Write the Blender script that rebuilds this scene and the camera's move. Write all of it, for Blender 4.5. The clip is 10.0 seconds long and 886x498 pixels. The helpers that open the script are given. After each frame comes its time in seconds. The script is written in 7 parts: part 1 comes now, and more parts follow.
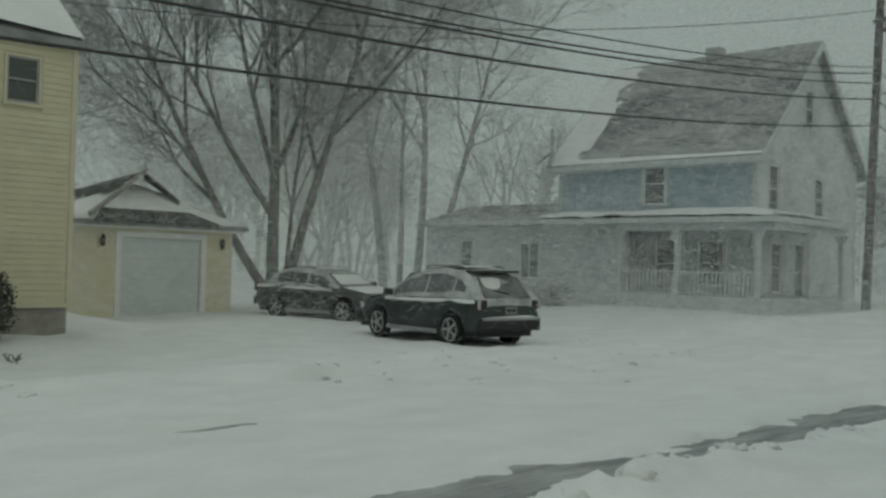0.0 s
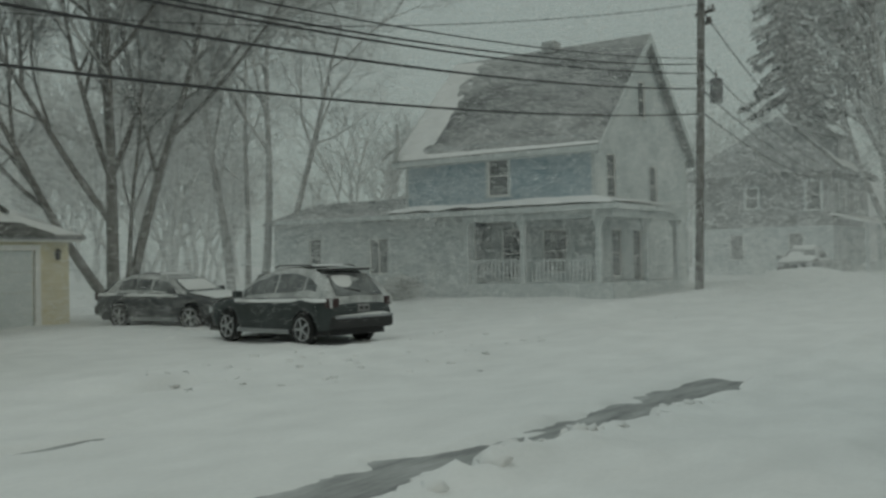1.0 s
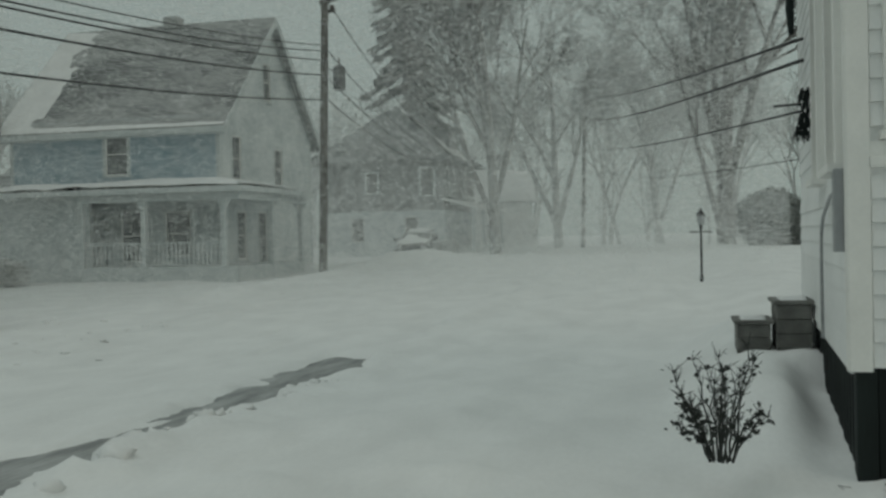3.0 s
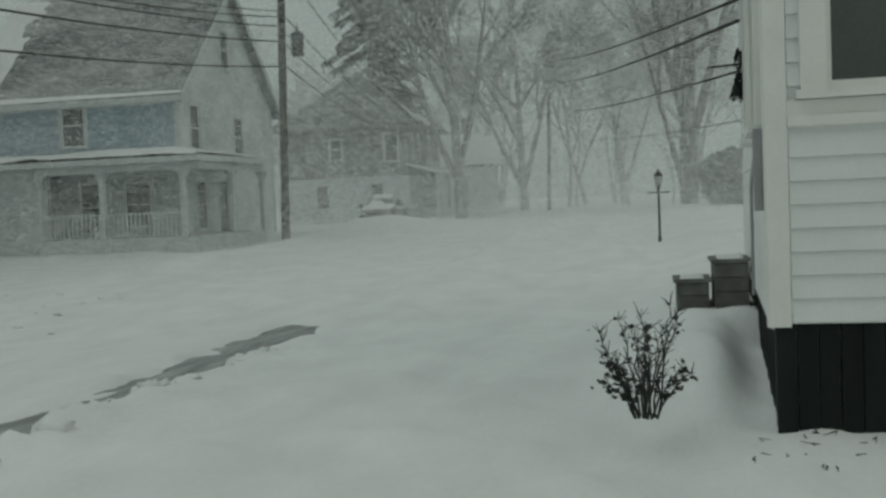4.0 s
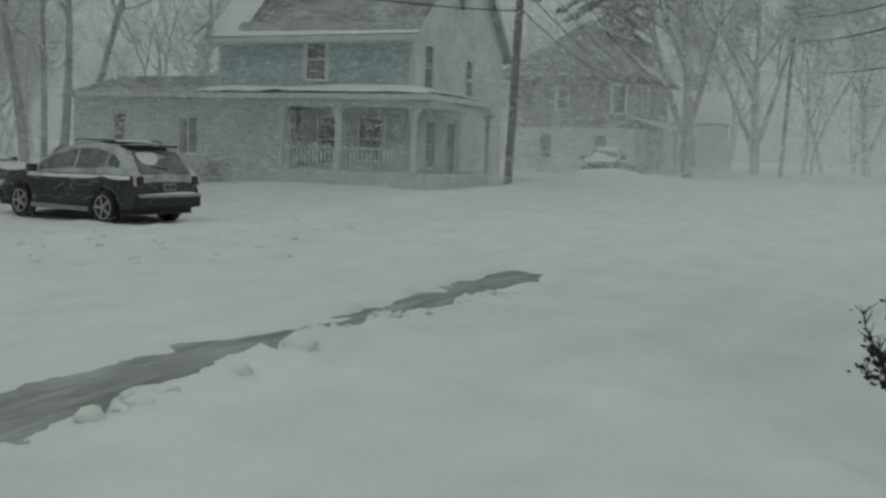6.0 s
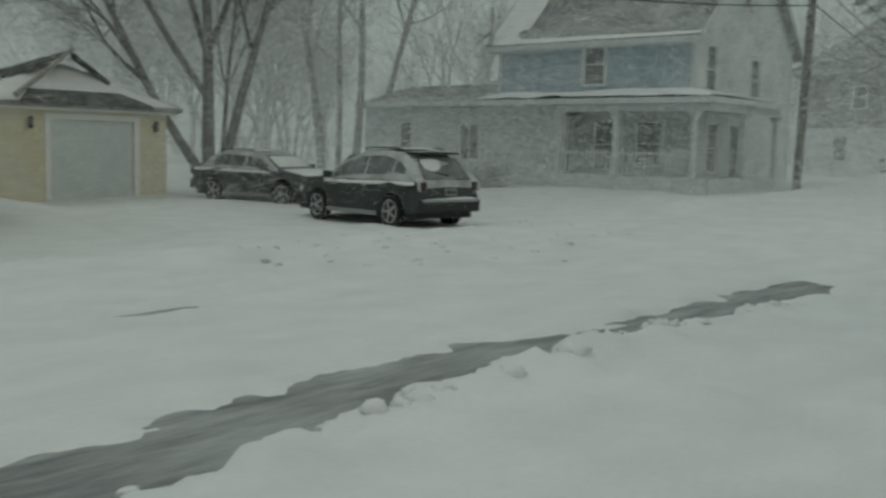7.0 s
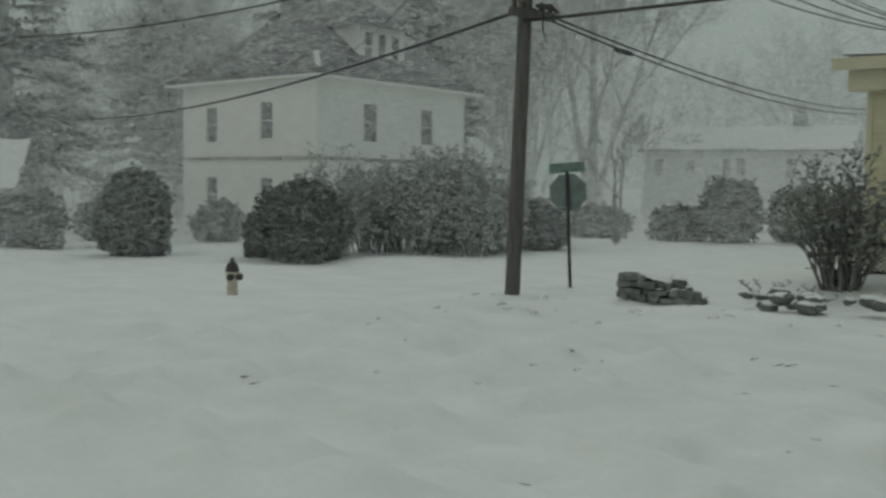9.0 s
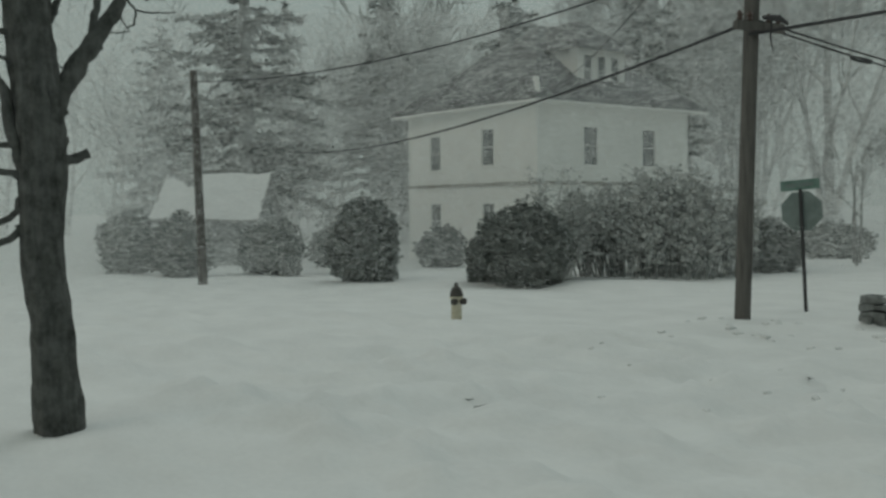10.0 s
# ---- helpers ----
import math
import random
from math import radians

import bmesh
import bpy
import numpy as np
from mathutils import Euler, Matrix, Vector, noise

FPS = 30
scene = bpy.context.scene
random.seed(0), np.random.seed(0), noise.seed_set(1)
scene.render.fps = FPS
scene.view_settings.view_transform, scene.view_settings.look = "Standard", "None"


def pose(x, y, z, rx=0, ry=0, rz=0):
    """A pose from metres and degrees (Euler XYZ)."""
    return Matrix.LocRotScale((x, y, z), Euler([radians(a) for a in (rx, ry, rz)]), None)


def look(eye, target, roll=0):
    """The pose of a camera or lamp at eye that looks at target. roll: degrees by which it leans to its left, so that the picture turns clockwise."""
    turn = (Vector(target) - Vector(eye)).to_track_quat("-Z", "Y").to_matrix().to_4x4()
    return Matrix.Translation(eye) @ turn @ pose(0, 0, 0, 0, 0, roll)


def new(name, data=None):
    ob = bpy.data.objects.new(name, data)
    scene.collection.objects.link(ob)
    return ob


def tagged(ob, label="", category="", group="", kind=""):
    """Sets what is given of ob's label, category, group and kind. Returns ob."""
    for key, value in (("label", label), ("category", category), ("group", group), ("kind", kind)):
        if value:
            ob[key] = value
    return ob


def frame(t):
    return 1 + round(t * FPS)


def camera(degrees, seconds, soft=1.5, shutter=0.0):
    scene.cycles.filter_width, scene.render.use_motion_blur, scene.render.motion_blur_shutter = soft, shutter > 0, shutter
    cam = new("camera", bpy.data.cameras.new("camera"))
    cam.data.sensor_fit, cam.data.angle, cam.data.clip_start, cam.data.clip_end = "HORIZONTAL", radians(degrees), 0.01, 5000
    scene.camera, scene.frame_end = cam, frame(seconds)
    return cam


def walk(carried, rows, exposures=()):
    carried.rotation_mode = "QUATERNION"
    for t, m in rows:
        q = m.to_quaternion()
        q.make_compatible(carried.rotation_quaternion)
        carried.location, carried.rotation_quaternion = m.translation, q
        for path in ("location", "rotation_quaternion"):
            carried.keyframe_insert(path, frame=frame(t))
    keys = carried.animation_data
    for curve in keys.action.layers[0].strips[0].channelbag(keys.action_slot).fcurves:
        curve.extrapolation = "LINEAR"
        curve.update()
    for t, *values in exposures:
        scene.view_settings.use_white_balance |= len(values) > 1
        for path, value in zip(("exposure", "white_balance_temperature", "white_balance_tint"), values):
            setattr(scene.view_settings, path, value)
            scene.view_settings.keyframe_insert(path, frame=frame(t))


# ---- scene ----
# Street coordinates: x runs up the street, y across it towards the far side, z up; the camera stands in the near yard.
cam = camera(48.39, 10.0, soft=2.7, shutter=0.12)
PATH = [
    (0.0, 0.0, 0.00, 1.75, -46.19, 0.97, -1.50),
    (0.5, 0.0, 0.00, 1.75, -49.33, 0.87, -0.23),
    (1.0, 0.0, 0.00, 1.75, -54.87, 0.79, 1.15),
    (1.5, 0.0, 0.00, 1.75, -60.82, 0.47, 1.25),
    (2.0, 0.0, 0.00, 1.75, -65.89, 0.12, 1.07),
    (2.5, 0.0, 0.00, 1.75, -71.80, -0.28, 0.81),
    (3.0, 0.0, 0.03, 1.75, -76.42, -0.67, 1.25),
    (3.2, 0.0, 0.0, 1.75, -77.42, -0.84, 1.08),
    (4.3, 0.0, -0.30, 1.75, -77.67, -3.50, 3.00),
    (4.5, 0.0, -0.29, 1.75, -76.77, -3.94, 3.10),
    (5.0, 0.0, -0.14, 1.75, -73.11, -4.56, 0.97),
    (5.5, 0.0, 0.00, 1.75, -69.16, -5.27, -1.33),
    (5.7, 0.0, 0.00, 1.75, -67.57, -5.49, -1.73),
    (6.8, 0.0, 0.00, 1.75, -55.41, -5.77, -1.45),
    (7.0, 0.0, 0.00, 1.75, -49.69, -5.80, -1.28),
    (7.3, 0.0, 0.00, 1.75, -37.59, -5.57, -0.55),
    (7.5, 0.0, 0.00, 1.75, -27.82, -5.17, -0.25),
    (7.6, 0.0, 0.00, 1.75, -22.39, -4.93, -0.22),
    (7.8, 0.0, 0.00, 1.75, -10.82, -4.62, -0.58),
    (8.0, 0.0, 0.00, 1.75, 1.11, -4.43, -0.74),
    (8.2, 0.0, 0.00, 1.75, 11.65, -4.14, -0.69),
    (8.5, 0.0, 0.00, 1.75, 24.22, -3.65, -0.79),
    (9.0, 0.0, 0.00, 1.75, 39.50, -3.75, -0.80),
    (9.5, 0.0, 0.00, 1.75, 47.03, -3.19, -0.30),
    (10.0, 0.0, 0.00, 1.75, 52.26, -2.37, 0.62),
]
walk(cam, [(t, pose(x, y, z, 90 + pitch, roll, yaw)) for t, x, y, z, yaw, pitch, roll in PATH])

# ---- light: a dull overcast snowstorm sky ----
world = bpy.data.worlds.new("overcast_sky")
scene.world = world
world.use_nodes = True
wn = world.node_tree
wn.nodes.clear()
w_out = wn.nodes.new("ShaderNodeOutputWorld")
w_bg = wn.nodes.new("ShaderNodeBackground")
w_sky = wn.nodes.new("ShaderNodeTexSky")
w_sky.sky_type, w_sky.sun_disc = "NISHITA", False
w_sky.sun_elevation, w_sky.sun_rotation = radians(38), radians(200)
w_sky.air_density, w_sky.dust_density, w_sky.ozone_density = 1.0, 8.0, 1.0
w_mix = wn.nodes.new("ShaderNodeMix")
w_mix.data_type = "RGBA"
w_mix.inputs["Factor"].default_value = 0.9
w_mix.inputs[7].default_value = (2.96, 3.56, 3.27, 1)
wn.links.new(w_sky.outputs[0], w_mix.inputs[6])
wn.links.new(w_mix.outputs[2], w_bg.inputs[0])
w_bg.inputs[1].default_value = 0.096
wn.links.new(w_bg.outputs[0], w_out.inputs[0])
sun = new("sun", bpy.data.lights.new("sun", "SUN"))
sun.data.energy, sun.data.angle, sun.data.color = 0.45, radians(44), (0.95, 1.0, 0.97)
sun.matrix_world = look((-14, 38, 66), (0, 0, 0))
tagged(sun, kind="structure")

# ---- materials ----
def mat(name, col, rough=0.8, var=0.15, scale=4.0, bump=0.2, fine=40.0, rime=0.0, rime_scale=3.0, metal=0.0, col2=None, rand=0.0, stretch=(1, 1, 1), coat=0.0, spec=0.5, rime_stretch=(1, 1, 1)):
    """A surface with variation at two scales and snow white mixed over a share of it: plastered snow, and on far things
    haze put into the colour.
    """
    m = bpy.data.materials.new(name)
    m.use_nodes = True
    nt = m.node_tree
    b = nt.nodes["Principled BSDF"]
    tc = nt.nodes.new("ShaderNodeTexCoord")
    mp = nt.nodes.new("ShaderNodeMapping")
    mp.inputs["Scale"].default_value = stretch
    nt.links.new(tc.outputs["Object"], mp.inputs[0])
    n1, n2 = nt.nodes.new("ShaderNodeTexNoise"), nt.nodes.new("ShaderNodeTexNoise")
    n1.inputs["Scale"].default_value, n1.inputs["Detail"].default_value = scale, 6
    n2.inputs["Scale"].default_value, n2.inputs["Detail"].default_value = fine, 4
    nt.links.new(mp.outputs[0], n1.inputs[0])
    nt.links.new(mp.outputs[0], n2.inputs[0])
    add = nt.nodes.new("ShaderNodeMath")
    add.operation = "MULTIPLY_ADD"
    add.inputs[1].default_value = 0.4
    nt.links.new(n2.outputs[0], add.inputs[0])
    nt.links.new(n1.outputs[0], add.inputs[2])
    rmp = nt.nodes.new("ShaderNodeValToRGB")
    c2 = col2 or tuple(c * (1 + var) for c in col)
    rmp.color_ramp.elements[0].position, rmp.color_ramp.elements[1].position = 0.5, 0.9
    rmp.color_ramp.elements[0].color = (*[c * (1 - var) for c in col], 1)
    rmp.color_ramp.elements[1].color = (*c2, 1)
    nt.links.new(add.outputs[0], rmp.inputs[0])
    out = rmp.outputs[0]
    if rand:
        oi = nt.nodes.new("ShaderNodeObjectInfo")
        mr = nt.nodes.new("ShaderNodeMapRange")
        mr.inputs[3].default_value, mr.inputs[4].default_value = 1 - rand, 1 + rand
        nt.links.new(oi.outputs["Random"], mr.inputs[0])
        hs = nt.nodes.new("ShaderNodeHueSaturation")
        nt.links.new(mr.outputs[0], hs.inputs["Value"])
        nt.links.new(out, hs.inputs["Color"])
        out = hs.outputs[0]
    b.inputs["Roughness"].default_value = rough
    b.inputs["Metallic"].default_value = metal
    b.inputs["Coat Weight"].default_value = coat
    b.inputs["Specular IOR Level"].default_value = spec
    if rime:
        n3 = nt.nodes.new("ShaderNodeTexNoise")
        n3.inputs["Scale"].default_value, n3.inputs["Detail"].default_value, n3.inputs["Roughness"].default_value = rime_scale, 8, 0.7
        mp3 = nt.nodes.new("ShaderNodeMapping")
        mp3.inputs["Scale"].default_value = rime_stretch
        nt.links.new(tc.outputs["Object"], mp3.inputs[0])
        nt.links.new(mp3.outputs[0], n3.inputs[0])
        r3 = nt.nodes.new("ShaderNodeMapRange")
        r3.inputs[1].default_value, r3.inputs[2].default_value = 0.30, 0.70
        r3.inputs[3].default_value, r3.inputs[4].default_value = rime - min(rime, 0.28), min(1, rime + min(rime * 1.1, 0.28))
        nt.links.new(n3.outputs[0], r3.inputs[0])
        mx = nt.nodes.new("ShaderNodeMix")
        mx.data_type = "RGBA"
        mx.inputs[7].default_value = (0.80, 0.82, 0.81, 1)
        nt.links.new(r3.outputs[0], mx.inputs["Factor"])
        nt.links.new(out, mx.inputs[6])
        out = mx.outputs[2]
    nt.links.new(out, b.inputs["Base Color"])
    if bump:
        bp = nt.nodes.new("ShaderNodeBump")
        bp.inputs["Strength"].default_value, bp.inputs["Distance"].default_value = bump, 0.02
        nt.links.new(add.outputs[0], bp.inputs["Height"])
        nt.links.new(bp.outputs[0], b.inputs["Normal"])
    return m


SNOW = mat("snow", (0.74, 0.75, 0.745), 0.9, 0.06, 0.9, 0.5, 14, stretch=(1, 1.6, 1))
YELLOW = mat("yellow_clapboard", (0.555, 0.52, 0.345), 0.6, 0.06, 2.0, 0.1, 50, rime=0.06, rand=0.04)
YTRIM = mat("cream_trim", (0.57, 0.54, 0.40), 0.6, 0.06, 3, 0.1)
WHITE = mat("white_paint", (0.78, 0.78, 0.75), 0.55, 0.05, 3, 0.1)
# Trim greyed in its base colour to stand in for haze.
BTRIM = mat("hazed_trim", (0.50, 0.54, 0.54), 0.7, 0.06, 2, 0.1, rime=0.1)
WHITESIDE = mat("white_siding", (0.76, 0.77, 0.76), 0.5, 0.05, 2, 0.1, rand=0.03)
FARWHITE = mat("white_clapboard_far", (0.80, 0.80, 0.77), 0.6, 0.05, 1, 0.1, rime=0.1)
# Far walls and far glass: the rime share stands in for haze.
BLUE = mat("blue_clapboard", (0.25, 0.36, 0.42), 0.7, 0.08, 1.0, 0.1, 30, rime=0.14, rime_scale=0.4)
BLUEGREY = mat("hazed_grey_clapboard", (0.36, 0.42, 0.43), 0.7, 0.08, 1.0, 0.1, 30, rime=0.46, rime_scale=0.5)
GREYSIDE = mat("grey_shingle_wall", (0.15, 0.16, 0.16), 0.8, 0.15, 2, 0.2, rime=0.22, rime_scale=0.8)
FARGLASS = mat("hazed_far_glass", (0.09, 0.10, 0.10), 0.3, 0.2, 2, 0.0, rime=0.05, rime_scale=1.5)
SHINGLE = mat("grey_shingles", (0.11, 0.12, 0.12), 0.9, 0.25, 1.2, 0.5, 25, rime=0.20, rime_scale=0.9, rime_stretch=(0.5, 0.3, 1.0), spec=0.2)
STREAKROOF = mat("snow_streaked_shingles", (0.085, 0.092, 0.092), 0.9, 0.25, 1.2, 0.5, 25, rime=0.24, rime_scale=0.55, rime_stretch=(1.2, 0.45, 1.2), spec=0.2)
SHINGLE3 = mat("wet_dark_shingles", (0.07, 0.072, 0.072), 0.9, 0.25, 1.2, 0.5, 25, rime=0.14, rime_scale=0.6, rime_stretch=(0.5, 0.5, 1.2), spec=0.2)
SHINGLE2 = mat("dark_shingles", (0.10, 0.10, 0.10), 0.9, 0.25, 1.2, 0.5, 25, rime=0.30, rime_scale=0.9, rime_stretch=(0.5, 0.5, 1.2), spec=0.2)
STONE = mat("foundation_concrete", (0.30, 0.29, 0.26), 0.9, 0.2, 3, 0.4)
GLASS = mat("window_glass", (0.085, 0.098, 0.088), 0.10, 0.2, 1, 0.0)
# Dark colour that stands in for shade in unlit spaces.
DARK = mat("unlit_void", (0.05, 0.05, 0.05), 0.9, 0.2, 3, 0.1)
POLEWOOD = mat("pole_wood", (0.115, 0.108, 0.10), 0.9, 0.3, 6, 0.5, 60, stretch=(3, 3, 0.3))
CABLE = mat("black_cable", (0.03, 0.03, 0.032), 0.6, 0.1, 5, 0.0)
METAL = mat("grey_metal", (0.35, 0.36, 0.37), 0.45, 0.1, 8, 0.1, metal=0.8)


# ---- small builders ----
def thing(name, at=(0, 0, 0), label="", category="", group="", kind="", turn=0.0):
    ob = new(name)
    ob.matrix_world = pose(*at, 0, 0, turn)
    return tagged(ob, label, category, group, kind)


def solid(name, bm, material, parent=None, label="", smooth=False):
    me = bpy.data.meshes.new(name)
    bmesh.ops.recalc_face_normals(bm, faces=bm.faces)
    bm.to_mesh(me)
    bm.free()
    me.materials.append(material)
    if smooth:
        for p in me.polygons:
            p.use_smooth = True
    ob = new(name, me)
    if parent is not None:
        ob.parent = parent
    if label:
        ob["label"] = label
    return ob


def part(name, bm, material, parent, label="", smooth=False):
    return solid(name, bm, material, parent, label, smooth)


def box(bm, x0, x1, y0, y1, z0, z1, m=None, bevel=0.0):
    vs = [bm.verts.new(((x0, x1)[i], (y0, y1)[j], (z0, z1)[k])) for i in (0, 1) for j in (0, 1) for k in (0, 1)]
    fs = [bm.faces.new([vs[i] for i in q]) for q in ((0, 1, 3, 2), (4, 6, 7, 5), (0, 4, 5, 1), (2, 3, 7, 6), (0, 2, 6, 4), (1, 5, 7, 3))]
    if bevel:
        es = list({e for f in fs for e in f.edges})
        r = bmesh.ops.bevel(bm, geom=es, offset=bevel, segments=2, affect="EDGES", profile=0.6)
        vs = list({v for f in r["faces"] for v in f.verts} | {v for v in vs if v.is_valid})
    if m is not None:
        bmesh.ops.transform(bm, matrix=m, verts=vs)
    return vs


def onebox(name, dims, material, parent, label="", m=None, bevel=0.0):
    bm = bmesh.new()
    box(bm, *dims, m=m, bevel=bevel)
    return part(name, bm, material, parent, label)


def prism(bm, pts, a, b, axis="x", m=None):
    """A closed outline pushed from a to b along an axis; pts are the two other coordinates."""
    def at(p, c):
        return {"x": (c, p[0], p[1]), "y": (p[0], c, p[1]), "z": (p[0], p[1], c)}[axis]
    v0, v1 = [bm.verts.new(at(p, a)) for p in pts], [bm.verts.new(at(p, b)) for p in pts]
    n = len(pts)
    bm.faces.new(v0)
    bm.faces.new(v1[::-1])
    for i in range(n):
        bm.faces.new([v0[i], v0[(i + 1) % n], v1[(i + 1) % n], v1[i]])
    if m is not None:
        bmesh.ops.transform(bm, matrix=m, verts=v0 + v1)
    return v0 + v1


def tube(bm, pts, radii, sides=6, cap=True):
    """A tapered tube along points."""
    rings = []
    pts = [Vector(p) for p in pts]
    for i, p in enumerate(pts):
        d = (pts[min(i + 1, len(pts) - 1)] - pts[max(i - 1, 0)]).normalized()
        a = d.orthogonal().normalized() if i == 0 else (a - d * a.dot(d)).normalized()
        b = d.cross(a)
        rings.append([bm.verts.new(p + (a * math.cos(2 * math.pi * k / sides) + b * math.sin(2 * math.pi * k / sides)) * radii[i]) for k in range(sides)])
    for r0, r1 in zip(rings, rings[1:]):
        for k in range(sides):
            bm.faces.new([r0[k], r0[(k + 1) % sides], r1[(k + 1) % sides], r1[k]])
    if cap and sides > 2:
        bm.faces.new(rings[0][::-1])
        bm.faces.new(rings[-1])


def lathe(bm, prof, sides=16, m=None):
    vs = []
    for r, z in prof:
        vs.append([bm.verts.new((r * math.cos(2 * math.pi * k / sides), r * math.sin(2 * math.pi * k / sides), z)) for k in range(sides)])
    for a, b in zip(vs, vs[1:]):
        for k in range(sides):
            bm.faces.new([a[k], a[(k + 1) % sides], b[(k + 1) % sides], b[k]])
    bm.faces.new(vs[0][::-1])
    bm.faces.new(vs[-1])
    if m is not None:
        bmesh.ops.transform(bm, matrix=m, verts=[v for r in vs for v in r])


def smooth01(a, b, x):
    t = min(1.0, max(0.0, (x - a) / (b - a)))
    return t * t * (3 - 2 * t)


# ---- ground: one snow sheet to the horizon ----
def lie(x, y):
    """The lie of the land without drifts."""
    z = 0.022 * max(0.0, min(x, 42) - 13) + 0.022 * min(0.0, max(x, -50) + 8)
    z += 0.25 * smooth01(14.5, 17, y) * (1 - smooth01(7, 10, x)) * smooth01(-9, -5, x)
    z += 0.18 * smooth01(0.5, -3, y)
    return z


STREAKS = [(5.6, 8.75, 0.75, 0.12, 0.09), (2.9, 7.9, 0.6, 0.10, 0.0), (-0.4, 8.3, 0.45, 0.05, 0.03), (14.2, 6.3, 1.2, 0.10, 0.05), (16.5, 7.2, 1.5, 0.12, 0.05),
           (-4.6, 8.2, 0.5, 0.07, 0.06), (-7.7, 8.8, 0.6, 0.1, 0.05), (21.0, 9.6, 2.5, 0.2, 0.06), (9.0, 11.2, 1.0, 0.2, 0.06)]


def snow_z(x, y):
    n = noise.noise
    z = lie(x, y)
    near = 1 - smooth01(30, 60, math.hypot(x, y))
    road = smooth01(4.3, 5.2, y) * (1 - smooth01(11.2, 12.4, y))
    # drifts stretched along the wind
    z += near * (0.06 + 0.05 * (1 - road)) * n(Vector((x * 0.22, y * 0.5, 0.3)))
    z += near * 0.045 * n(Vector((x * 0.8, y * 1.5, 4.3))) + near * 0.014 * n(Vector((x * 2.6, y * 4.2, 8.3)))
    # ploughed bank on the near side of the bare gutter, broken into clods
    e = 4.36 + 0.10 * n(Vector((x * 0.8, 0, 7))) + 0.24 * n(Vector((x * 2.1, 3, 7))) + 0.10 * n(Vector((x * 6, 3, 7)))
    lobe = math.exp(-((x - 6.0) / 1.6) ** 2)
    e += 0.12 * lobe - 0.30 * (1 - smooth01(2.5, 4.5, x))
    d = y - e
    bank = (0.055 + 0.03 * lobe) * math.exp(-((d + 0.30) / 0.35) ** 2) if d < 0 else 0.0
    if d < 0:
        z += bank * (1 + 1.2 * n(Vector((x * 1.7, y * 2.0, 2))) + 0.7 * n(Vector((x * 5, y * 5, 2)))) + 0.03 * smooth01(-0.02, -0.25, d)
    # the bare gutter
    wide = 1.05 - 0.035 * max(0, x - 3)
    g = smooth01(-0.02, 0.1, d) * (1 - smooth01(wide * 0.6, wide * 1.25, d + 0.16 * n(Vector((x * 0.45, y * 1.5, 9))) + 0.12 * n(Vector((x * 2, y * 4, 3))))) * (1 - smooth01(12.0, 14.5, x)) * smooth01(1.3, 2.5, x)
    z -= 0.175 * g * (1.0 + 0.75 * n(Vector((x * 1.1, y * 5.0, 21))) + 0.3 * n(Vector((x * 4.0, y * 9.0, 22))))
    z -= 0.10 * math.exp(-((x - 13.4) / 0.9) ** 2 - ((y - 5.0 - 0.12 * (x - 13.4)) / 0.16) ** 2)
    for sx, sy, sl, sw, sd in STREAKS:
        q = ((x - sx) / sl) ** 2 + ((y - sy - 0.1 * n(Vector((x, 5, 1)))) / sw) ** 2
        if q < 4:
            z -= (sd + 0.06) * math.exp(-q * 1.5)
    # ridge thrown up along the far side of the street
    fb = 11.5 + 0.8 * smooth01(-3, 8, x) + 0.4 * n(Vector((x * 0.3, 1, 1)))
    z += (0.05 + 0.11 * smooth01(-3, 8, x) + 0.12 * n(Vector((x * 0.5, 0, 5)))) * math.exp(-((y - fb) / 0.8) ** 2) * (1 - 0.6 * math.exp(-((x - 15.5) / 4.5) ** 2))
    # the heap against the steps of the near house
    lane = smooth01(-0.98 - 0.063 * (x - 6.7), -0.62 - 0.063 * (x - 6.7), y) if x < 9.6 else 1.0
    z += (0.40 + 0.05 * n(Vector((x * 1.6, y * 2.2, 6)))) * smooth01(6.3, 8.2, x) * (1 - smooth01(13.5, 16, x)) * smooth01(-1.7, -1.2, y) * (1 - smooth01(-0.62, 0.25, y)) * (0.35 + 0.65 * lane)
    z += 0.45 * math.exp(-(((x - 10.6) / 1.3) ** 2 + ((y - 23.5) / 2.0) ** 2)) + 0.25 * math.exp(-(((x - 9.2) / 0.8) ** 2 + ((y - 17.4) / 0.9) ** 2))
    z += 0.55 * math.exp(-(((x - 44) / 4) ** 2 + ((y - 11.5) / 1.5) ** 2))
    yard = (1 - smooth01(-2.5, 0.5, x)) * smooth01(2.5, 4.0, y) * (1 - smooth01(8, 11, y))
    if yard > 0 and near > 0:
        z += yard * near * (0.24 * max(0, n(Vector((x * 0.55, y * 0.8, 15))) - 0.05) + 0.17 * max(0, n(Vector((x * 1.5, y * 1.9, 17))) - 0.1) + 0.09 * n(Vector((x * 2.6, y * 3.4, 19))) + 0.10 * max(0, n(Vector((x * 4.5, y * 5.0, 29))) - 0.15))
    # broken snow and footprints in the drive
    z += near * 0.085 * max(0, n(Vector((x * 1.7, y * 2.2, 12))) - 0.05) * (1 - road)
    trod = smooth01(2.5, 5, x) * (1 - smooth01(14, 19, x)) * smooth01(7.6, 9.2, y) * (1 - smooth01(12.5, 15, y)) + (1 - smooth01(-1, 1, x)) * smooth01(-12, -8, x) * smooth01(3, 5, y) * (1 - smooth01(11, 13, y))
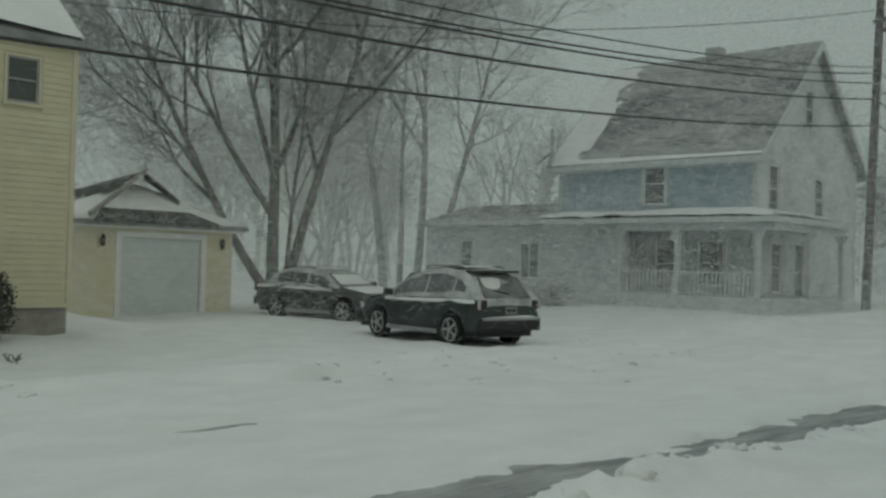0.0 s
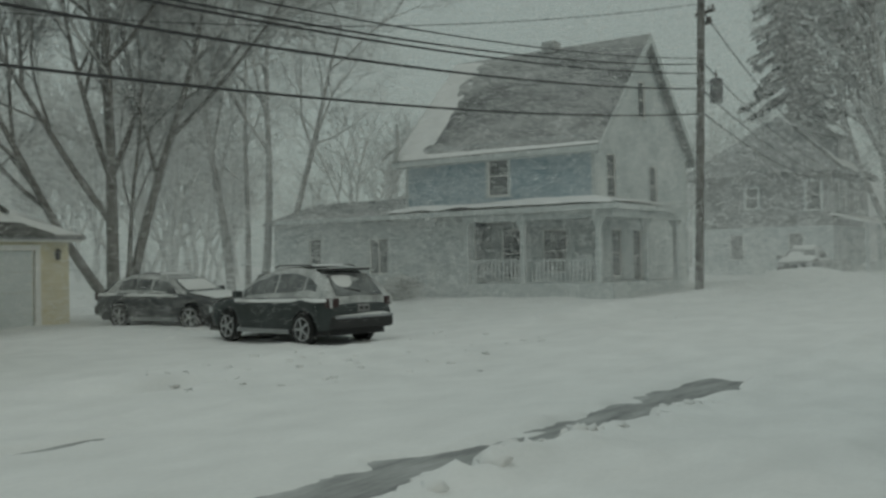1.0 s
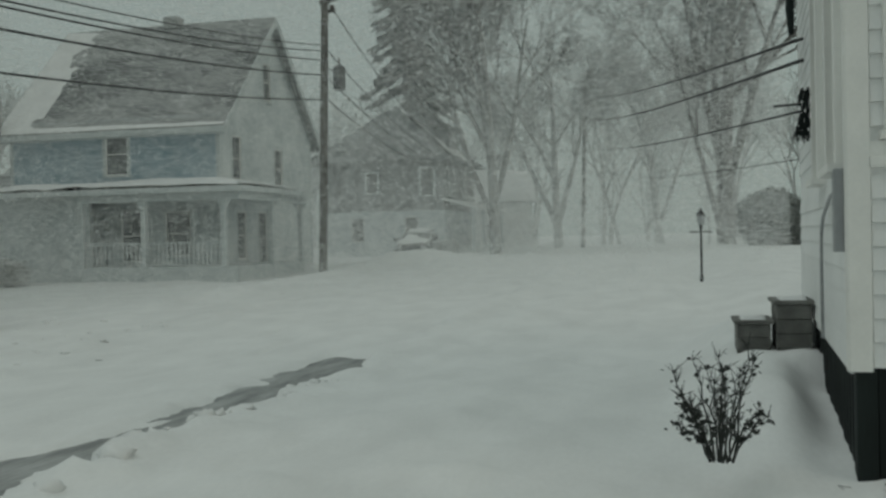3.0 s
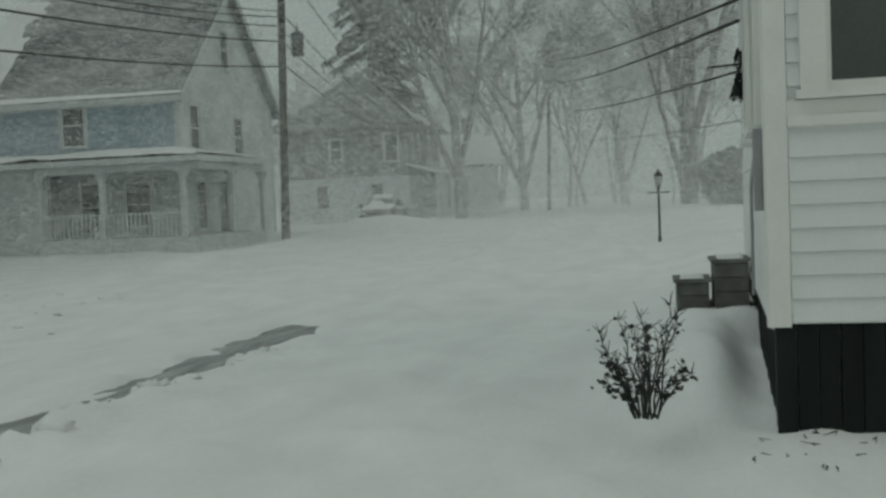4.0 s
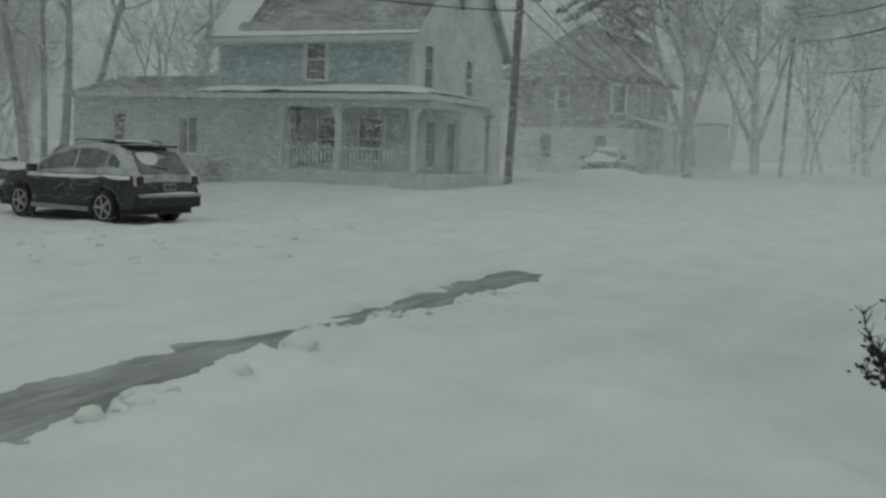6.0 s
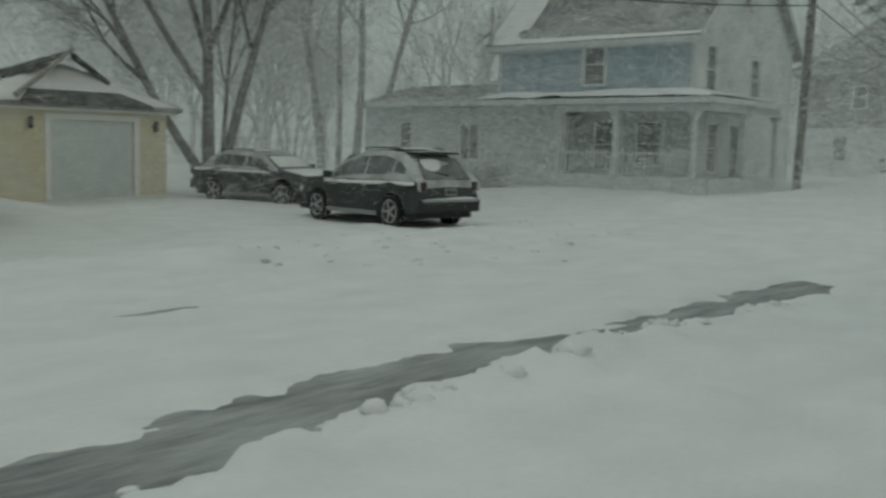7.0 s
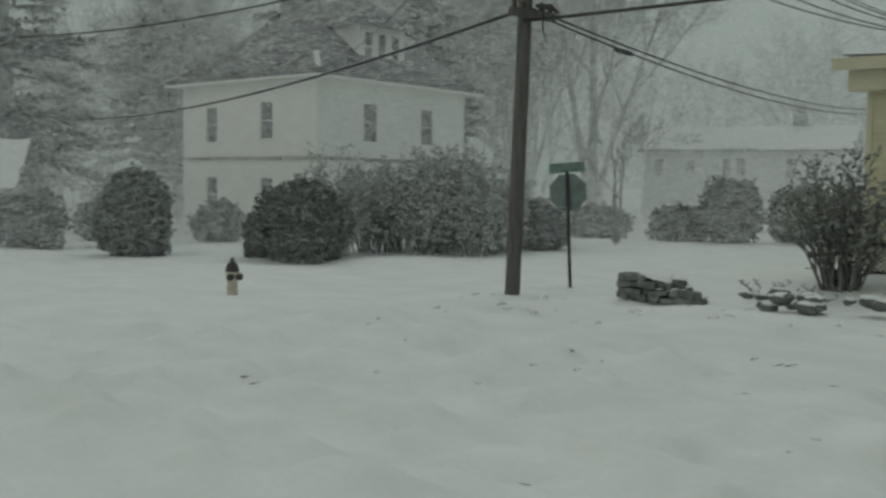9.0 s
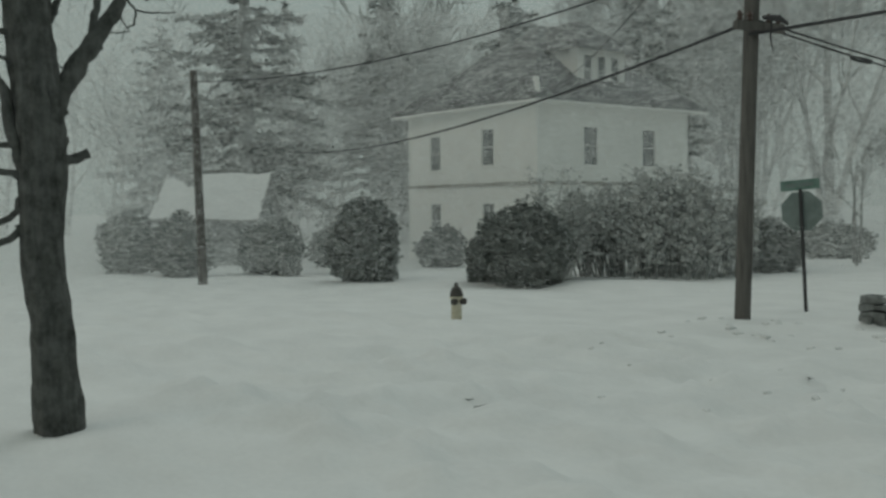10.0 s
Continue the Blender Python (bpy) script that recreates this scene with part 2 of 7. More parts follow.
    if trod > 0:
        z += trod * (0.10 * max(0, n(Vector((x * 1.3, y * 1.6, 41))) - 0.08) + 0.07 * max(0, n(Vector((x * 3.1, y * 3.6, 43))) - 0.12) - 0.05 * max(0, n(Vector((x * 2.3, y * 2.9, 47))) - 0.25))
    return z + 0.05


def spread(lo, hi, step, far):
    a = list(np.arange(lo, hi, step))
    s, x = step, hi
    while x < far:
        a.append(x)
        s *= 1.16
        x += s
    a.append(far)
    s, x, left = step, lo - step, []
    while x > -far:
        left.append(x)
        s *= 1.16
        x -= s
    return [-far] + left[::-1] + a


def build_ground():
    xs, ys = spread(-9, 17, 0.10, 900), spread(-1.5, 12.5, 0.085, 900)
    verts = [(x, y, snow_z(x, y)) for y in ys for x in xs]
    w = len(xs)
    faces = [(j * w + i, j * w + i + 1, (j + 1) * w + i + 1, (j + 1) * w + i) for j in range(len(ys) - 1) for i in range(w - 1)]
    me = bpy.data.meshes.new("ground")
    me.from_pydata(verts, [], faces)
    me.materials.append(SNOW)
    for p in me.polygons:
        p.use_smooth = True
    tagged(new("ground", me), "wind-drifted white snow covering yards and street", "ground", kind="structure")


build_ground()
WETROAD = mat("wet_asphalt", (0.045, 0.048, 0.05), 0.55, 0.3, 2.5, 0.4, 60, rime=0.34, rime_scale=1.6, rime_stretch=(0.4, 2.0, 1), stretch=(0.5, 2, 1))
bm = bmesh.new()
box(bm, -3.6, 14.5, 4.0, 11.6, -0.4, 0.0)
tagged(solid("road", bm, WETROAD), "dark wet asphalt street showing through scraped snow", "road", kind="structure")


# ---- walls, windows, roofs ----
def face(ox, oy, ang):
    """A wall's frame: x along it to the right as seen from outside, -y outwards, z up."""
    return pose(ox, oy, 0, 0, 0, ang)


def wall_mesh(bm, m, u0, u1, z0, z1, holes, thick=0.18):
    """One wall with its openings cut through, reveals included."""
    us = sorted({u0, u1, *[min(max(h[i], u0), u1) for h in holes for i in (0, 1)]})
    zs = sorted({z0, z1, *[min(max(h[i], z0), z1) for h in holes for i in (2, 3)]})
    full = {(i, j) for i in range(len(us) - 1) for j in range(len(zs) - 1)
            if not any(h[0] < (us[i] + us[i + 1]) / 2 < h[1] and h[2] < (zs[j] + zs[j + 1]) / 2 < h[3] for h in holes)}
    made = {}

    def at(i, j, k):
        if (i, j, k) not in made:
            made[i, j, k] = bm.verts.new(m @ Vector((us[i], k * thick, zs[j])))
        return made[i, j, k]
    for i, j in sorted(full):
        bm.faces.new([at(i, j, 0), at(i + 1, j, 0), at(i + 1, j + 1, 0), at(i, j + 1, 0)])
        bm.faces.new([at(i, j, 1), at(i, j + 1, 1), at(i + 1, j + 1, 1), at(i + 1, j, 1)])
        for di, dj, p, q in ((-1, 0, (i, j), (i, j + 1)), (1, 0, (i + 1, j), (i + 1, j + 1)), (0, -1, (i, j), (i + 1, j)), (0, 1, (i, j + 1), (i + 1, j + 1))):
            if (i + di, j + dj) not in full:
                bm.faces.new([at(*p, 0), at(*q, 0), at(*q, 1), at(*p, 1)])


def runs(u0, u1, z, h, holes, pad=0.0):
    """The stretches of a course at height z left free by the openings."""
    out = [(u0, u1)]
    for a, b, c, d in holes:
        if z + h > c - pad and z < d + pad:
            nxt = []
            for p, q in out:
                if b <= p or a >= q:
                    nxt.append((p, q))
                else:
                    if a - pad > p:
                        nxt.append((p, a - pad))
                    if b + pad < q:
                        nxt.append((b + pad, q))
            out = nxt
    return [r for r in out if r[1] - r[0] > 0.02]


def clapboards(parent, m, u0, u1, z0, z1, step, holes, material, single=False, pad=0.0, gable=None):
    """Lapped boards, each course thicker at its foot; single: each board an object of its own."""
    joined = bmesh.new()
    z = z0
    while z < z1 - 0.01:
        a0, a1 = gable(z + step * 0.5) if gable else (u0, u1)
        for a, b in runs(a0, a1, z, step, holes, pad):
            bm = bmesh.new() if single else joined
            prism(bm, [(0.0, z), (-0.018, z + 0.004), (-0.006, min(z + step, z1)), (0.0, min(z + step, z1))], a, b, "x", m)
            if single:
                part("clapboard", bm, material, parent)
        z += step
    if single:
        joined.free()
    else:
        part("siding", joined, material, parent)


def window(parent, m, u0, u1, z0, z1, trim, sash=WHITE, pane=None, slider=False, shade=None, casing=0.09, proud=0.035):
    """A sash window set in its opening: casing, sill, meeting rail, panes set back."""
    bm = bmesh.new()
    c = casing
    for q in ((u0 - c, u0, z0 - 0.02, z1 + c), (u1, u1 + c, z0 - 0.02, z1 + c), (u0, u1, z1, z1 + c)):
        box(bm, q[0], q[1], -proud, 0.05, q[2], q[3], m)
    w = part("window", bm, trim, parent)
    bm = bmesh.new()
    box(bm, u0 - c - 0.03, u1 + c + 0.03, -proud - 0.05, 0.05, z0 - 0.075, z0 - 0.02, m)
    part("sill", bm, trim, w)
    bm = bmesh.new()
    f = min(0.036, (u1 - u0) * 0.14)
    mid = (z0 + z1) / 2
    for q in ((u0, u0 + f, z0 - 0.02, z1), (u1 - f, u1, z0 - 0.02, z1), (u0 + f, u1 - f, z1 - f, z1), (u0 + f, u1 - f, z0 - 0.02, z0 + f)):
        box(bm, q[0], q[1], -0.002, 0.06, q[2], q[3], m)
    if slider:
        box(bm, (u0 + u1) / 2 - f * 0.6, (u0 + u1) / 2 + f * 0.6, -0.006, 0.06, z0 + f, z1 - f, m)
    else:
        box(bm, u0 + f, u1 - f, -0.008, 0.06, mid - f * 0.5, mid + f * 0.5, m)
    part("sash", bm, sash, w)
    g = pane or GLASS
    if slider:
        half = [(u0 + f, (u0 + u1) / 2 - f * 0.6, z0 + f, z1 - f), ((u0 + u1) / 2 + f * 0.6, u1 - f, z0 + f, z1 - f)]
    else:
        half = [(u0 + f, u1 - f, z0 + f, mid - f * 0.5), (u0 + f, u1 - f, mid + f * 0.5, z1 - f)]
    for q in half:
        bm = bmesh.new()
        box(bm, q[0], q[1], 0.03, 0.038, q[2], q[3], m)
        part("pane", bm, g, w)
    if shade:
        bm = bmesh.new()
        box(bm, u0 + f, u1 - f, 0.022, 0.028, mid + f, z1 - f, m)
        part("roller_shade", bm, shade, w, "pale roller shade behind the upper sash")
    # dark sheet in place of the unlit room
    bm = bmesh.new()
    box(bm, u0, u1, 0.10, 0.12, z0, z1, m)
    part("unlit_backing", bm, DARK, w)
    return w


def slab_roof(bm, pts, thick=0.12):
    """A roof plane of some corners (counted round), given a thickness downwards."""
    top = [bm.verts.new(p) for p in pts]
    low = [bm.verts.new((p[0], p[1], p[2] - thick)) for p in pts]
    bm.faces.new(top)
    bm.faces.new(low[::-1])
    n = len(pts)
    for i in range(n):
        bm.faces.new([top[i], low[i], low[(i + 1) % n], top[(i + 1) % n]])


def snow_patch(bm, corners, nu, nv, thick, seed, cover=0.0, edge=0.15, freq=0.35, fade=0.0):
    """Lying snow on a four-cornered plane: thick in drifts, thin towards its edges, gone where cover says so."""
    c = [Vector(p) for p in corners]
    nrm = (c[1] - c[0]).cross(c[3] - c[0]).normalized()
    if nrm.z < 0:
        nrm = -nrm
    grid = []
    for j in range(nv + 1):
        row = []
        for i in range(nu + 1):
            u, v = i / nu, j / nv
            p = c[0].lerp(c[1], u).lerp(c[3].lerp(c[2], u), v)
            e = min(u, 1 - u, v, 1 - v)
            h = thick * (0.75 + 0.6 * noise.noise(p * 0.9 + Vector((seed, 0, 0)))) * smooth01(0, edge, e + 0.02)
            h -= cover * thick * (0.9 + 1.9 * noise.noise(Vector((p.x * freq, p.y * freq, seed + p.z * freq))))
            h -= fade * thick * u
            row.append(bm.verts.new(p + nrm * max(-0.03, h)))
        grid.append(row)
    for j in range(nv):
        for i in range(nu):
            bm.faces.new([grid[j][i], grid[j][i + 1], grid[j + 1][i + 1], grid[j + 1][i]])


# ---- the yellow house across the street ----
SHADE = mat("roller_shade_cloth", (0.50, 0.49, 0.44), 0.8, 0.06, 3, 0.05)
CURTAIN = mat("dark_room_glass", (0.045, 0.05, 0.045), 0.1, 0.3, 2, 0.0)
LATTICE = mat("lattice_wood", (0.55, 0.53, 0.45), 0.8, 0.15, 5, 0.2)


def yellow_house():
    h = thing("yellow_house", (0, 0, 0), "pale yellow clapboard house with bay window and low shrubs in front", "house")
    m = face(0, 18, 0)
    holes = [(-1.33, -0.60, 1.70, 3.22), (6.18, 6.43, 1.76, 3.01), (7.28, 7.86, 4.53, 5.35), (-1.32, -0.62, 4.78, 5.5), (3.36, 4.1, 4.8, 5.5)]
    bay = (2.1, 5.4, 0.85, 4.1)
    bm = bmesh.new()
    wall_mesh(bm, m, -3.35, 8.6, 0.85, 5.75, holes + [(2.5, 5.0, 1.0, 3.8)])
    box(bm, -3.35, -3.17, 18.18, 26, 0.85, 5.75)
    box(bm, 8.42, 8.6, 18.18, 26, 0.85, 5.75)
    box(bm, -3.35, 8.6, 25.82, 26, 0.85, 5.75)
    part("wall", bm, YELLOW, h)
    bm = bmesh.new()
    box(bm, -3.3, 8.55, 18.04, 25.95, -0.3, 0.85)
    part("foundation", bm, STONE, h)
    clapboards(h, m, -3.25, 8.5, 0.86, 5.72, 0.117, holes + [bay], YELLOW, single=True, pad=0.07)
    for u in (-3.35, 8.5):
        onebox("corner_board", (u, u + 0.10, -0.034, 0, 0.84, 5.75), YTRIM, h, m=m)
    onebox("corner_board", (6.56, 6.64, -0.034, 0, 0.86, 5.72), YTRIM, h, m=m)
    onebox("water_table", (-3.38, 8.63, -0.045, 0, 0.78, 0.86), YTRIM, h, m=m)
    window(h, m, -1.33, -0.60, 1.70, 3.22, YTRIM, shade=SHADE, casing=0.05)
    window(h, m, 6.18, 6.43, 1.76, 3.01, YTRIM, casing=0.05)
    window(h, m, 7.28, 7.86, 4.53, 5.35, YTRIM, sash=GREYSIDE, casing=0.05)
    window(h, m, -1.32, -0.62, 4.78, 5.5, WHITE, casing=0.05)
    window(h, m, 3.36, 4.1, 4.8, 5.5, WHITE, casing=0.05)
    # bay
    deep = 0.62
    pl = [(2.05, 18.0), (2.98, 18 - deep), (4.86, 18 - deep), (5.62, 18.0)]
    b = part("bay", bmesh.new(), YELLOW, h, "three-sided bay window under a curved hip roof")
    sides = []
    for p, q in zip(pl, pl[1:]):
        ang = math.degrees(math.atan2(q[1] - p[1], q[0] - p[0]))
        sides.append((face(p[0], p[1], ang), math.hypot(q[0] - p[0], q[1] - p[1])))
    wins = [(0.38, 0.76), (0.30, 1.40), (0.10, 0.48)]
    for (fm, w), (a, c) in zip(sides, wins):
        bm = bmesh.new()
        wall_mesh(bm, fm, 0, w, 0.9, 3.95, [(a, c, 1.78, 3.28)], 0.1)
        part("bay_wall", bm, YELLOW, b)
        clapboards(b, fm, 0.0, w, 0.92, 1.60, 0.117, [], YELLOW)
        window(h, fm, a, c, 1.78, 3.28, YTRIM, casing=0.05, shade=SHADE if w > 1.5 else None)
        onebox("frieze", (-0.02, w + 0.02, -0.03, 0, 3.62, 3.95), YTRIM, b, m=fm)
    bm = bmesh.new()
    prism(bm, [(1.55, 18.0), (2.72, 18 - deep - 0.42), (5.12, 18 - deep - 0.42), (5.95, 18.0)], 3.93, 4.06, "z")
    part("bay_soffit", bm, YTRIM, b)
    bm = bmesh.new()
    lo = [bm.verts.new(p) for p in ((1.5, 18.0, 4.06), (2.68, 18 - deep - 0.47, 4.06), (5.16, 18 - deep - 0.47, 4.06), (6.0, 18.0, 4.06))]
    hi = [bm.verts.new(p) for p in ((2.5, 18.0, 4.42), (3.1, 17.7, 4.42), (4.75, 17.7, 4.42), (5.0, 18.0, 4.42))]
    for i in range(3):
        bm.faces.new([lo[i], lo[i + 1], hi[i + 1], hi[i]])
    bm.faces.new(hi)
    bm.faces.new(lo[::-1])
    part("bay_roof", bm, SNOW, b, "snow-dusted bay roof")
    # main roof
    bm = bmesh.new()
    slab_roof(bm, [(-3.5, 17.85, 5.80), (8.64, 17.85, 5.80), (8.64, 22, 9.0), (-3.5, 22, 9.0)], 0.16)
    slab_roof(bm, [(-3.5, 26.2, 5.80), (8.75, 26.2, 5.80), (8.75, 22, 9.0), (-3.5, 22, 9.0)], 0.16)
    prism(bm, [(18, 5.7), (22, 8.8), (26, 5.7)], -3.3, 8.55, "x")
    part("roof", bm, SHINGLE, h)
    bm = bmesh.new()
    snow_patch(bm, [(-3.5, 17.87, 5.82), (8.64, 17.87, 5.82), (8.64, 22, 9.02), (-3.5, 22, 9.02)], 30, 12, 0.14, 3.1, edge=0.02)
    part("roof_snow", bm, SNOW, h, smooth=True)
    bm = bmesh.new()
    tube(bm, [(-3.26, 17.93, 0.8), (-3.26, 17.93, 5.6)], [0.04, 0.04], 8)
    part("downpipe", bm, WHITE, h)
    bm = bmesh.new()
    tube(bm, [(0.55, 17.96, 0.9), (0.55, 17.96, 5.6)], [0.010, 0.010], 6)
    part("cable", bm, YTRIM, h)
    bm = bmesh.new()
    lathe(bm, [(0.065, 0), (0.065, 0.05), (0.04, 0.08), (0.03, 0.12)], 12, pose(0.96, 17.97, 1.95, 90, 0, 0))
    part("wall_vent", bm, CABLE, h, "black round wall vent")
    onebox("vent_plate", (0.78, 1.16, -0.034, 0.0, 1.78, 2.12), YTRIM, h, m=m)
    onebox("meter_bracket", (-3.3, -2.98, -0.14, -0.03, 4.06, 4.14), METAL, h, m=m)
    onebox("meter_bracket", (-3.08, -3.0, -0.16, -0.03, 3.85, 4.2), METAL, h, m=m)
    bm = bmesh.new()
    ring = [(-3.32 + 0.11 * math.cos(a), 17.84, 4.42 + 0.13 * math.sin(a)) for a in np.linspace(0, 2 * math.pi, 17)]
    tube(bm, ring, [0.02] * 17, 6, cap=False)
    part("cable_loop", bm, CABLE, h)
    # low ell
    holes = [(-4.79, -3.69, 1.76, 3.13)]
    bm = bmesh.new()
    wall_mesh(bm, m, -5.28, -3.35, 0.85, 3.95, holes)
    box(bm, -5.28, -5.1, 18.18, 23, 0.85, 3.95)
    box(bm, -5.28, -3.35, 22.82, 23, 0.85, 3.95)
    part("ell_wall", bm, YELLOW, h)
    clapboards(h, m, -5.2, -3.42, 0.86, 3.42, 0.117, holes, YELLOW, single=True, pad=0.07)
    onebox("corner_board", (-5.30, -5.20, -0.034, 0, 0.84, 3.5), YTRIM, h, m=m)
    window(h, m, -4.79, -3.69, 1.76, 3.13, YTRIM, slider=True, pane=CURTAIN, casing=0.05)
    onebox("frieze", (-5.55, -3.36, -0.30, 0, 3.46, 3.88), YTRIM, h, m=m)
    onebox("fascia", (-5.78, -3.38, -0.50, -0.45, 3.80, 4.01), YTRIM, h, m=m)
    bm = bmesh.new()
    slab_roof(bm, [(-5.75, 17.55, 3.98), (-3.36, 17.55, 3.98), (-3.36, 23.2, 4.5), (-5.75, 23.2, 4.5)], 0.1)
    part("ell_roof", bm, SNOW, h)
    bm = bmesh.new()
    snow_patch(bm, [(-5.75, 17.56, 3.985), (-3.36, 17.56, 3.985), (-3.36, 23.2, 4.505), (-5.75, 23.2, 4.505)], 12, 16, 0.12, 8.0, edge=0.03)
    part("ell_snow", bm, SNOW, h, smooth=True)
    bm = bmesh.new()
    tube(bm, [(-4.4, 19.5, 4.1), (-4.4, 19.5, 5.4)], [0.05, 0.05], 8)
    part("vent_pipe", bm, METAL, h)
    for k in range(22):
        for s in (-1, 1):
            u = -5.25 + k * 0.092
            onebox("lattice_strip", (-0.019, 0.019, -0.006 * s - 0.012, -0.006 * s - 0.004, -0.29, 0.29), LATTICE, h,
                   m=m @ pose(u, 0.02, 0.55, 0, 0, 0) @ pose(0, 0, 0, 0, 45 * s, 0))
    # dark sheet in place of the shade behind the lattice
    onebox("lattice_shade", (-5.25, -3.36, 0.08, 0.12, 0.0, 0.84), DARK, h, m=m)
    return h


yellow_house()

# ---- the garage behind the drive ----
BARESHINGLE = mat("bare_brown_shingles", (0.060, 0.062, 0.056), 0.9, 0.3, 2, 0.6, 25, spec=0.2, rime=0.05, rime_scale=2)
GARDOOR = mat("garage_door_paint", (0.55, 0.60, 0.60), 0.5, 0.05, 1.5, 0.1, rime=0.15, rime_scale=1.0)
GARWALL = mat("garage_yellow_wall", (0.62, 0.56, 0.36), 0.7, 0.08, 2, 0.2, rime=0.18, rime_scale=0.8)


def garage():
    g = thing("garage", (-0.5, 0, 0), "detached pale yellow garage with snow-laden hip roof", "garage")
    m = face(0, 26, 0)
    bm = bmesh.new()
    wall_mesh(bm, m, 12.45, 18.1, -0.1, 2.62, [(14.35, 17.0, -0.1, 2.36)])
    box(bm, 12.45, 12.63, 26.18, 32, -0.1, 2.62)
    box(bm, 17.92, 18.1, 26.18, 32, -0.1, 2.62)
    part("wall", bm, GARWALL, g)
    for k in range(4):
        onebox("door_panel", (14.38, 16.97, 0.06, 0.1, -0.1 + k * 0.61, 0.504 + k * 0.61), GARDOOR, g, m=m, bevel=0.006)
    for q in ((14.2, 14.36, -0.05, 2.5), (16.99, 17.15, -0.05, 2.5), (14.36, 16.99, 2.34, 2.5)):
        onebox("door_casing", (q[0], q[1], -0.05, 0.06, q[2], q[3]), WHITE, g, m=m)
    onebox("fascia", (12.0, 18.36, -0.32, -0.26, 2.58, 2.74), WHITE, g, m=m)
    onebox("soffit", (12.0, 18.36, -0.26, 0.0, 2.58, 2.62), WHITE, g, m=m)
    x0, x1, y0, y1, e, p = 11.95, 18.42, 25.6, 32.5, 2.76, 4.15
    a, b2 = (15.6, 28.6, p), (15.9, 29.4, p)
    bm = bmesh.new()
    slab_roof(bm, [(x0, y0, e), (x1, y0, e), a])
    slab_roof(bm, [(x0, y1, e), (x0, y0, e), a, b2])
    slab_roof(bm, [(x1, y0, e), (x1, y1, e), b2, a])
    slab_roof(bm, [(x1, y1, e), (x0, y1, e), b2])
    part("roof", bm, SHINGLE2, g)
    bm = bmesh.new()
    slab_roof(bm, [(13.3, y0 - 0.10, e + 0.05), (17.3, y0 - 0.10, e + 0.05), (16.5, 25.95, 3.14), (13.75, 25.95, 3.14)], 0.1)
    part("pent_roof", bm, BARESHINGLE, g, "bare shingle strip over the garage door")
    # small gablet over the ridge
    bm = bmesh.new()
    slab_roof(bm, [(15.75, 27.3, 4.38), (16.55, 26.6, 3.50), (17.0, 27.2, 3.52), (16.3, 28.3, 4.30)], 0.10)
    slab_roof(bm, [(15.75, 27.3, 4.38), (13.75, 27.0, 3.52), (13.5, 27.7, 3.60), (15.9, 28.5, 4.34)], 0.10)
    part("gablet", bm, BARESHINGLE, g)
    bm = bmesh.new()
    tube(bm, [(13.2, 25.55, 2.92), (14.5, 26.4, 3.66), (15.78, 27.22, 4.44)], [0.085, 0.075, 0.07], 4)
    part("rake_board", bm, STONE, g, "pale weathered rake board")
    bm = bmesh.new()
    snow_patch(bm, [(x0 + 0.05, y0 + 0.02, e + 0.02), (x1 - 0.05, y0 + 0.02, e + 0.02), (15.8, 28.45, p - 0.08), (15.3, 28.45, p - 0.08)], 26, 12, 0.15, 1.0)
    snow_patch(bm, [(x1, y0, e), (x1, y1, e), (16.1, 29.4, p - 0.08), (16.4, 27.6, p - 0.50)], 14, 10, 0.2, 5.0, edge=0.05)
    snow_patch(bm, [(x0, y0, e), (13.1, y0 + .1, e + .05), (14.6, 27.8, p - 0.42), (x0, y1, e)], 12, 10, 0.18, 2.0, edge=0.05)
    part("roof_snow", bm, SNOW, g, "thick settled snow", smooth=True)
    for x in (13.75, 17.65):
        bm = bmesh.new()
        lathe(bm, [(0.03, 0), (0.07, 0.05), (0.07, 0.22), (0.1, 0.24), (0.02, 0.34)], 8, pose(x, 25.86, 2.05))
        lan = part("wall_lantern", bm, CABLE, g, "black carriage lantern")
        bm = bmesh.new()
        box(bm, x - 0.03, x + 0.03, 25.85, 26.0, 2.2, 2.26)
        part("lantern_arm", bm, CABLE, lan)
    return g


garage()

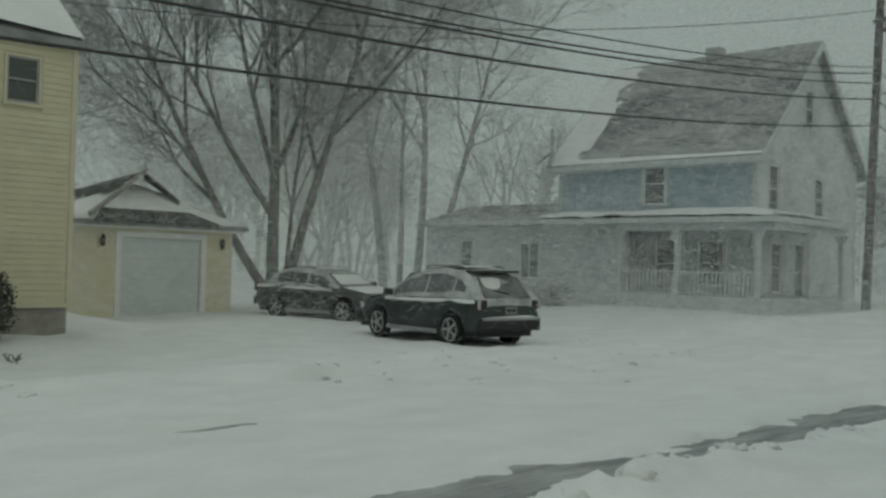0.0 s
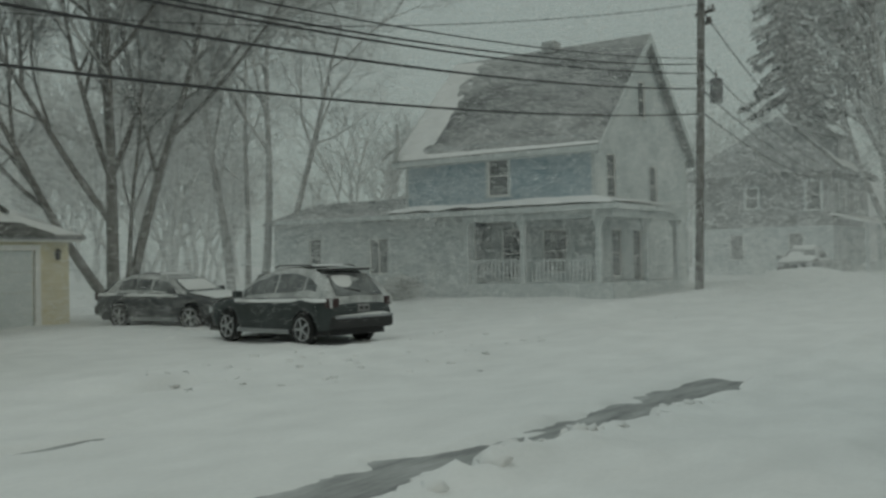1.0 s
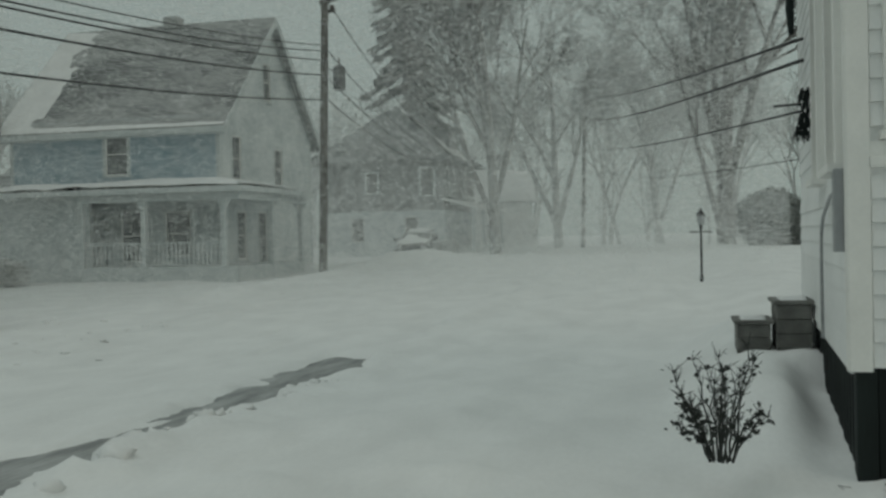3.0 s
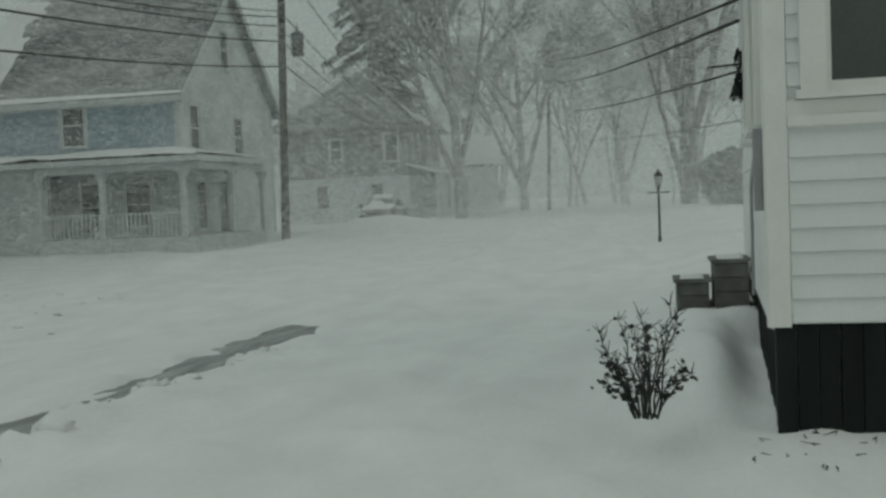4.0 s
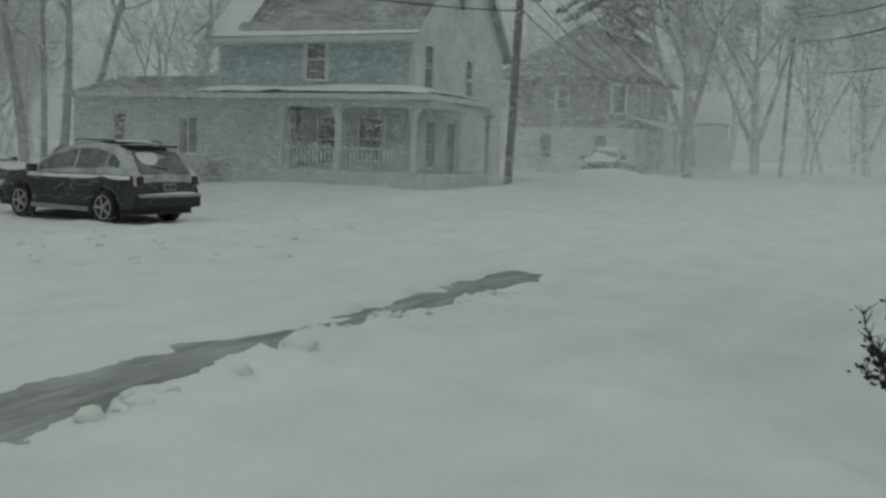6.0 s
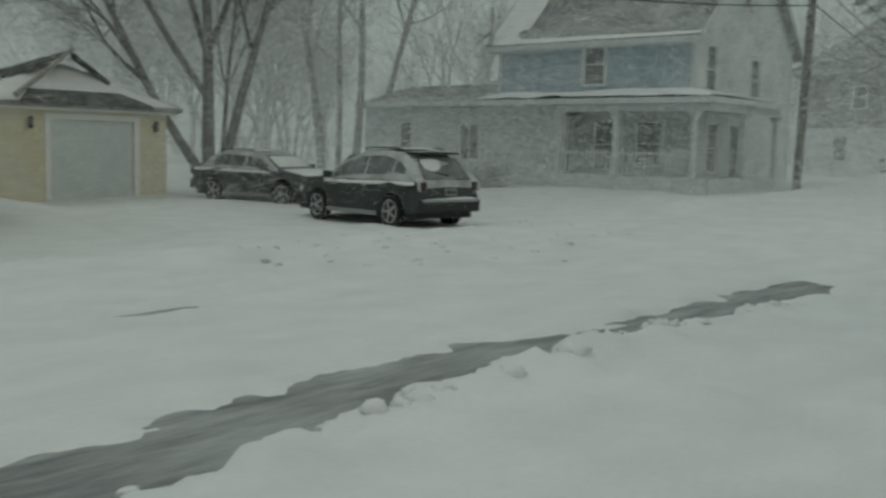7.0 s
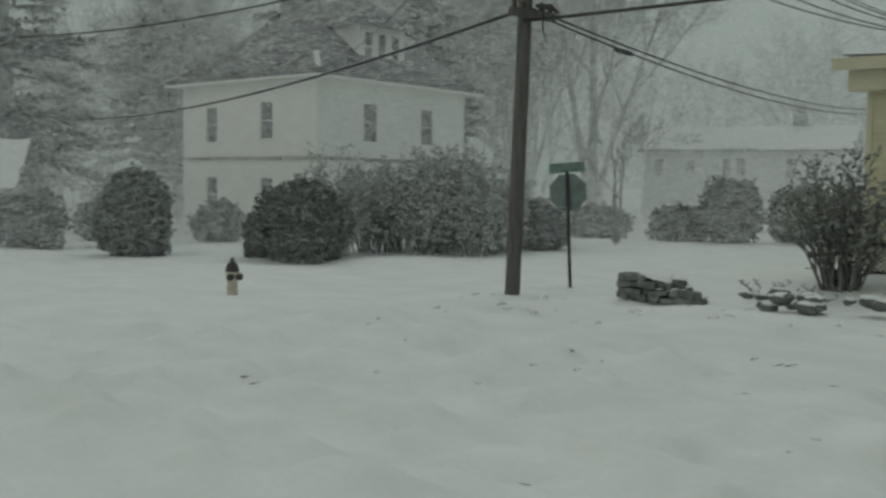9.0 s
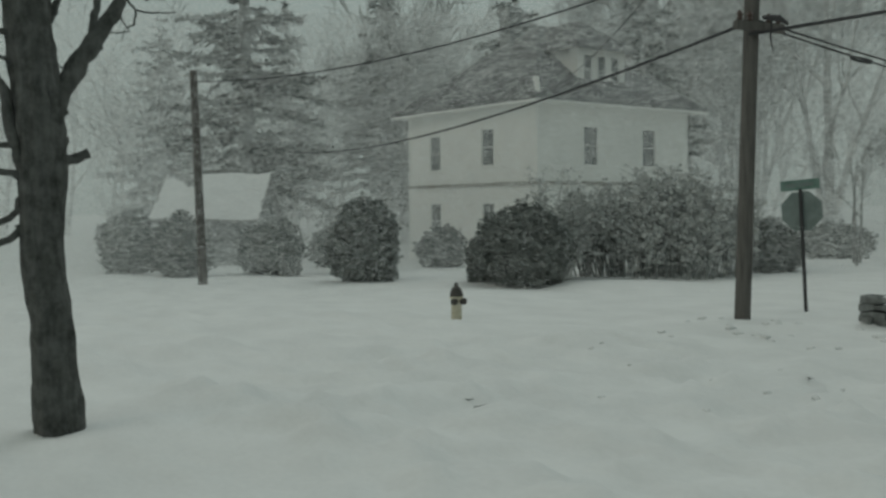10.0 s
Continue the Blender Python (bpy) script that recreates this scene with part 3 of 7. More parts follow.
# ---- the blue house up the street ----
def blue_house():
    h = thing("blue_house", (0, 0, 0), "pale blue two-storey gabled house with wraparound porch in blowing snow", "house")
    X, Y0, Y1, X2, E, P, B = 32.6, 16.1, 24.7, 41.5, 6.35, 10.75, 0.3
    mw = face(X, Y1, -90)      # long side towards the drive; u = Y1 - y
    mg = face(X, Y0, 0)        # gable towards the street; u = x - X
    side = [(4.02, 4.92, 4.3, 5.85)]
    low = [(1.3, 2.3, 1.3, 2.9), (4.6, 5.7, 1.1, 3.0), (6.4, 7.4, 1.3, 2.9)]
    gw = [(1.0, 1.75, 4.0, 5.7), (4.9, 5.7, 3.9, 5.5), (3.95, 4.65, 7.35, 8.85), (1.3, 2.1, 1.1, 2.9), (3.2, 4.0, 0.8, 2.9)]
    bm = bmesh.new()
    wall_mesh(bm, mw, 0, Y1 - Y0, 3.7, E, side)
    part("side_wall", bm, BLUE, h, "blue clapboard upper wall")
    bm = bmesh.new()
    wall_mesh(bm, mw, 0, Y1 - Y0, B, 3.7, low)
    part("lower_wall", bm, BLUEGREY, h)
    bm = bmesh.new()
    wall_mesh(bm, mg, 0.18, X2 - X, B, E, gw)
    za = E + (P - 0.1 - E) * (36.55 - X) / (37.05 - X)
    zb = E + (P - 0.1 - E) * (X2 - 37.25) / (X2 - 37.05)
    for q in ([(X, E), (36.55, za), (36.55, E)], [(36.55, E), (36.55, 7.35), (37.25, 7.35), (37.25, E)],
              [(36.55, 8.85), (36.55, za), (37.05, P - 0.1), (37.25, zb), (37.25, 8.85)], [(37.25, E), (37.25, zb), (X2, E)]):
        prism(bm, q, Y0 + 0.001, Y0 + 0.18, "y")
    box(bm, X2 - 0.18, X2, Y0 + 0.18, Y1, B, E)
    box(bm, X, X2, Y1 - 0.18, Y1, B, E)
    part("gable_wall", bm, BLUEGREY, h)
    clapboards(h, mw, 0.1, Y1 - Y0 - 0.1, 3.72, E, 0.13, side, BLUE, pad=0.1)
    clapboards(h, mg, 0.1, X2 - X - 0.1, B, E, 0.13, gw, BLUEGREY, pad=0.1)
    half = (X2 - X) / 2
    clapboards(h, mg, 0, 1, E, P - 0.3, 0.13, gw, BLUEGREY, pad=0.1, gable=lambda z: (half * (z - E) / (P - E), 2 * half - half * (z - E) / (P - E)))
    for fm, w in ((mw, Y1 - Y0), (mg, X2 - X)):
        onebox("corner_board", (-0.02, 0.12, -0.04, 0, B, E), BTRIM, h, m=fm)
        onebox("corner_board", (w - 0.12, w + 0.02, -0.045, 0, B, E), BTRIM, h, m=fm)
    for q in side + low:
        window(h, mw, *q, BTRIM, casing=0.13, pane=FARGLASS)
    for q in gw:
        window(h, mg, *q, BTRIM, casing=0.11, pane=FARGLASS)
    # roof
    o, rk = 0.45, 0.4
    ex = X - o
    ez = E - o * (P - E) / half
    r = Vector((37.05, 0, P))
    bm = bmesh.new()
    slab_roof(bm, [(ex, Y0 - rk, ez), (ex, Y1 + rk, ez), (37.05, Y1 + rk - 0.2, P), (37.05, Y0 - rk, P)], 0.18)
    slab_roof(bm, [(X2 + o, Y0 - rk, ez), (X2 + o, Y1 + rk, ez), (37.05, Y1 + rk, P), (37.05, Y0 - rk, P)], 0.18)
    part("roof", bm, STREAKROOF, h, "grey shingle roof scoured by wind, part snow-covered")
    bm = bmesh.new()
    snow_patch(bm, [(ex, Y1 + rk, ez + 0.02), (ex, Y0 - rk, ez + 0.02), (ex + 0.12, Y0 - rk, ez + 0.14), (ex + 0.25, Y1 + rk, ez + 0.26)], 60, 4, 0.05, 7.7, cover=0.2, edge=0.03)
    up = Vector((37.05 - ex, 0, P - ez))
    for u0, u1, y0, y1, sd, cv in ((0.01, 0.99, Y1 + rk, Y1 - 1.3, 2.2, 0.3),):
        c0, c1 = Vector((ex, 0, ez + 0.02)) + up * u0, Vector((ex, 0, ez + 0.02)) + up * u1
        snow_patch(bm, [(c0.x, y0, c0.z), (c0.x, y1, c0.z), (c1.x, y1, c1.z), (c1.x, y0, c1.z)], 40, 60, 0.04, sd, cover=cv, edge=0.06, freq=1.9, fade=0.9)
    part("roof_snow", bm, SNOW, h, smooth=True)
    onebox("eave_board", (-rk, Y1 - Y0 + rk, -o - 0.06, -o, ez - 0.22, ez - 0.02), BTRIM, h, m=mw)
    onebox("soffit", (-rk, Y1 - Y0 + rk, -o, 0, ez - 0.24, ez - 0.19), BTRIM, h, m=mw)
    for s in (-1, 1):
        bm = bmesh.new()
        a = (37.05 - s * (half + o), ez)
        prism(bm, [(a[0], a[1] - 0.30), (a[0], a[1] - 0.02), (37.05, P - 0.02), (37.05, P - 0.36)], Y0 - rk - 0.05, Y0 - rk, "y")
        part("rake_board", bm, BTRIM, h)
    bm = bmesh.new()
    box(bm, 36.75, 37.35, 19.9, 20.5, P - 0.2, P + 0.28)
    part("chimney", bm, GREYSIDE, h)
    bm = bmesh.new()
    tube(bm, [(ex - 0.1, 24.9, ez), (ex + 0.2, 24.9, ez + 0.7), (ex + 0.15, 24.95, ez + 1.6)], [0.12, 0.1, 0.05], 7)
    tube(bm, [(ex - 0.4, 25.3, ez + 0.1), (ex + 0.2, 24.9, ez + 0.7)], [0.06, 0.06], 7)
    part("flue_bracket", bm, GREYSIDE, h)
    # wraparound porch
    px, py = 30.6, 14.5
    onebox("porch_floor", (px, X, py, 20.5, 0.2, 0.95), BTRIM, h, "painted porch deck", bevel=0.02)
    onebox("porch_floor", (X, 36.5, py, Y0, 0.2, 0.95), BTRIM, h, bevel=0.02)
    bm = bmesh.new()
    slab_roof(bm, [(px - 0.3, 30, 3.62), (px - 0.3, py - 0.3, 3.62), (X, Y0, 4.0), (X, 30, 4.0)], 0.08)
    slab_roof(bm, [(px - 0.3, py - 0.3, 3.62), (36.8, py - 0.3, 3.62), (36.3, Y0, 4.0), (X, Y0, 4.0)], 0.08)
    part("porch_roof", bm, SHINGLE2, h)
    bm = bmesh.new()
    snow_patch(bm, [(px - 0.3, 24.5, 3.63), (px - 0.3, py - 0.3, 3.63), (X, Y0, 4.01), (X, 24.5, 4.01)], 40, 8, 0.13, 4.0, cover=0.0, edge=0.02)
    snow_patch(bm, [(px - 0.3, py - 0.3, 3.63), (36.8, py - 0.3, 3.63), (36.3, Y0, 4.01), (X, Y0, 4.01)], 20, 8, 0.12, 9.0, cover=0.0, edge=0.02)
    part("porch_snow", bm, SNOW, h, smooth=True)
    onebox("porch_fascia", (px - 0.34, px - 0.302, py - 0.34, 30, 3.46, 3.65), BTRIM, h)
    onebox("porch_fascia", (px - 0.302, 36.8, py - 0.34, py - 0.302, 3.46, 3.65), BTRIM, h)
    onebox("porch_beam", (px - 0.1, px + 0.08, py - 0.1, 20.5, 3.2, 3.5), BTRIM, h)
    onebox("porch_beam", (px + 0.08, 36.3, py - 0.1, py + 0.08, 3.2, 3.5), BTRIM, h)
    for x, y in ((px, 15.0), (px, 18.0), (px, 20.4), (33.4, py), (36.2, py)):
        bm = bmesh.new()
        box(bm, x - 0.09, x + 0.09, y - 0.09, y + 0.09, 0.9, 3.24, bevel=0.02)
        box(bm, x - 0.13, x + 0.13, y - 0.13, y + 0.13, 3.0, 3.2)
        for s in (-1, 1):
            prism(bm, [(y + s * 0.09, 2.9), (y + s * 0.28, 3.2), (y + s * 0.09, 3.2)], x - 0.03, x + 0.03, "x")
        part("porch_post", bm, BTRIM, h)
    for y0, y1 in ((15.1, 17.9), (18.1, 20.3)):
        onebox("rail", (px - 0.03, px + 0.05, y0, y1, 1.72, 1.79), BTRIM, h)
        n = int((y1 - y0) / 0.16)
        for k in range(n):
            yy = y0 + (k + 0.5) * (y1 - y0) / n
            onebox("baluster", (px - 0.015, px + 0.025, yy - 0.018, yy + 0.018, 0.95, 1.72), BTRIM, h)
    onebox("lattice_skirt", (px + 0.02, px + 0.06, py, 20.5, 0.2, 0.9), BLUEGREY, h)
    # low wing
    my = face(31.2, 31.0, -90)
    lw = [(5.55 - 2.35 + 2.2, 6.35, 1.35, 2.75), (2.1, 2.75, 1.3, 2.85)]
    bm = bmesh.new()
    wall_mesh(bm, my, 0, 10.5, 0.2, 3.55, lw)
    box(bm, 31.38, 37, 30.82, 31, 0.2, 3.55)
    part("wing_wall", bm, BLUEGREY, h)
    clapboards(h, my, 0.1, 10.4, 0.3, 3.5, 0.13, lw, BLUEGREY, pad=0.1)
    for i, q in enumerate(lw):
        window(h, my, *q, BTRIM, casing=0.12, slider=i == 0, pane=FARGLASS)
    bm = bmesh.new()
    slab_roof(bm, [(30.9, 31.4, 3.6), (30.9, 24.7, 3.6), (34.5, 24.7, 4.6), (34.5, 31.4, 4.6)], 0.14)
    part("wing_roof", bm, SHINGLE, h)
    return h


blue_house()

# ---- the white house beyond the side street ----
def white_house():
    h = thing("white_house", (0, 0, 0), "white two-storey hip-roofed house with dormer behind shrubs", "house")
    X1, X0, Y0, Y1, B, E, P = -27.7, -36.0, 26.0, 35.1, -1.2, 6.0, 9.7
    mf, ms = face(X0, Y0, 0), face(X1, Y0, 90)
    wf = [(1.55, 2.3, 3.35, 4.85), (5.05, 5.8, 3.45, 4.95), (1.55, 2.3, 0.45, 1.95), (5.05, 5.8, 0.45, 1.95)]
    ws = [(2.55, 3.35, 3.4, 4.95), (6.05, 6.85, 3.4, 4.95), (2.55, 3.35, 0.45, 1.95)]
    bm = bmesh.new()
    wall_mesh(bm, mf, 0, X1 - X0, B, E, wf)
    wall_mesh(bm, ms, 0.18, Y1 - Y0, B, E, ws)
    box(bm, X0, X0 + 0.18, Y0 + 0.18, Y1, B, E)
    box(bm, X0, X1, Y1 - 0.18, Y1, B, E)
    part("wall", bm, FARWHITE, h)
    clapboards(h, mf, 0.08, X1 - X0 - 0.08, B, E, 0.14, wf, FARWHITE, pad=0.1)
    clapboards(h, ms, 0.08, Y1 - Y0 - 0.08, B, E, 0.14, ws, FARWHITE, pad=0.1)
    for fm, w, ww in ((mf, X1 - X0, wf), (ms, Y1 - Y0, ws)):
        onebox("belt_course", (-0.05, w + 0.05, -0.09, 0, 2.62, 2.76), STONE, h, m=fm)
        onebox("corner_board", (-0.02, 0.1, -0.045, 0, B, E), FARWHITE, h, m=fm)
        for q in ww:
            window(h, fm, *q, FARWHITE, sash=FARWHITE, casing=0.1, pane=FARGLASS)
    o = 0.6
    e = E - 0.02
    x0, x1, y0, y1 = X0 - o, X1 + o, Y0 - o, Y1 + o
    a, b2 = (-31.85, 30.0, P), (-31.85, 31.1, P)
    bm = bmesh.new()
    slab_roof(bm, [(x0, y0, e), (x1, y0, e), a], 0.16)
    slab_roof(bm, [(x1, y0, e), (x1, y1, e), b2, a], 0.16)
    slab_roof(bm, [(x1, y1, e), (x0, y1, e), b2], 0.16)
    slab_roof(bm, [(x0, y1, e), (x0, y0, e), a, b2], 0.16)
    part("roof", bm, SHINGLE3, h)
    onebox("soffit", (x0, x1, y0, y1, e - 0.24, e - 0.165), FARWHITE, h)
    # dormer on the side slope
    md = face(-28.35, 28.9, 90)
    dw = [(0.35, 0.85, 6.7, 7.95), (1.15, 1.65, 6.7, 7.95), (1.95, 2.45, 6.7, 7.95)]
    bm = bmesh.new()
    wall_mesh(bm, md, 0, 2.8, 6.3, 8.2, dw, 0.12)
    for y in (28.9, 31.58):
        box(bm, -31.0, -28.47, y, y + 0.12, 6.3, 8.2)
    d = part("dormer", bm, FARWHITE, h, "white three-window dormer")
    for q in dw:
        window(h, md, *q, FARWHITE, sash=FARWHITE, casing=0.05, pane=FARGLASS)
    bm = bmesh.new()
    slab_roof(bm, [(-27.9, 28.5, 8.2), (-27.9, 32.1, 8.2), (-29.6, 30.3, 9.6)], 0.1)
    slab_roof(bm, [(-27.9, 28.5, 8.2), (-29.6, 30.3, 9.6), (-31.9, 30.3, 9.6), (-31.9, 28.5, 8.2)], 0.1)
    slab_roof(bm, [(-27.9, 32.1, 8.2), (-29.6, 30.3, 9.6), (-31.9, 30.3, 9.6), (-31.9, 32.1, 8.2)], 0.1)
    part("dormer_roof", bm, SHINGLE3, d)
    bm = bmesh.new()
    box(bm, -34.6, -33.9, 30.2, 30.9, 7.5, 10.9)
    box(bm, -34.7, -33.8, 30.1, 31.0, 10.6, 10.8)
    part("chimney", bm, GREYSIDE, h, "dark brick chimney")
    bm = bmesh.new()
    tube(bm, [(X1 + 0.4, Y0 - 0.3, e + 0.05), (X1 + 0.3, Y0 - 0.3, e + 0.7)], [0.1, 0.12], 8)
    part("hip_finial", bm, WHITE, h)
    return h


white_house()

# ---- the house with the dark upper storey, past the pole ----
def dark_house():
    h = thing("grey_house", (0, 0, 0), "dark grey hip-roofed house with pale porch in blowing snow", "house")
    mw, mf = face(57, 21.5, -90), face(57, 13.7, 0)
    ww = [(3.0, 3.7, 4.5, 5.7), (6.4, 7.2, 4.3, 5.9)]
    wf = [(0.7, 1.5, 4.3, 5.9), (2.3, 3.1, 4.3, 5.9), (5.5, 6.3, 4.3, 5.9)]
    wl = [(2.0, 2.8, 1.6, 3.0), (5.4, 6.2, 1.6, 3.0)]
    bm = bmesh.new()
    wall_mesh(bm, mw, 0, 7.8, 3.4, 6.4, ww)
    wall_mesh(bm, mf, 0.18, 9, 3.4, 6.4, wf)
    part("upper_wall", bm, GREYSIDE, h, "dark shingled upper wall")
    bm = bmesh.new()
    wall_mesh(bm, mw, 0, 7.8, 0.3, 3.4, wl)
    wall_mesh(bm, mf, 0.18, 9, 0.3, 3.4, [(1, 1.9, 1.4, 3.0)])
    part("lower_wall", bm, BLUEGREY, h)
    for q in ww + wl:
        window(h, mw, *q, BTRIM, casing=0.12, pane=FARGLASS)
    for q in wf:
        window(h, mf, *q, BTRIM, casing=0.14, pane=FARGLASS)
    bm = bmesh.new()
    x0, x1, y0, y1, e, p = 56.3, 66.7, 13.0, 22.2, 6.45, 10.2
    a, b2 = (60.5, 17.6, p), (62.5, 17.6, p)
    slab_roof(bm, [(x0, y1, e), (x0, y0, e), a])
    slab_roof(bm, [(x0, y0, e), (x1, y0, e), b2, a])
    slab_roof(bm, [(x1, y0, e), (x1, y1, e), b2])
    slab_roof(bm, [(x1, y1, e), (x0, y1, e), a, b2])
    part("roof", bm, SHINGLE, h)
    bm = bmesh.new()
    snow_patch(bm, [(x0, y0, e + .02), (57.2, y0, e + .02), (60.9, 17.6, p + .02), (60.4, 17.6, p + .02)], 6, 16, 0.22, 1.5, edge=0.02)
    snow_patch(bm, [(57, y0, e), (x1, y0, e), (62.5, 17.6, p), (60.5, 17.6, p)], 20, 10, 0.12, 3.5, cover=0.7)
    part("roof_snow", bm, SNOW, h, smooth=True)
    bm = bmesh.new()
    box(bm, 60, 62.5, 14, 17, 7, 8.5)
    slab_roof(bm, [(59.6, 13.6, 8.5), (62.9, 13.6, 8.5), (62.9, 17, 9.6), (59.6, 17, 9.6)])
    part("dormer", bm, GREYSIDE, h)
    bm = bmesh.new()
    slab_roof(bm, [(56.5, 11.6, 3.5), (66.5, 11.6, 3.5), (66.5, 13.7, 4.1), (56.5, 13.7, 4.1)])
    part("porch_roof", bm, SNOW, h)
    for k in range(4):
        onebox("porch_post", (56.8 + 3.1 * k, 57.0 + 3.1 * k, 11.8, 12.0, 0.3, 3.45), BTRIM, h)
    onebox("porch_wall", (56.7, 66.4, 11.85, 12.0, 0.3, 1.4), BLUEGREY, h)
    return h


dark_house()

# ---- far houses ----
# Pale mix holds distance haze in the wall colour.
FARWALL = mat("far_pale_wall", (0.56, 0.57, 0.56), 0.8, 0.06, 0.6, 0.1, rime=0.35)


def far_house(at, turn, w, d, e, p, wins, label, wall, stack=True):
    h = thing("far_house", at, label, "house", turn=turn)
    fm = face(-w / 2, -d / 2, 0)
    bm = bmesh.new()
    wall_mesh(bm, fm, 0, w, -1, e, wins)
    part("front_wall", bm, wall, h)
    onebox("side_wall", (-w / 2, -w / 2 + 0.2, -d / 2 + 0.18, d / 2, -1, e), wall, h)
    onebox("side_wall", (w / 2 - 0.2, w / 2, -d / 2 + 0.18, d / 2, -1, e), wall, h)
    onebox("back_wall", (-w / 2 + 0.2, w / 2 - 0.2, d / 2 - 0.2, d / 2, -1, e), wall, h)
    bm = bmesh.new()
    prism(bm, [(-d / 2, e), (0, p - 0.1), (d / 2, e)], -w / 2, w / 2, "x")
    part("gable", bm, wall, h)
    for q in wins:
        window(h, fm, *q, wall, sash=wall, casing=0.1, pane=FARGLASS)
    bm = bmesh.new()
    slab_roof(bm, [(-w / 2 - 0.4, -d / 2 - 0.4, e), (w / 2 + 0.4, -d / 2 - 0.4, e), (w / 2 + 0.4, 0, p), (-w / 2 - 0.4, 0, p)])
    slab_roof(bm, [(-w / 2 - 0.4, d / 2 + 0.4, e), (w / 2 + 0.4, d / 2 + 0.4, e), (w / 2 + 0.4, 0, p), (-w / 2 - 0.4, 0, p)])
    part("roof", bm, SHINGLE2, h)
    bm = bmesh.new()
    snow_patch(bm, [(-w / 2 - 0.4, -d / 2 - 0.4, e + 0.02), (w / 2 + 0.4, -d / 2 - 0.4, e + 0.02), (w / 2 + 0.4, 0, p), (-w / 2 - 0.4, 0, p)], 20, 8, 0.2, w, cover=0.35, edge=0.03)
    part("roof_snow", bm, SNOW, h, smooth=True)
    if stack:
        bm = bmesh.new()
        box(bm, w * 0.2, w * 0.2 + 0.8, -0.3, 0.5, p - 0.6, p + 1.4)
        part("chimney", bm, GREYSIDE, h)
    return h


far_house((-25.2, 62, 0.2), 12, 12, 8, 3.9, 5.5, [(0.6, 1.2, 2.3, 3.4), (2.6, 3.2, 2.5, 3.3), (4.8, 5.4, 2.3, 3.4), (5.7, 6.3, 2.3, 3.4), (8.6, 9.3, 2.2, 3.4), (9.8, 10.5, 2.2, 3.4)], "pale far house with snow-covered roof and brick chimney", FARWALL)
far_house((-42.0, 19.6, -0.9), 50, 4.0, 5, 2.2, 4.3, [(1, 1.8, 0.6, 1.7)], "low grey house with a snow-white roof among trees", GREYSIDE, stack=False)
far_house((88, 18, 0.5), -75, 9, 8, 4.2, 7.2, [(1.2, 2.0, 1.0, 2.4), (5, 5.8, 1.0, 2.4)], "distant house half lost in blowing snow", FARWALL)
far_house((104, 24, 0.5), -75, 10, 8, 4.8, 8.0, [(1.2, 2.0, 1.0, 2.4), (5, 5.8, 1.0, 2.4)], "distant grey house half lost in blowing snow", BLUEGREY)


# ---- the white house beside the camera ----
SKIRT = mat("dark_green_skirting", (0.012, 0.017, 0.016), 0.7, 0.3, 4, 0.3, 40, spec=0.2, rime=0.0, rand=0.25, stretch=(1, 1, 0.2))
WEATHERED = mat("weathered_grey_wood", (0.15, 0.15, 0.14), 0.9, 0.3, 5, 0.5, 60, rand=0.15)


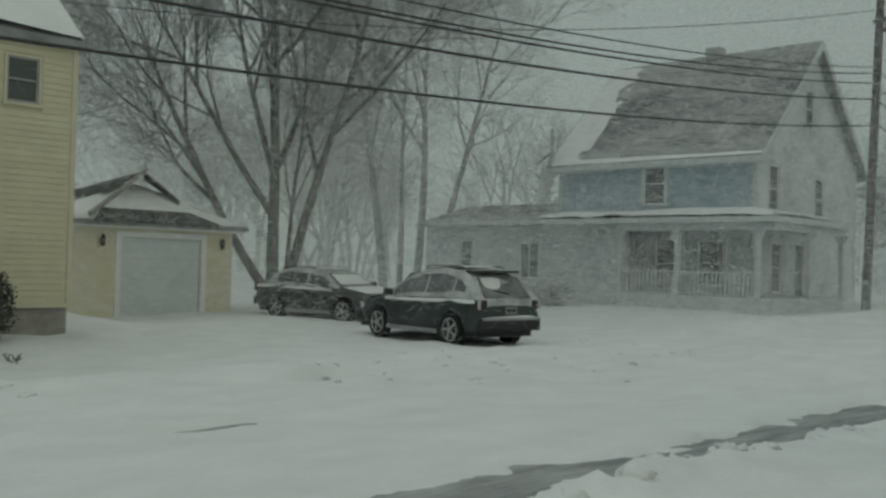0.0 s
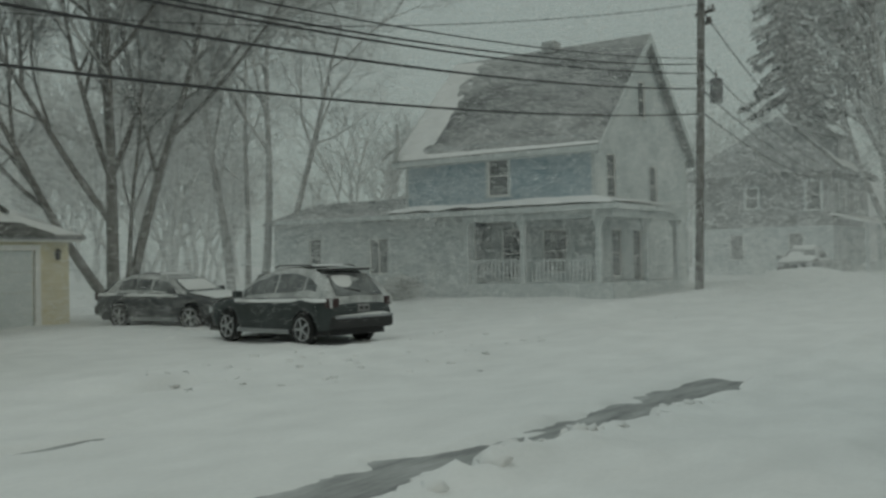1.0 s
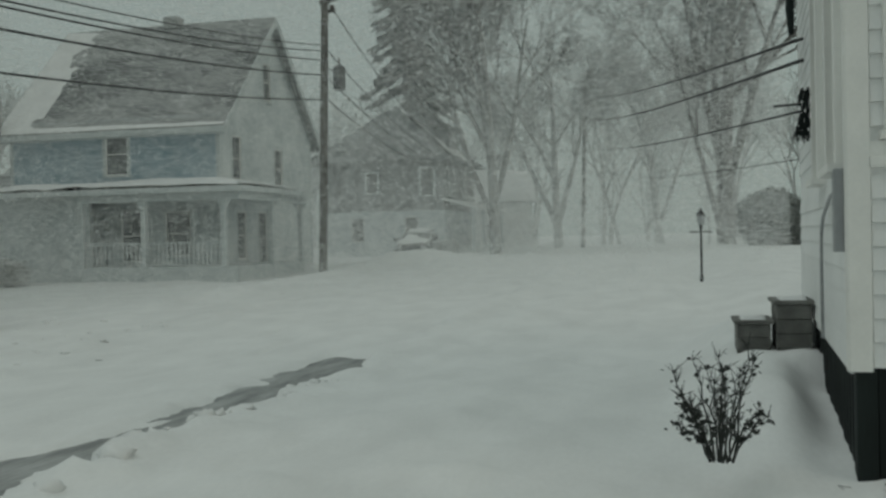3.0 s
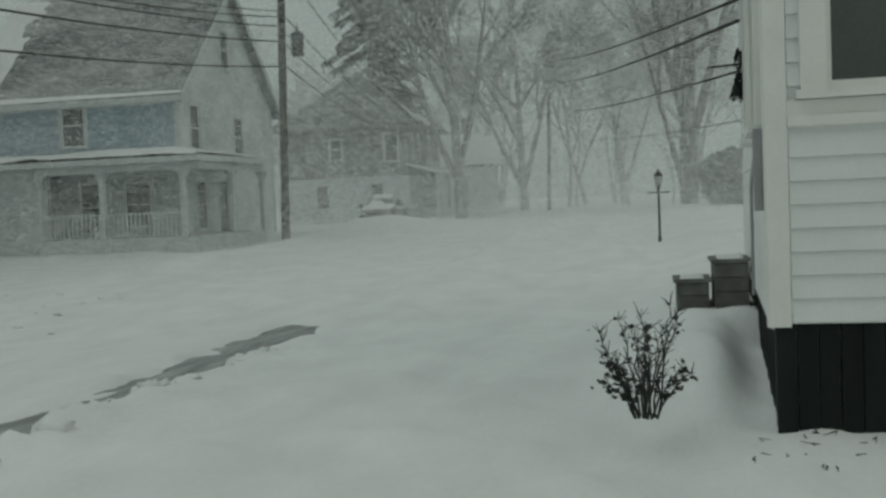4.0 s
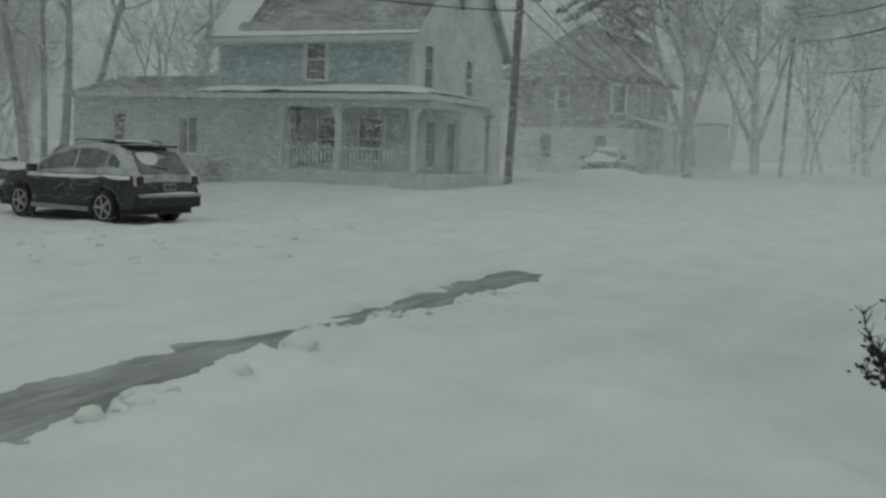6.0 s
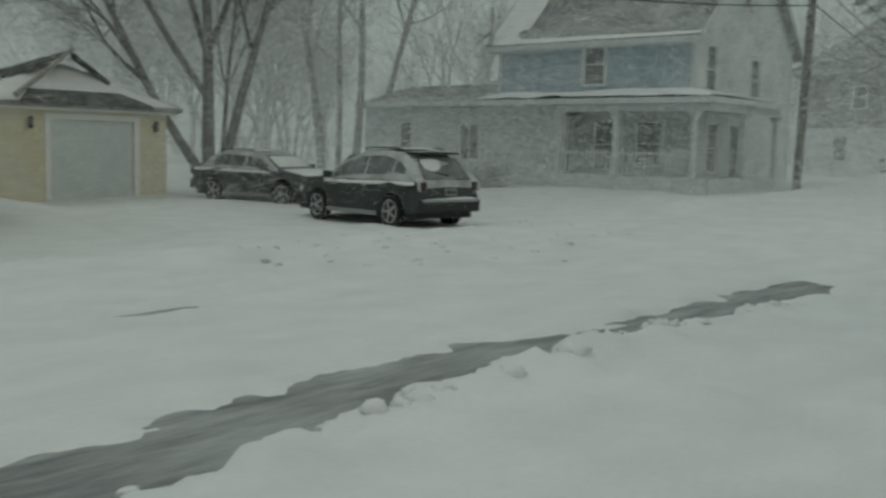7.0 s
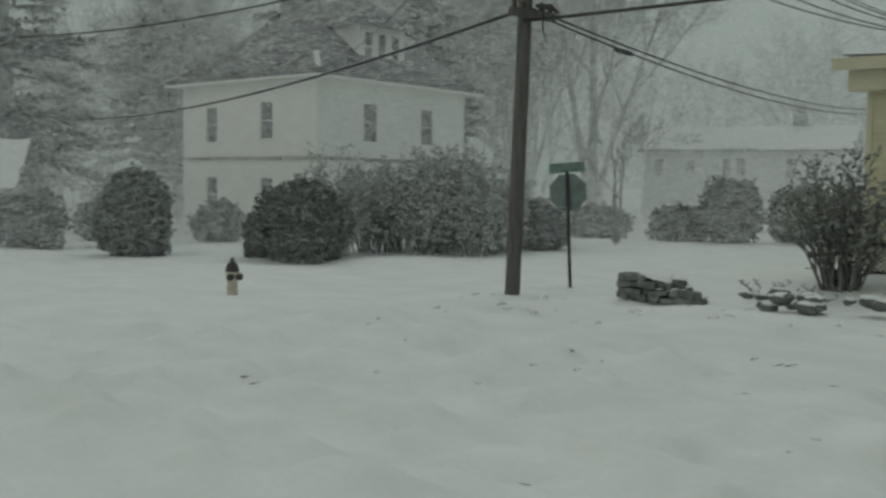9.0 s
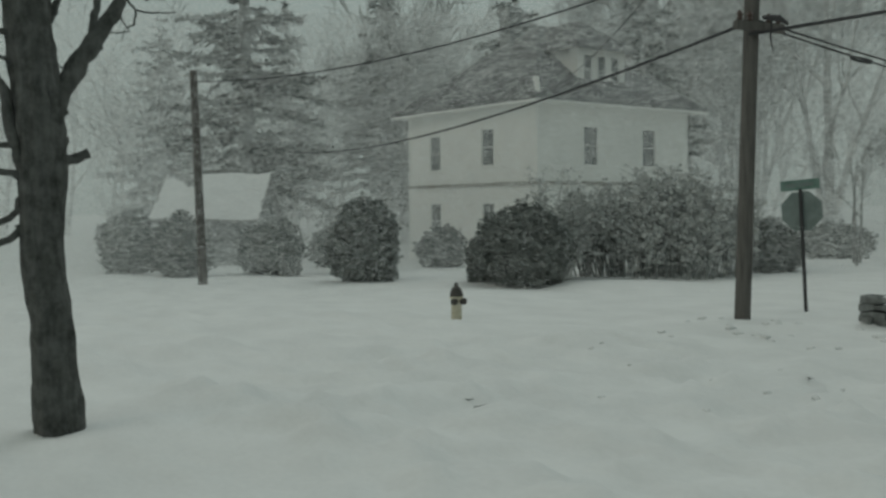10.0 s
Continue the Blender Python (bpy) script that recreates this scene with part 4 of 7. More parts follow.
def near_house():
    h = thing("white_sided_house", (0, 0, 0), "white lap-sided house corner on dark vertical board skirting", "house")
    X, Y = 6.7, -1.02
    ms = face(X, Y, -90)               # end wall facing the camera; u = Y - y
    mf = face(12.7, -1.398, 176.4)     # street wall, a little askew; u runs from its far end to the corner
    win = [(0.36, 1.36, 2.38, 4.0)]
    bm = bmesh.new()
    wall_mesh(bm, ms, 0, 7, 0.86, 6.2, win)
    part("end_wall", bm, WHITESIDE, h)
    fw = [(3.40, 3.95, 2.2, 4.2), (5.0, 5.68, 2.2, 4.2)]
    bm = bmesh.new()
    wall_mesh(bm, mf, 0.0, 5.83, 0.80, 6.2, fw)
    box(bm, 12.52, 12.7, -8, -1.60, -0.1, 6.2)
    part("street_wall", bm, WHITESIDE, h)
    for k in range(40):
        z = 0.87 + k * 0.152
        if z > 6:
            break
        if 2.02 < z < 2.3:
            continue
        for a, b in runs(0.12, 7, z, 0.152, win, 0.1):
            bm = bmesh.new()
            prism(bm, [(0.0, z), (-0.024, z + 0.004), (-0.022, z + 0.02), (-0.005, z + 0.152), (0.0, z + 0.152)], a, b, "x", ms)
            part("siding_board", bm, WHITESIDE, h)
        for a, b in runs(0.0, 5.96, z, 0.152, fw, 0.1):
            bm = bmesh.new()
            prism(bm, [(0.0, z), (-0.02, z + 0.004), (-0.005, z + 0.152), (0.0, z + 0.152)], a, b, "x", mf)
            part("siding_board", bm, WHITESIDE, h)
    onebox("corner_board", (-0.025, 0.115, -0.034, 0, 0.84, 6.2), WHITE, h, m=ms, bevel=0.006)
    onebox("corner_board", (5.94, 6.03, -0.034, 0, 0.84, 6.2), WHITE, h, m=mf)
    onebox("band_board", (0.115, 7, -0.05, 0, 2.13, 2.2), WHITE, h, m=ms, bevel=0.008)
    onebox("apron", (0.115, 7, -0.028, 0, 2.2, 2.3), WHITE, h, m=ms)
    for q in win:
        window(h, ms, *q, WHITE, casing=0.16, proud=0.045)
    for q in fw:
        window(h, mf, *q, WHITE, casing=0.12, proud=0.07)
    onebox("meter_box", (5.74, 5.92, -0.09, -0.03, 1.60, 2.14), METAL, h, m=mf)
    bm = bmesh.new()
    tube(bm, [mf @ Vector((u, -0.05, z)) for u, z in ((5.78, 2.02), (5.0, 1.98), (4.3, 1.84), (4.1, 1.72), (4.06, 1.4), (4.06, 0.85))], [0.015] * 6, 6)
    part("conduit", bm, METAL, h)
    for k in range(52):
        a = 0.02 + k * 0.135
        onebox("skirting_board", (a, a + 0.128, 0.02 + 0.006 * (k % 3), 0.06, -0.1, 0.865), SKIRT, h, m=ms)
    for k in range(43):
        a = 0.1 + k * 0.135
        onebox("skirting_board", (a, a + 0.128, 0.02 + 0.006 * (k % 3), 0.06, -0.1, 0.865), SKIRT, h, m=mf)
    bm = bmesh.new()
    slab_roof(bm, [(6.3, -0.70, 6.25), (13.1, -1.12, 6.25), (13.1, -4.7, 9.0), (6.3, -4.5, 9.0)])
    slab_roof(bm, [(6.3, -8.5, 6.25), (13.1, -8.5, 6.25), (13.1, -4.7, 9.0), (6.3, -4.5, 9.0)])
    box(bm, 6.7, 12.7, -8.2, -8, 0.8, 6.2)
    part("roof", bm, SHINGLE2, h)
    return h


near_house()


def wall_hangings():
    t = thing("hanging_basket", (10.5, -1.20, 2.72), "dark frozen hanging basket on a wall bracket", "plant")
    rng = random.Random(4)
    bm = bmesh.new()
    tube(bm, [(0, -0.10, 0.30), (0, 0.30, 0.28)], [0.012, 0.012], 6)
    part("bracket", bm, CABLE, t)
    bm = bmesh.new()
    for k in range(110):
        z = rng.uniform(0.0, 0.46)
        a, r = rng.uniform(0, 6.28), (0.11 - 0.13 * z) * math.sqrt(rng.random())
        p = Vector((r * math.cos(a), r * math.sin(a) * 0.8, z))
        tube(bm, [p, p + Vector((rng.uniform(-.05, .05), rng.uniform(-.05, .05), -0.1))], [0.012, 0.004], 3)
    part("foliage", bm, SKIRT, t)
    t2 = thing("furled_flag", (11.5, -1.24, 3.9), "dark furled flag hanging from the house wall", "flag")
    bm = bmesh.new()
    tube(bm, [(0, 0.05, 0), (0.02, 0.06, 0.3), (0, 0.03, 0.8)], [0.03, 0.05, 0.03], 7)
    part("cloth", bm, SKIRT, t2)
    bm = bmesh.new()
    tube(bm, [(0, -0.09, 0.55), (0, 0.12, 0.85)], [0.012, 0.012], 6)
    part("staff", bm, METAL, t2)


wall_hangings()


def planter(name, x0, x1, y0, y1, z0, z1, label):
    p = thing(name, ((x0 + x1) / 2, (y0 + y1) / 2, z0), label, "planter")
    w, d, hh = (x1 - x0) / 2, (y1 - y0) / 2, z1 - z0
    n = max(2, int(hh / 0.13))
    for k in range(n):
        a, b = k * hh / n, (k + 1) * hh / n - 0.008
        for q in ((-w, w, -d, -d + 0.03), (-w, w, d - 0.03, d), (-w, -w + 0.03, -d + 0.03, d - 0.03), (w - 0.03, w, -d + 0.03, d - 0.03)):
            onebox("plank", (*q, a, b), WEATHERED, p)
    for q in ((-w - 0.03, w + 0.03, -d - 0.03, -d + 0.04), (-w - 0.03, w + 0.03, d - 0.04, d + 0.03), (-w - 0.03, -w + 0.04, -d + 0.04, d - 0.04), (w - 0.04, w + 0.03, -d + 0.04, d - 0.04)):
        onebox("rim", (*q, hh, hh + 0.035), WEATHERED, p)
    bm = bmesh.new()
    snow_patch(bm, [(-w + .02, -d + .02, hh - 0.03), (w - .02, -d + .02, hh - 0.03), (w - .02, d - .02, hh - 0.03), (-w + .02, d - .02, hh - 0.03)], 8, 8, 0.12, x0)
    part("snow_fill", bm, SNOW, p, smooth=True)


planter("wooden_planter", 10.2, 10.8, -1.20, -0.87, 0.3, 1.02, "tall weathered grey wooden planter filled with snow")
planter("wooden_planter", 10.3, 10.85, -0.82, -0.50, 0.3, 0.82, "low weathered grey wooden planter filled with snow")

# ---- utility poles and lines ----
TRANSF = mat("transformer_grey", (0.06, 0.065, 0.07), 0.5, 0.15, 6, 0.1, rime=0.1)
CERAMIC = mat("insulator_brown", (0.08, 0.05, 0.04), 0.3, 0.1, 8, 0.0)


def utility_pole(base, top, r0, r1, arms, label, transformer=None):
    p = thing("utility_pole", base, label, "utility pole")
    t = Vector(top) - Vector(base)
    bm = bmesh.new()
    n = 10
    tube(bm, [Vector((0, 0, -0.4))] + [t * (k / n) for k in range(n + 1)], [r0] + [r0 + (r1 - r0) * k / n for k in range(n + 1)], 14)
    part("shaft", bm, POLEWOOD, p, smooth=True)
    for z, w, ang in arms:
        c = t * (z / t.z)
        bm = bmesh.new()
        box(bm, -w / 2, w / 2, -r1 - 0.10, -r1 - 0.01, -0.06, 0.06, m=Matrix.Translation(c) @ pose(0, 0, 0, 0, 0, ang))
        arm = part("crossarm", bm, POLEWOOD, p)
        for u in (-w / 2 + 0.08, -w / 5, w / 5, w / 2 - 0.08):
            bm = bmesh.new()
            lathe(bm, [(0.025, 0), (0.05, 0.03), (0.03, 0.06), (0.05, 0.09), (0.02, 0.14)], 8, Matrix.Translation(c) @ pose(0, 0, 0, 0, 0, ang) @ pose(u, -r1 - 0.055, 0.06))
            part("insulator", bm, CERAMIC, arm)
    if transformer:
        c = t * (transformer / t.z)
        bm = bmesh.new()
        lathe(bm, [(0.2, 0), (0.23, 0.03), (0.23, 0.75), (0.25, 0.78), (0.2, 0.86), (0.05, 0.9)], 14, Matrix.Translation(c + Vector((0.55, -0.35, -0.5))))
        tr = part("transformer", bm, TRANSF, p, "grey transformer can")
        bm = bmesh.new()
        for dx in (-0.08, 0.08):
            lathe(bm, [(0.03, 0), (0.045, 0.08), (0.03, 0.16), (0.02, 0.3)], 8, Matrix.Translation(c + Vector((0.55 + dx, -0.35, 0.36))))
        part("bushing", bm, CERAMIC, tr)
        bm = bmesh.new()
        tube(bm, [c + Vector((0, 0, -0.1)), c + Vector((0.4, -0.25, -0.1))], [0.03, 0.03], 6)
        part("bracket", bm, METAL, p)
    return p


P1, P2 = (34.54, 12.98, 0.35), (-8.56, 12.05, -0.05)
utility_pole(P1, (34.66, 12.66, 12.6), 0.16, 0.13, [(10.3, 1.0, 60), (9.9, 0.7, 60)], "tall weathered wooden utility pole in roadside snow")
utility_pole(P2, (-8.36, 12.21, 9.5), 0.115, 0.10, [(4.30, 0.9, 80), (8.6, 2.2, 0)], "brown wooden utility pole at the street corner")
utility_pole((-25.6, 11.4, -0.6), (-25.75, 11.3, 5.6), 0.13, 0.1, [], "distant grey utility pole in blowing snow")
utility_pole((79.6, 7.7, 0.5), (79.7, 7.3, 14.0), 0.17, 0.12, [(13.0, 2.2, 70)], "distant utility pole along the street")
bm = bmesh.new()
lathe(bm, [(0.2, 0), (0.24, 0.04), (0.24, 0.8), (0.26, 0.83), (0.18, 0.93), (0.04, 0.97)], 14)
tr = solid("pole_transformer", bm, TRANSF)
tr.matrix_world = pose(36.6, 12.9, 7.6)
tagged(tr, "dark grey transformer can hung beside the lines", "transformer")
bm = bmesh.new()
lathe(bm, [(0.03, 0.0), (0.05, 0.08), (0.03, 0.2), (0.02, 0.3)], 8, pose(0, 0, 0.95))
part("bushing", bm, CERAMIC, tr)
bm = bmesh.new()
tube(bm, [(-0.2, 0, 0.6), (-1.94, -0.15, 0.6)], [0.03, 0.03], 6)
part("bracket", bm, METAL, tr)


def line(a, b, sag, r, label="black overhead utility cable strung between poles"):
    a, b = Vector(a), Vector(b)
    n = 28
    pts = [a.lerp(b, k / n) - Vector((0, 0, sag * 4 * (k / n) * (1 - k / n))) for k in range(n + 1)]
    bm = bmesh.new()
    tube(bm, pts, [r] * (n + 1), 6)
    tagged(solid("overhead_cable", bm, CABLE, None, smooth=True), label, "cable", "overhead lines")


def on1(z):
    t = z / 12.25
    return (34.54 + 0.12 * t, 12.98 - 0.32 * t - 0.14, 0.35 + z)


main = [(6.6, 4.15, 0.74, 0.024), (7.5, 5.0, 0.80, 0.026), (8.05, 5.5, 0.90, 0.022), (8.4, 5.65, 1.05, 0.020), (8.6, 5.85, 1.0, 0.016)]
for z1, z2, sag, r in main:
    line(on1(z1), (-8.42, 12.0, z2), sag, r)
line(on1(10.6), (8.5, 25.9, 8.3), 0.9, 0.013, "thin overhead power line between utility poles")
line(on1(11.9), (-8.3, 12.9, 8.6), 0.9, 0.010, "thin overhead power line between utility poles")
line(on1(12.1), (-8.3, 11.3, 8.6), 0.9, 0.010, "thin overhead power line between utility poles")
for z, dz in ((10.2, 0), (8.4, 0.5), (7.4, 0.9), (6.6, 1.2)):
    line(on1(z), (58.5, 13.9, 7.0 - dz), 0.5, 0.022)
# drops from the corner pole to the yellow house and over the side street
for z, dz, sag, r in ((6.2, 0.0, 0.55, 0.010), (7.0, 0.05, 0.8, 0.010), (7.9, 0.1, 1.0, 0.010), (8.6, 0.15, 1.2, 0.009), (9.2, 0.2, 1.4, 0.008)):
    line((-8.4, 12.15, z), (-3.34, 17.82, 4.15 + dz), sag, r, "thin service cable to the yellow house")
for dx, dz in ((0, 0), (0.12, 0.16)):
    line((-8.4, 12.15, 4.3 + dz * 0.4), (-11.6 + dx * 4, 43.5, 5.0 + dz), 0.6, 0.017, "black cable running behind the yellow house")
line((-8.45, 12.05, 4.33), (-42.0, 22.3, 4.6), 0.75, 0.024)
line((-8.45, 12.05, 6.6), (-27.5, 26.5, 6.3), 0.5, 0.012)
line((-8.45, 12.05, 5.4), (-25.7, 11.3, 5.3), 0.5, 0.016)
# lines over the yard to the white house
line((79.7, 7.4, 13.0), (10.8, -1.22, 3.72), 0.4, 0.020)
line((79.7, 7.4, 11.2), (10.8, -1.22, 3.5), 0.4, 0.022)
line((79.7, 7.4, 9.0), (10.8, -1.22, 2.98), 0.4, 0.014)
line((79.7, 7.4, 6.8), (20.0, -2.9, 3.2), 0.5, 0.012)
# spare cable loop on the drop
bm = bmesh.new()
ring = [(0.17 * math.cos(a) * 1.9, 0.10 * math.sin(a), 0.055 * math.sin(a)) for a in np.linspace(0, 2 * math.pi, 25)]
tube(bm, ring, [0.022] * 25, 6, cap=False)
lp = solid("cable_storage_loop", bm, CABLE)
lp.matrix_world = pose(-8.76, 15.6, 4.13, 0, -3, 96)
tagged(lp, "black oval loop of spare cable on the line", "cable loop")
bm = bmesh.new()
tube(bm, [(0, 0, -0.02), (-0.02, 0, -0.28), (0.03, 0, -0.5)], [0.015, 0.012, 0.006], 5)
tube(bm, [(-0.14, 0, 0.03), (0.12, 0, -0.02), (0.25, 0, -0.12)], [0.03, 0.05, 0.02], 6)
hw = solid("splice_closure", bm, CABLE)
hw.matrix_world = pose(-8.05, 12.0, 4.32)
tagged(hw, "black splice closure with dangling tail on the pole line", "closure")

# ---- vehicles ----
PAINT = mat("dark_green_car_paint", (0.028, 0.037, 0.037), 0.4, 0.2, 2, 0.02, 30, rime=0.02, rime_scale=2.5, spec=0.3)
PAINT2 = mat("dark_grey_car_paint", (0.035, 0.04, 0.042), 0.4, 0.2, 2, 0.02, 30, rime=0.04, rime_scale=2.5, spec=0.3)
SNOWYPAINT = mat("snow_plastered_car_paint", (0.05, 0.06, 0.06), 0.6, 0.2, 2, 0.02, 30, rime=0.5, rime_scale=2.0, spec=0.3)
CARGLASS = mat("frosted_car_glass", (0.03, 0.035, 0.037), 0.15, 0.2, 2, 0.0, rime=0.16, rime_scale=1.6)
TYRE = mat("tyre_rubber", (0.015, 0.015, 0.015), 0.9, 0.2, 8, 0.3)
RIM = mat("alloy_rim", (0.45, 0.46, 0.47), 0.4, 0.1, 8, 0.1, metal=0.7)
REDLAMP = mat("tail_lamp", (0.035, 0.012, 0.012), 0.35, 0.1, 8, 0.0)
CLEARLAMP = mat("head_lamp", (0.55, 0.57, 0.58), 0.2, 0.1, 8, 0.0)
PLASTIC = mat("black_plastic", (0.02, 0.02, 0.02), 0.6, 0.1, 8, 0.1)
PLATE = mat("plate_white", (0.22, 0.22, 0.22), 0.5, 0.05, 8, 0.0)


def lerp_tab(tab, s):
    for (a, *p), (b, *q) in zip(tab, tab[1:]):
        if a <= s <= b:
            t = (s - a) / (b - a)
            t = t * t * (3 - 2 * t)
            return [u + (v - u) * t for u, v in zip(p, q)]
    return list(tab[-1][1:] if s > tab[-1][0] else tab[0][1:])


def vehicle(name, at, turn, paint, label, L=4.65, W=1.84, H=1.66, wheelbase=2.68, rear=0.92, hatch=True, heavy_snow=False):
    """A car built along y: the rear axle at y=0, the nose towards +y."""
    v = thing(name, at, label, "car", turn=turn)
    y0, y1 = -rear, L - rear
    hw = W / 2
    R = 0.345
    # deck line: position, height of the shoulder, half width, low edge
    deck = [(y0, 0.80, hw - 0.14, 0.42), (y0 + 0.18, 0.98, hw - 0.04, 0.34), (y0 + 0.7, 1.02, hw, 0.30), (1.2, 1.0, hw, 0.28), (2.1, 0.98, hw, 0.28),
            (2.6, 0.96, hw - 0.01, 0.30), (y1 - 0.5, 0.86, hw - 0.06, 0.32), (y1 - 0.12, 0.74, hw - 0.18, 0.34), (y1, 0.62, hw - 0.34, 0.40)]
    ys = sorted({round(y0 + (y1 - y0) * k / 60, 4) for k in range(61)})
    bm = bmesh.new()
    rings = []
    for y in ys:
        zt, w, zb = lerp_tab(deck, y)
        for wc in (0.0, wheelbase):
            dd = R * 1.16
            if abs(y - wc) < dd:
                zb = max(zb, R + math.sqrt(dd * dd - (y - wc) ** 2) * 0.98)
        zb = min(zb, zt - 0.08)
        prof = [(w * 0.93, zb), (w * 1.0, zb + (zt - zb) * 0.35), (w * 0.995, zb + (zt - zb) * 0.72), (w * 0.93, zt - 0.01), (w * 0.70, zt + 0.035), (0, zt + 0.05)]
        ring = [bm.verts.new((-x, y, z)) for x, z in prof] + [bm.verts.new((x, y, z)) for x, z in prof[-2::-1]]
        rings.append(ring)
    for a, b in zip(rings, rings[1:]):
        for k in range(len(a) - 1):
            bm.faces.new([a[k], a[k + 1], b[k + 1], b[k]])
    bm.faces.new(rings[0])
    bm.faces.new(rings[-1][::-1])
    body = part("body", bm, paint, v, smooth=True)
    onebox("underbody", (-hw * 0.85, hw * 0.85, y0 + 0.2, y1 - 0.2, 0.22, 0.5), PLASTIC, v)
    for s in (-1, 1):
        onebox("sill", (min(s * (hw - 0.1), s * hw), max(s * (hw - 0.1), s * hw), R * 1.2, wheelbase - R * 1.2, 0.24, 0.33), METAL, v, "pale sill trim")
    # cabin
    if hatch:
        roof = [(y0 + 0.04, 1.0, 0.82), (y0 + 0.52, H - 0.20, 0.62), (y0 + 0.88, H - 0.05, 0.58), (0.55, H + 0.0, 0.60), (1.15, H - 0.03, 0.60), (1.6, H - 0.15, 0.59), (2.5, 0.99, 0.76)]
    else:
        roof = [(y0 + 0.45, 0.98, 0.78), (y0 + 0.95, H - 0.10, 0.62), (0.4, H - 0.01, 0.62), (1.3, H - 0.03, 0.61), (1.65, H - 0.12, 0.60), (2.55, 0.96, 0.76)]
    ca, cb = roof[0][0], roof[-1][0]
    bm = bmesh.new()
    rings = []

    def cabin(y):
        zt, w = lerp_tab(roof, y)
        zb = lerp_tab(deck, y)[0] - 0.02
        return max(zt, zb + 0.01), w, zb
    for k in range(41):
        y = ca + (cb - ca) * k / 40
        zt, w, zb = cabin(y)
        wb = hw * 0.93
        wt = wb + (w - wb) * min(1, (zt - zb) / 0.6)
        prof = [(wb, zb), (wt + 0.03, zt - 0.06 * min(1, (zt - zb) * 2)), (wt - 0.06, zt - 0.01), (0, zt + 0.02)]
        rings.append([bm.verts.new((-x, y, z)) for x, z in prof] + [bm.verts.new((x, y, z)) for x, z in prof[-2::-1]])
    for a, b in zip(rings, rings[1:]):
        for q in range(len(a) - 1):
            bm.faces.new([a[q], a[q + 1], b[q + 1], b[q]])
    bm.faces.new(rings[0])
    bm.faces.new(rings[-1][::-1])
    part("cabin", bm, SNOWYPAINT, v, smooth=True)

    def side_pt(y, f, s, out=0.008):
        zt, w, zb = cabin(y)
        wb = hw * 0.93
        wt = wb + (w - wb) * min(1, (zt - zb) / 0.6)
        top = zt - 0.06 * min(1, (zt - zb) * 2)
        return (s * (wb + (wt + 0.03 - wb) * f + out), y, zb + (top - zb) * f)
    wins = [(ca + 0.52, 0.02), (0.08, 0.95), (1.02, 2.08)] if hatch else [(0.0, 0.6), (0.66, 1.2), (1.26, 2.1)]
    for s in (-1, 1):
        for a, b in wins:
            bm = bmesh.new()
            n = 8
            lo = [bm.verts.new(side_pt(a + (b - a) * k / n, 0.2 + (0.14 * smooth01(0.6, -0.4, a + (b - a) * k / n) if hatch else 0), s)) for k in range(n + 1)]
            hi = [bm.verts.new(side_pt(a + (b - a) * k / n, 0.86 - (0.2 * smooth01(0.5, -0.45, a + (b - a) * k / n) if hatch else 0), s)) for k in range(n + 1)]
            for k in range(n):
                bm.faces.new([lo[k], lo[k + 1], hi[k + 1], hi[k]])
            r = bmesh.ops.extrude_face_region(bm, geom=list(bm.faces))
            bmesh.ops.translate(bm, vec=(-s * 0.02, 0, 0), verts=[e for e in r["geom"] if isinstance(e, bmesh.types.BMVert)])
            part("side_window", bm, CARGLASS, v)
        for yh in (0.75, 1.85):
            onebox("door_handle", (min(s * hw, s * (hw + 0.03)), max(s * hw, s * (hw + 0.03)), yh, yh + 0.2, 0.86, 0.90), METAL, v)
        bm = bmesh.new()
        box(bm, -0.1, 0.1, -0.07, 0.07, -0.07, 0.08, bevel=0.03, m=pose(s * (hw + 0.08), 2.12, 1.06))
        part("door_mirror", bm, paint, v)
        bm = bmesh.new()
        tube(bm, [(s * 0.56, 1.3, H - 0.03), (s * 0.57, 1.15, H + 0.02), (s * 0.57, 0.1, H + 0.02), (s * 0.56, -0.05, H - 0.02)], [0.016] * 4, 6)
        part("roof_rail", bm, PLASTIC, v)

    def glass_band(f0, f1, a, b, w0, w1, name):
        bm = bmesh.new()
        pts = []
        for y in (a, b):
            zt, w, zb = cabin(y)
            pts.append((y, zt + 0.025, w))
        sgn = -1 if name == "rear_window" else 1
        q = [(-w0, a, pts[0][1]), (w0, a, pts[0][1]), (w1, b, pts[1][1]), (-w1, b, pts[1][1])]
        vs = [bm.verts.new((x, y + sgn * 0.02, z)) for x, y, z in q]
        bm.faces.new(vs)
        r = bmesh.ops.extrude_face_region(bm, geom=list(bm.faces))
        bmesh.ops.translate(bm, vec=(0, -sgn * 0.02, -0.01), verts=[e for e in r["geom"] if isinstance(e, bmesh.types.BMVert)])
        part(name, bm, CARGLASS, v)
    glass_band(0, 1, 1.82, 2.42, 0.60, 0.70, "windscreen")
    glass_band(0, 1, roof[0][0] + 0.06, roof[1][0] - 0.02, 0.64, 0.56, "rear_window")
    if hatch:
        bm = bmesh.new()
        box(bm, -0.58, 0.58, y0 + 0.40, y0 + 0.80, H - 0.10, H - 0.055, bevel=0.012)
        part("roof_spoiler", bm, PLASTIC, v)
        bm = bmesh.new()
        tube(bm, [(0.05, y0 + 0.13, 1.12), (-0.35, y0 + 0.19, 1.2)], [0.014, 0.008], 5)
        part("rear_wiper", bm, PLASTIC, v)
    # ends
    bm = bmesh.new()
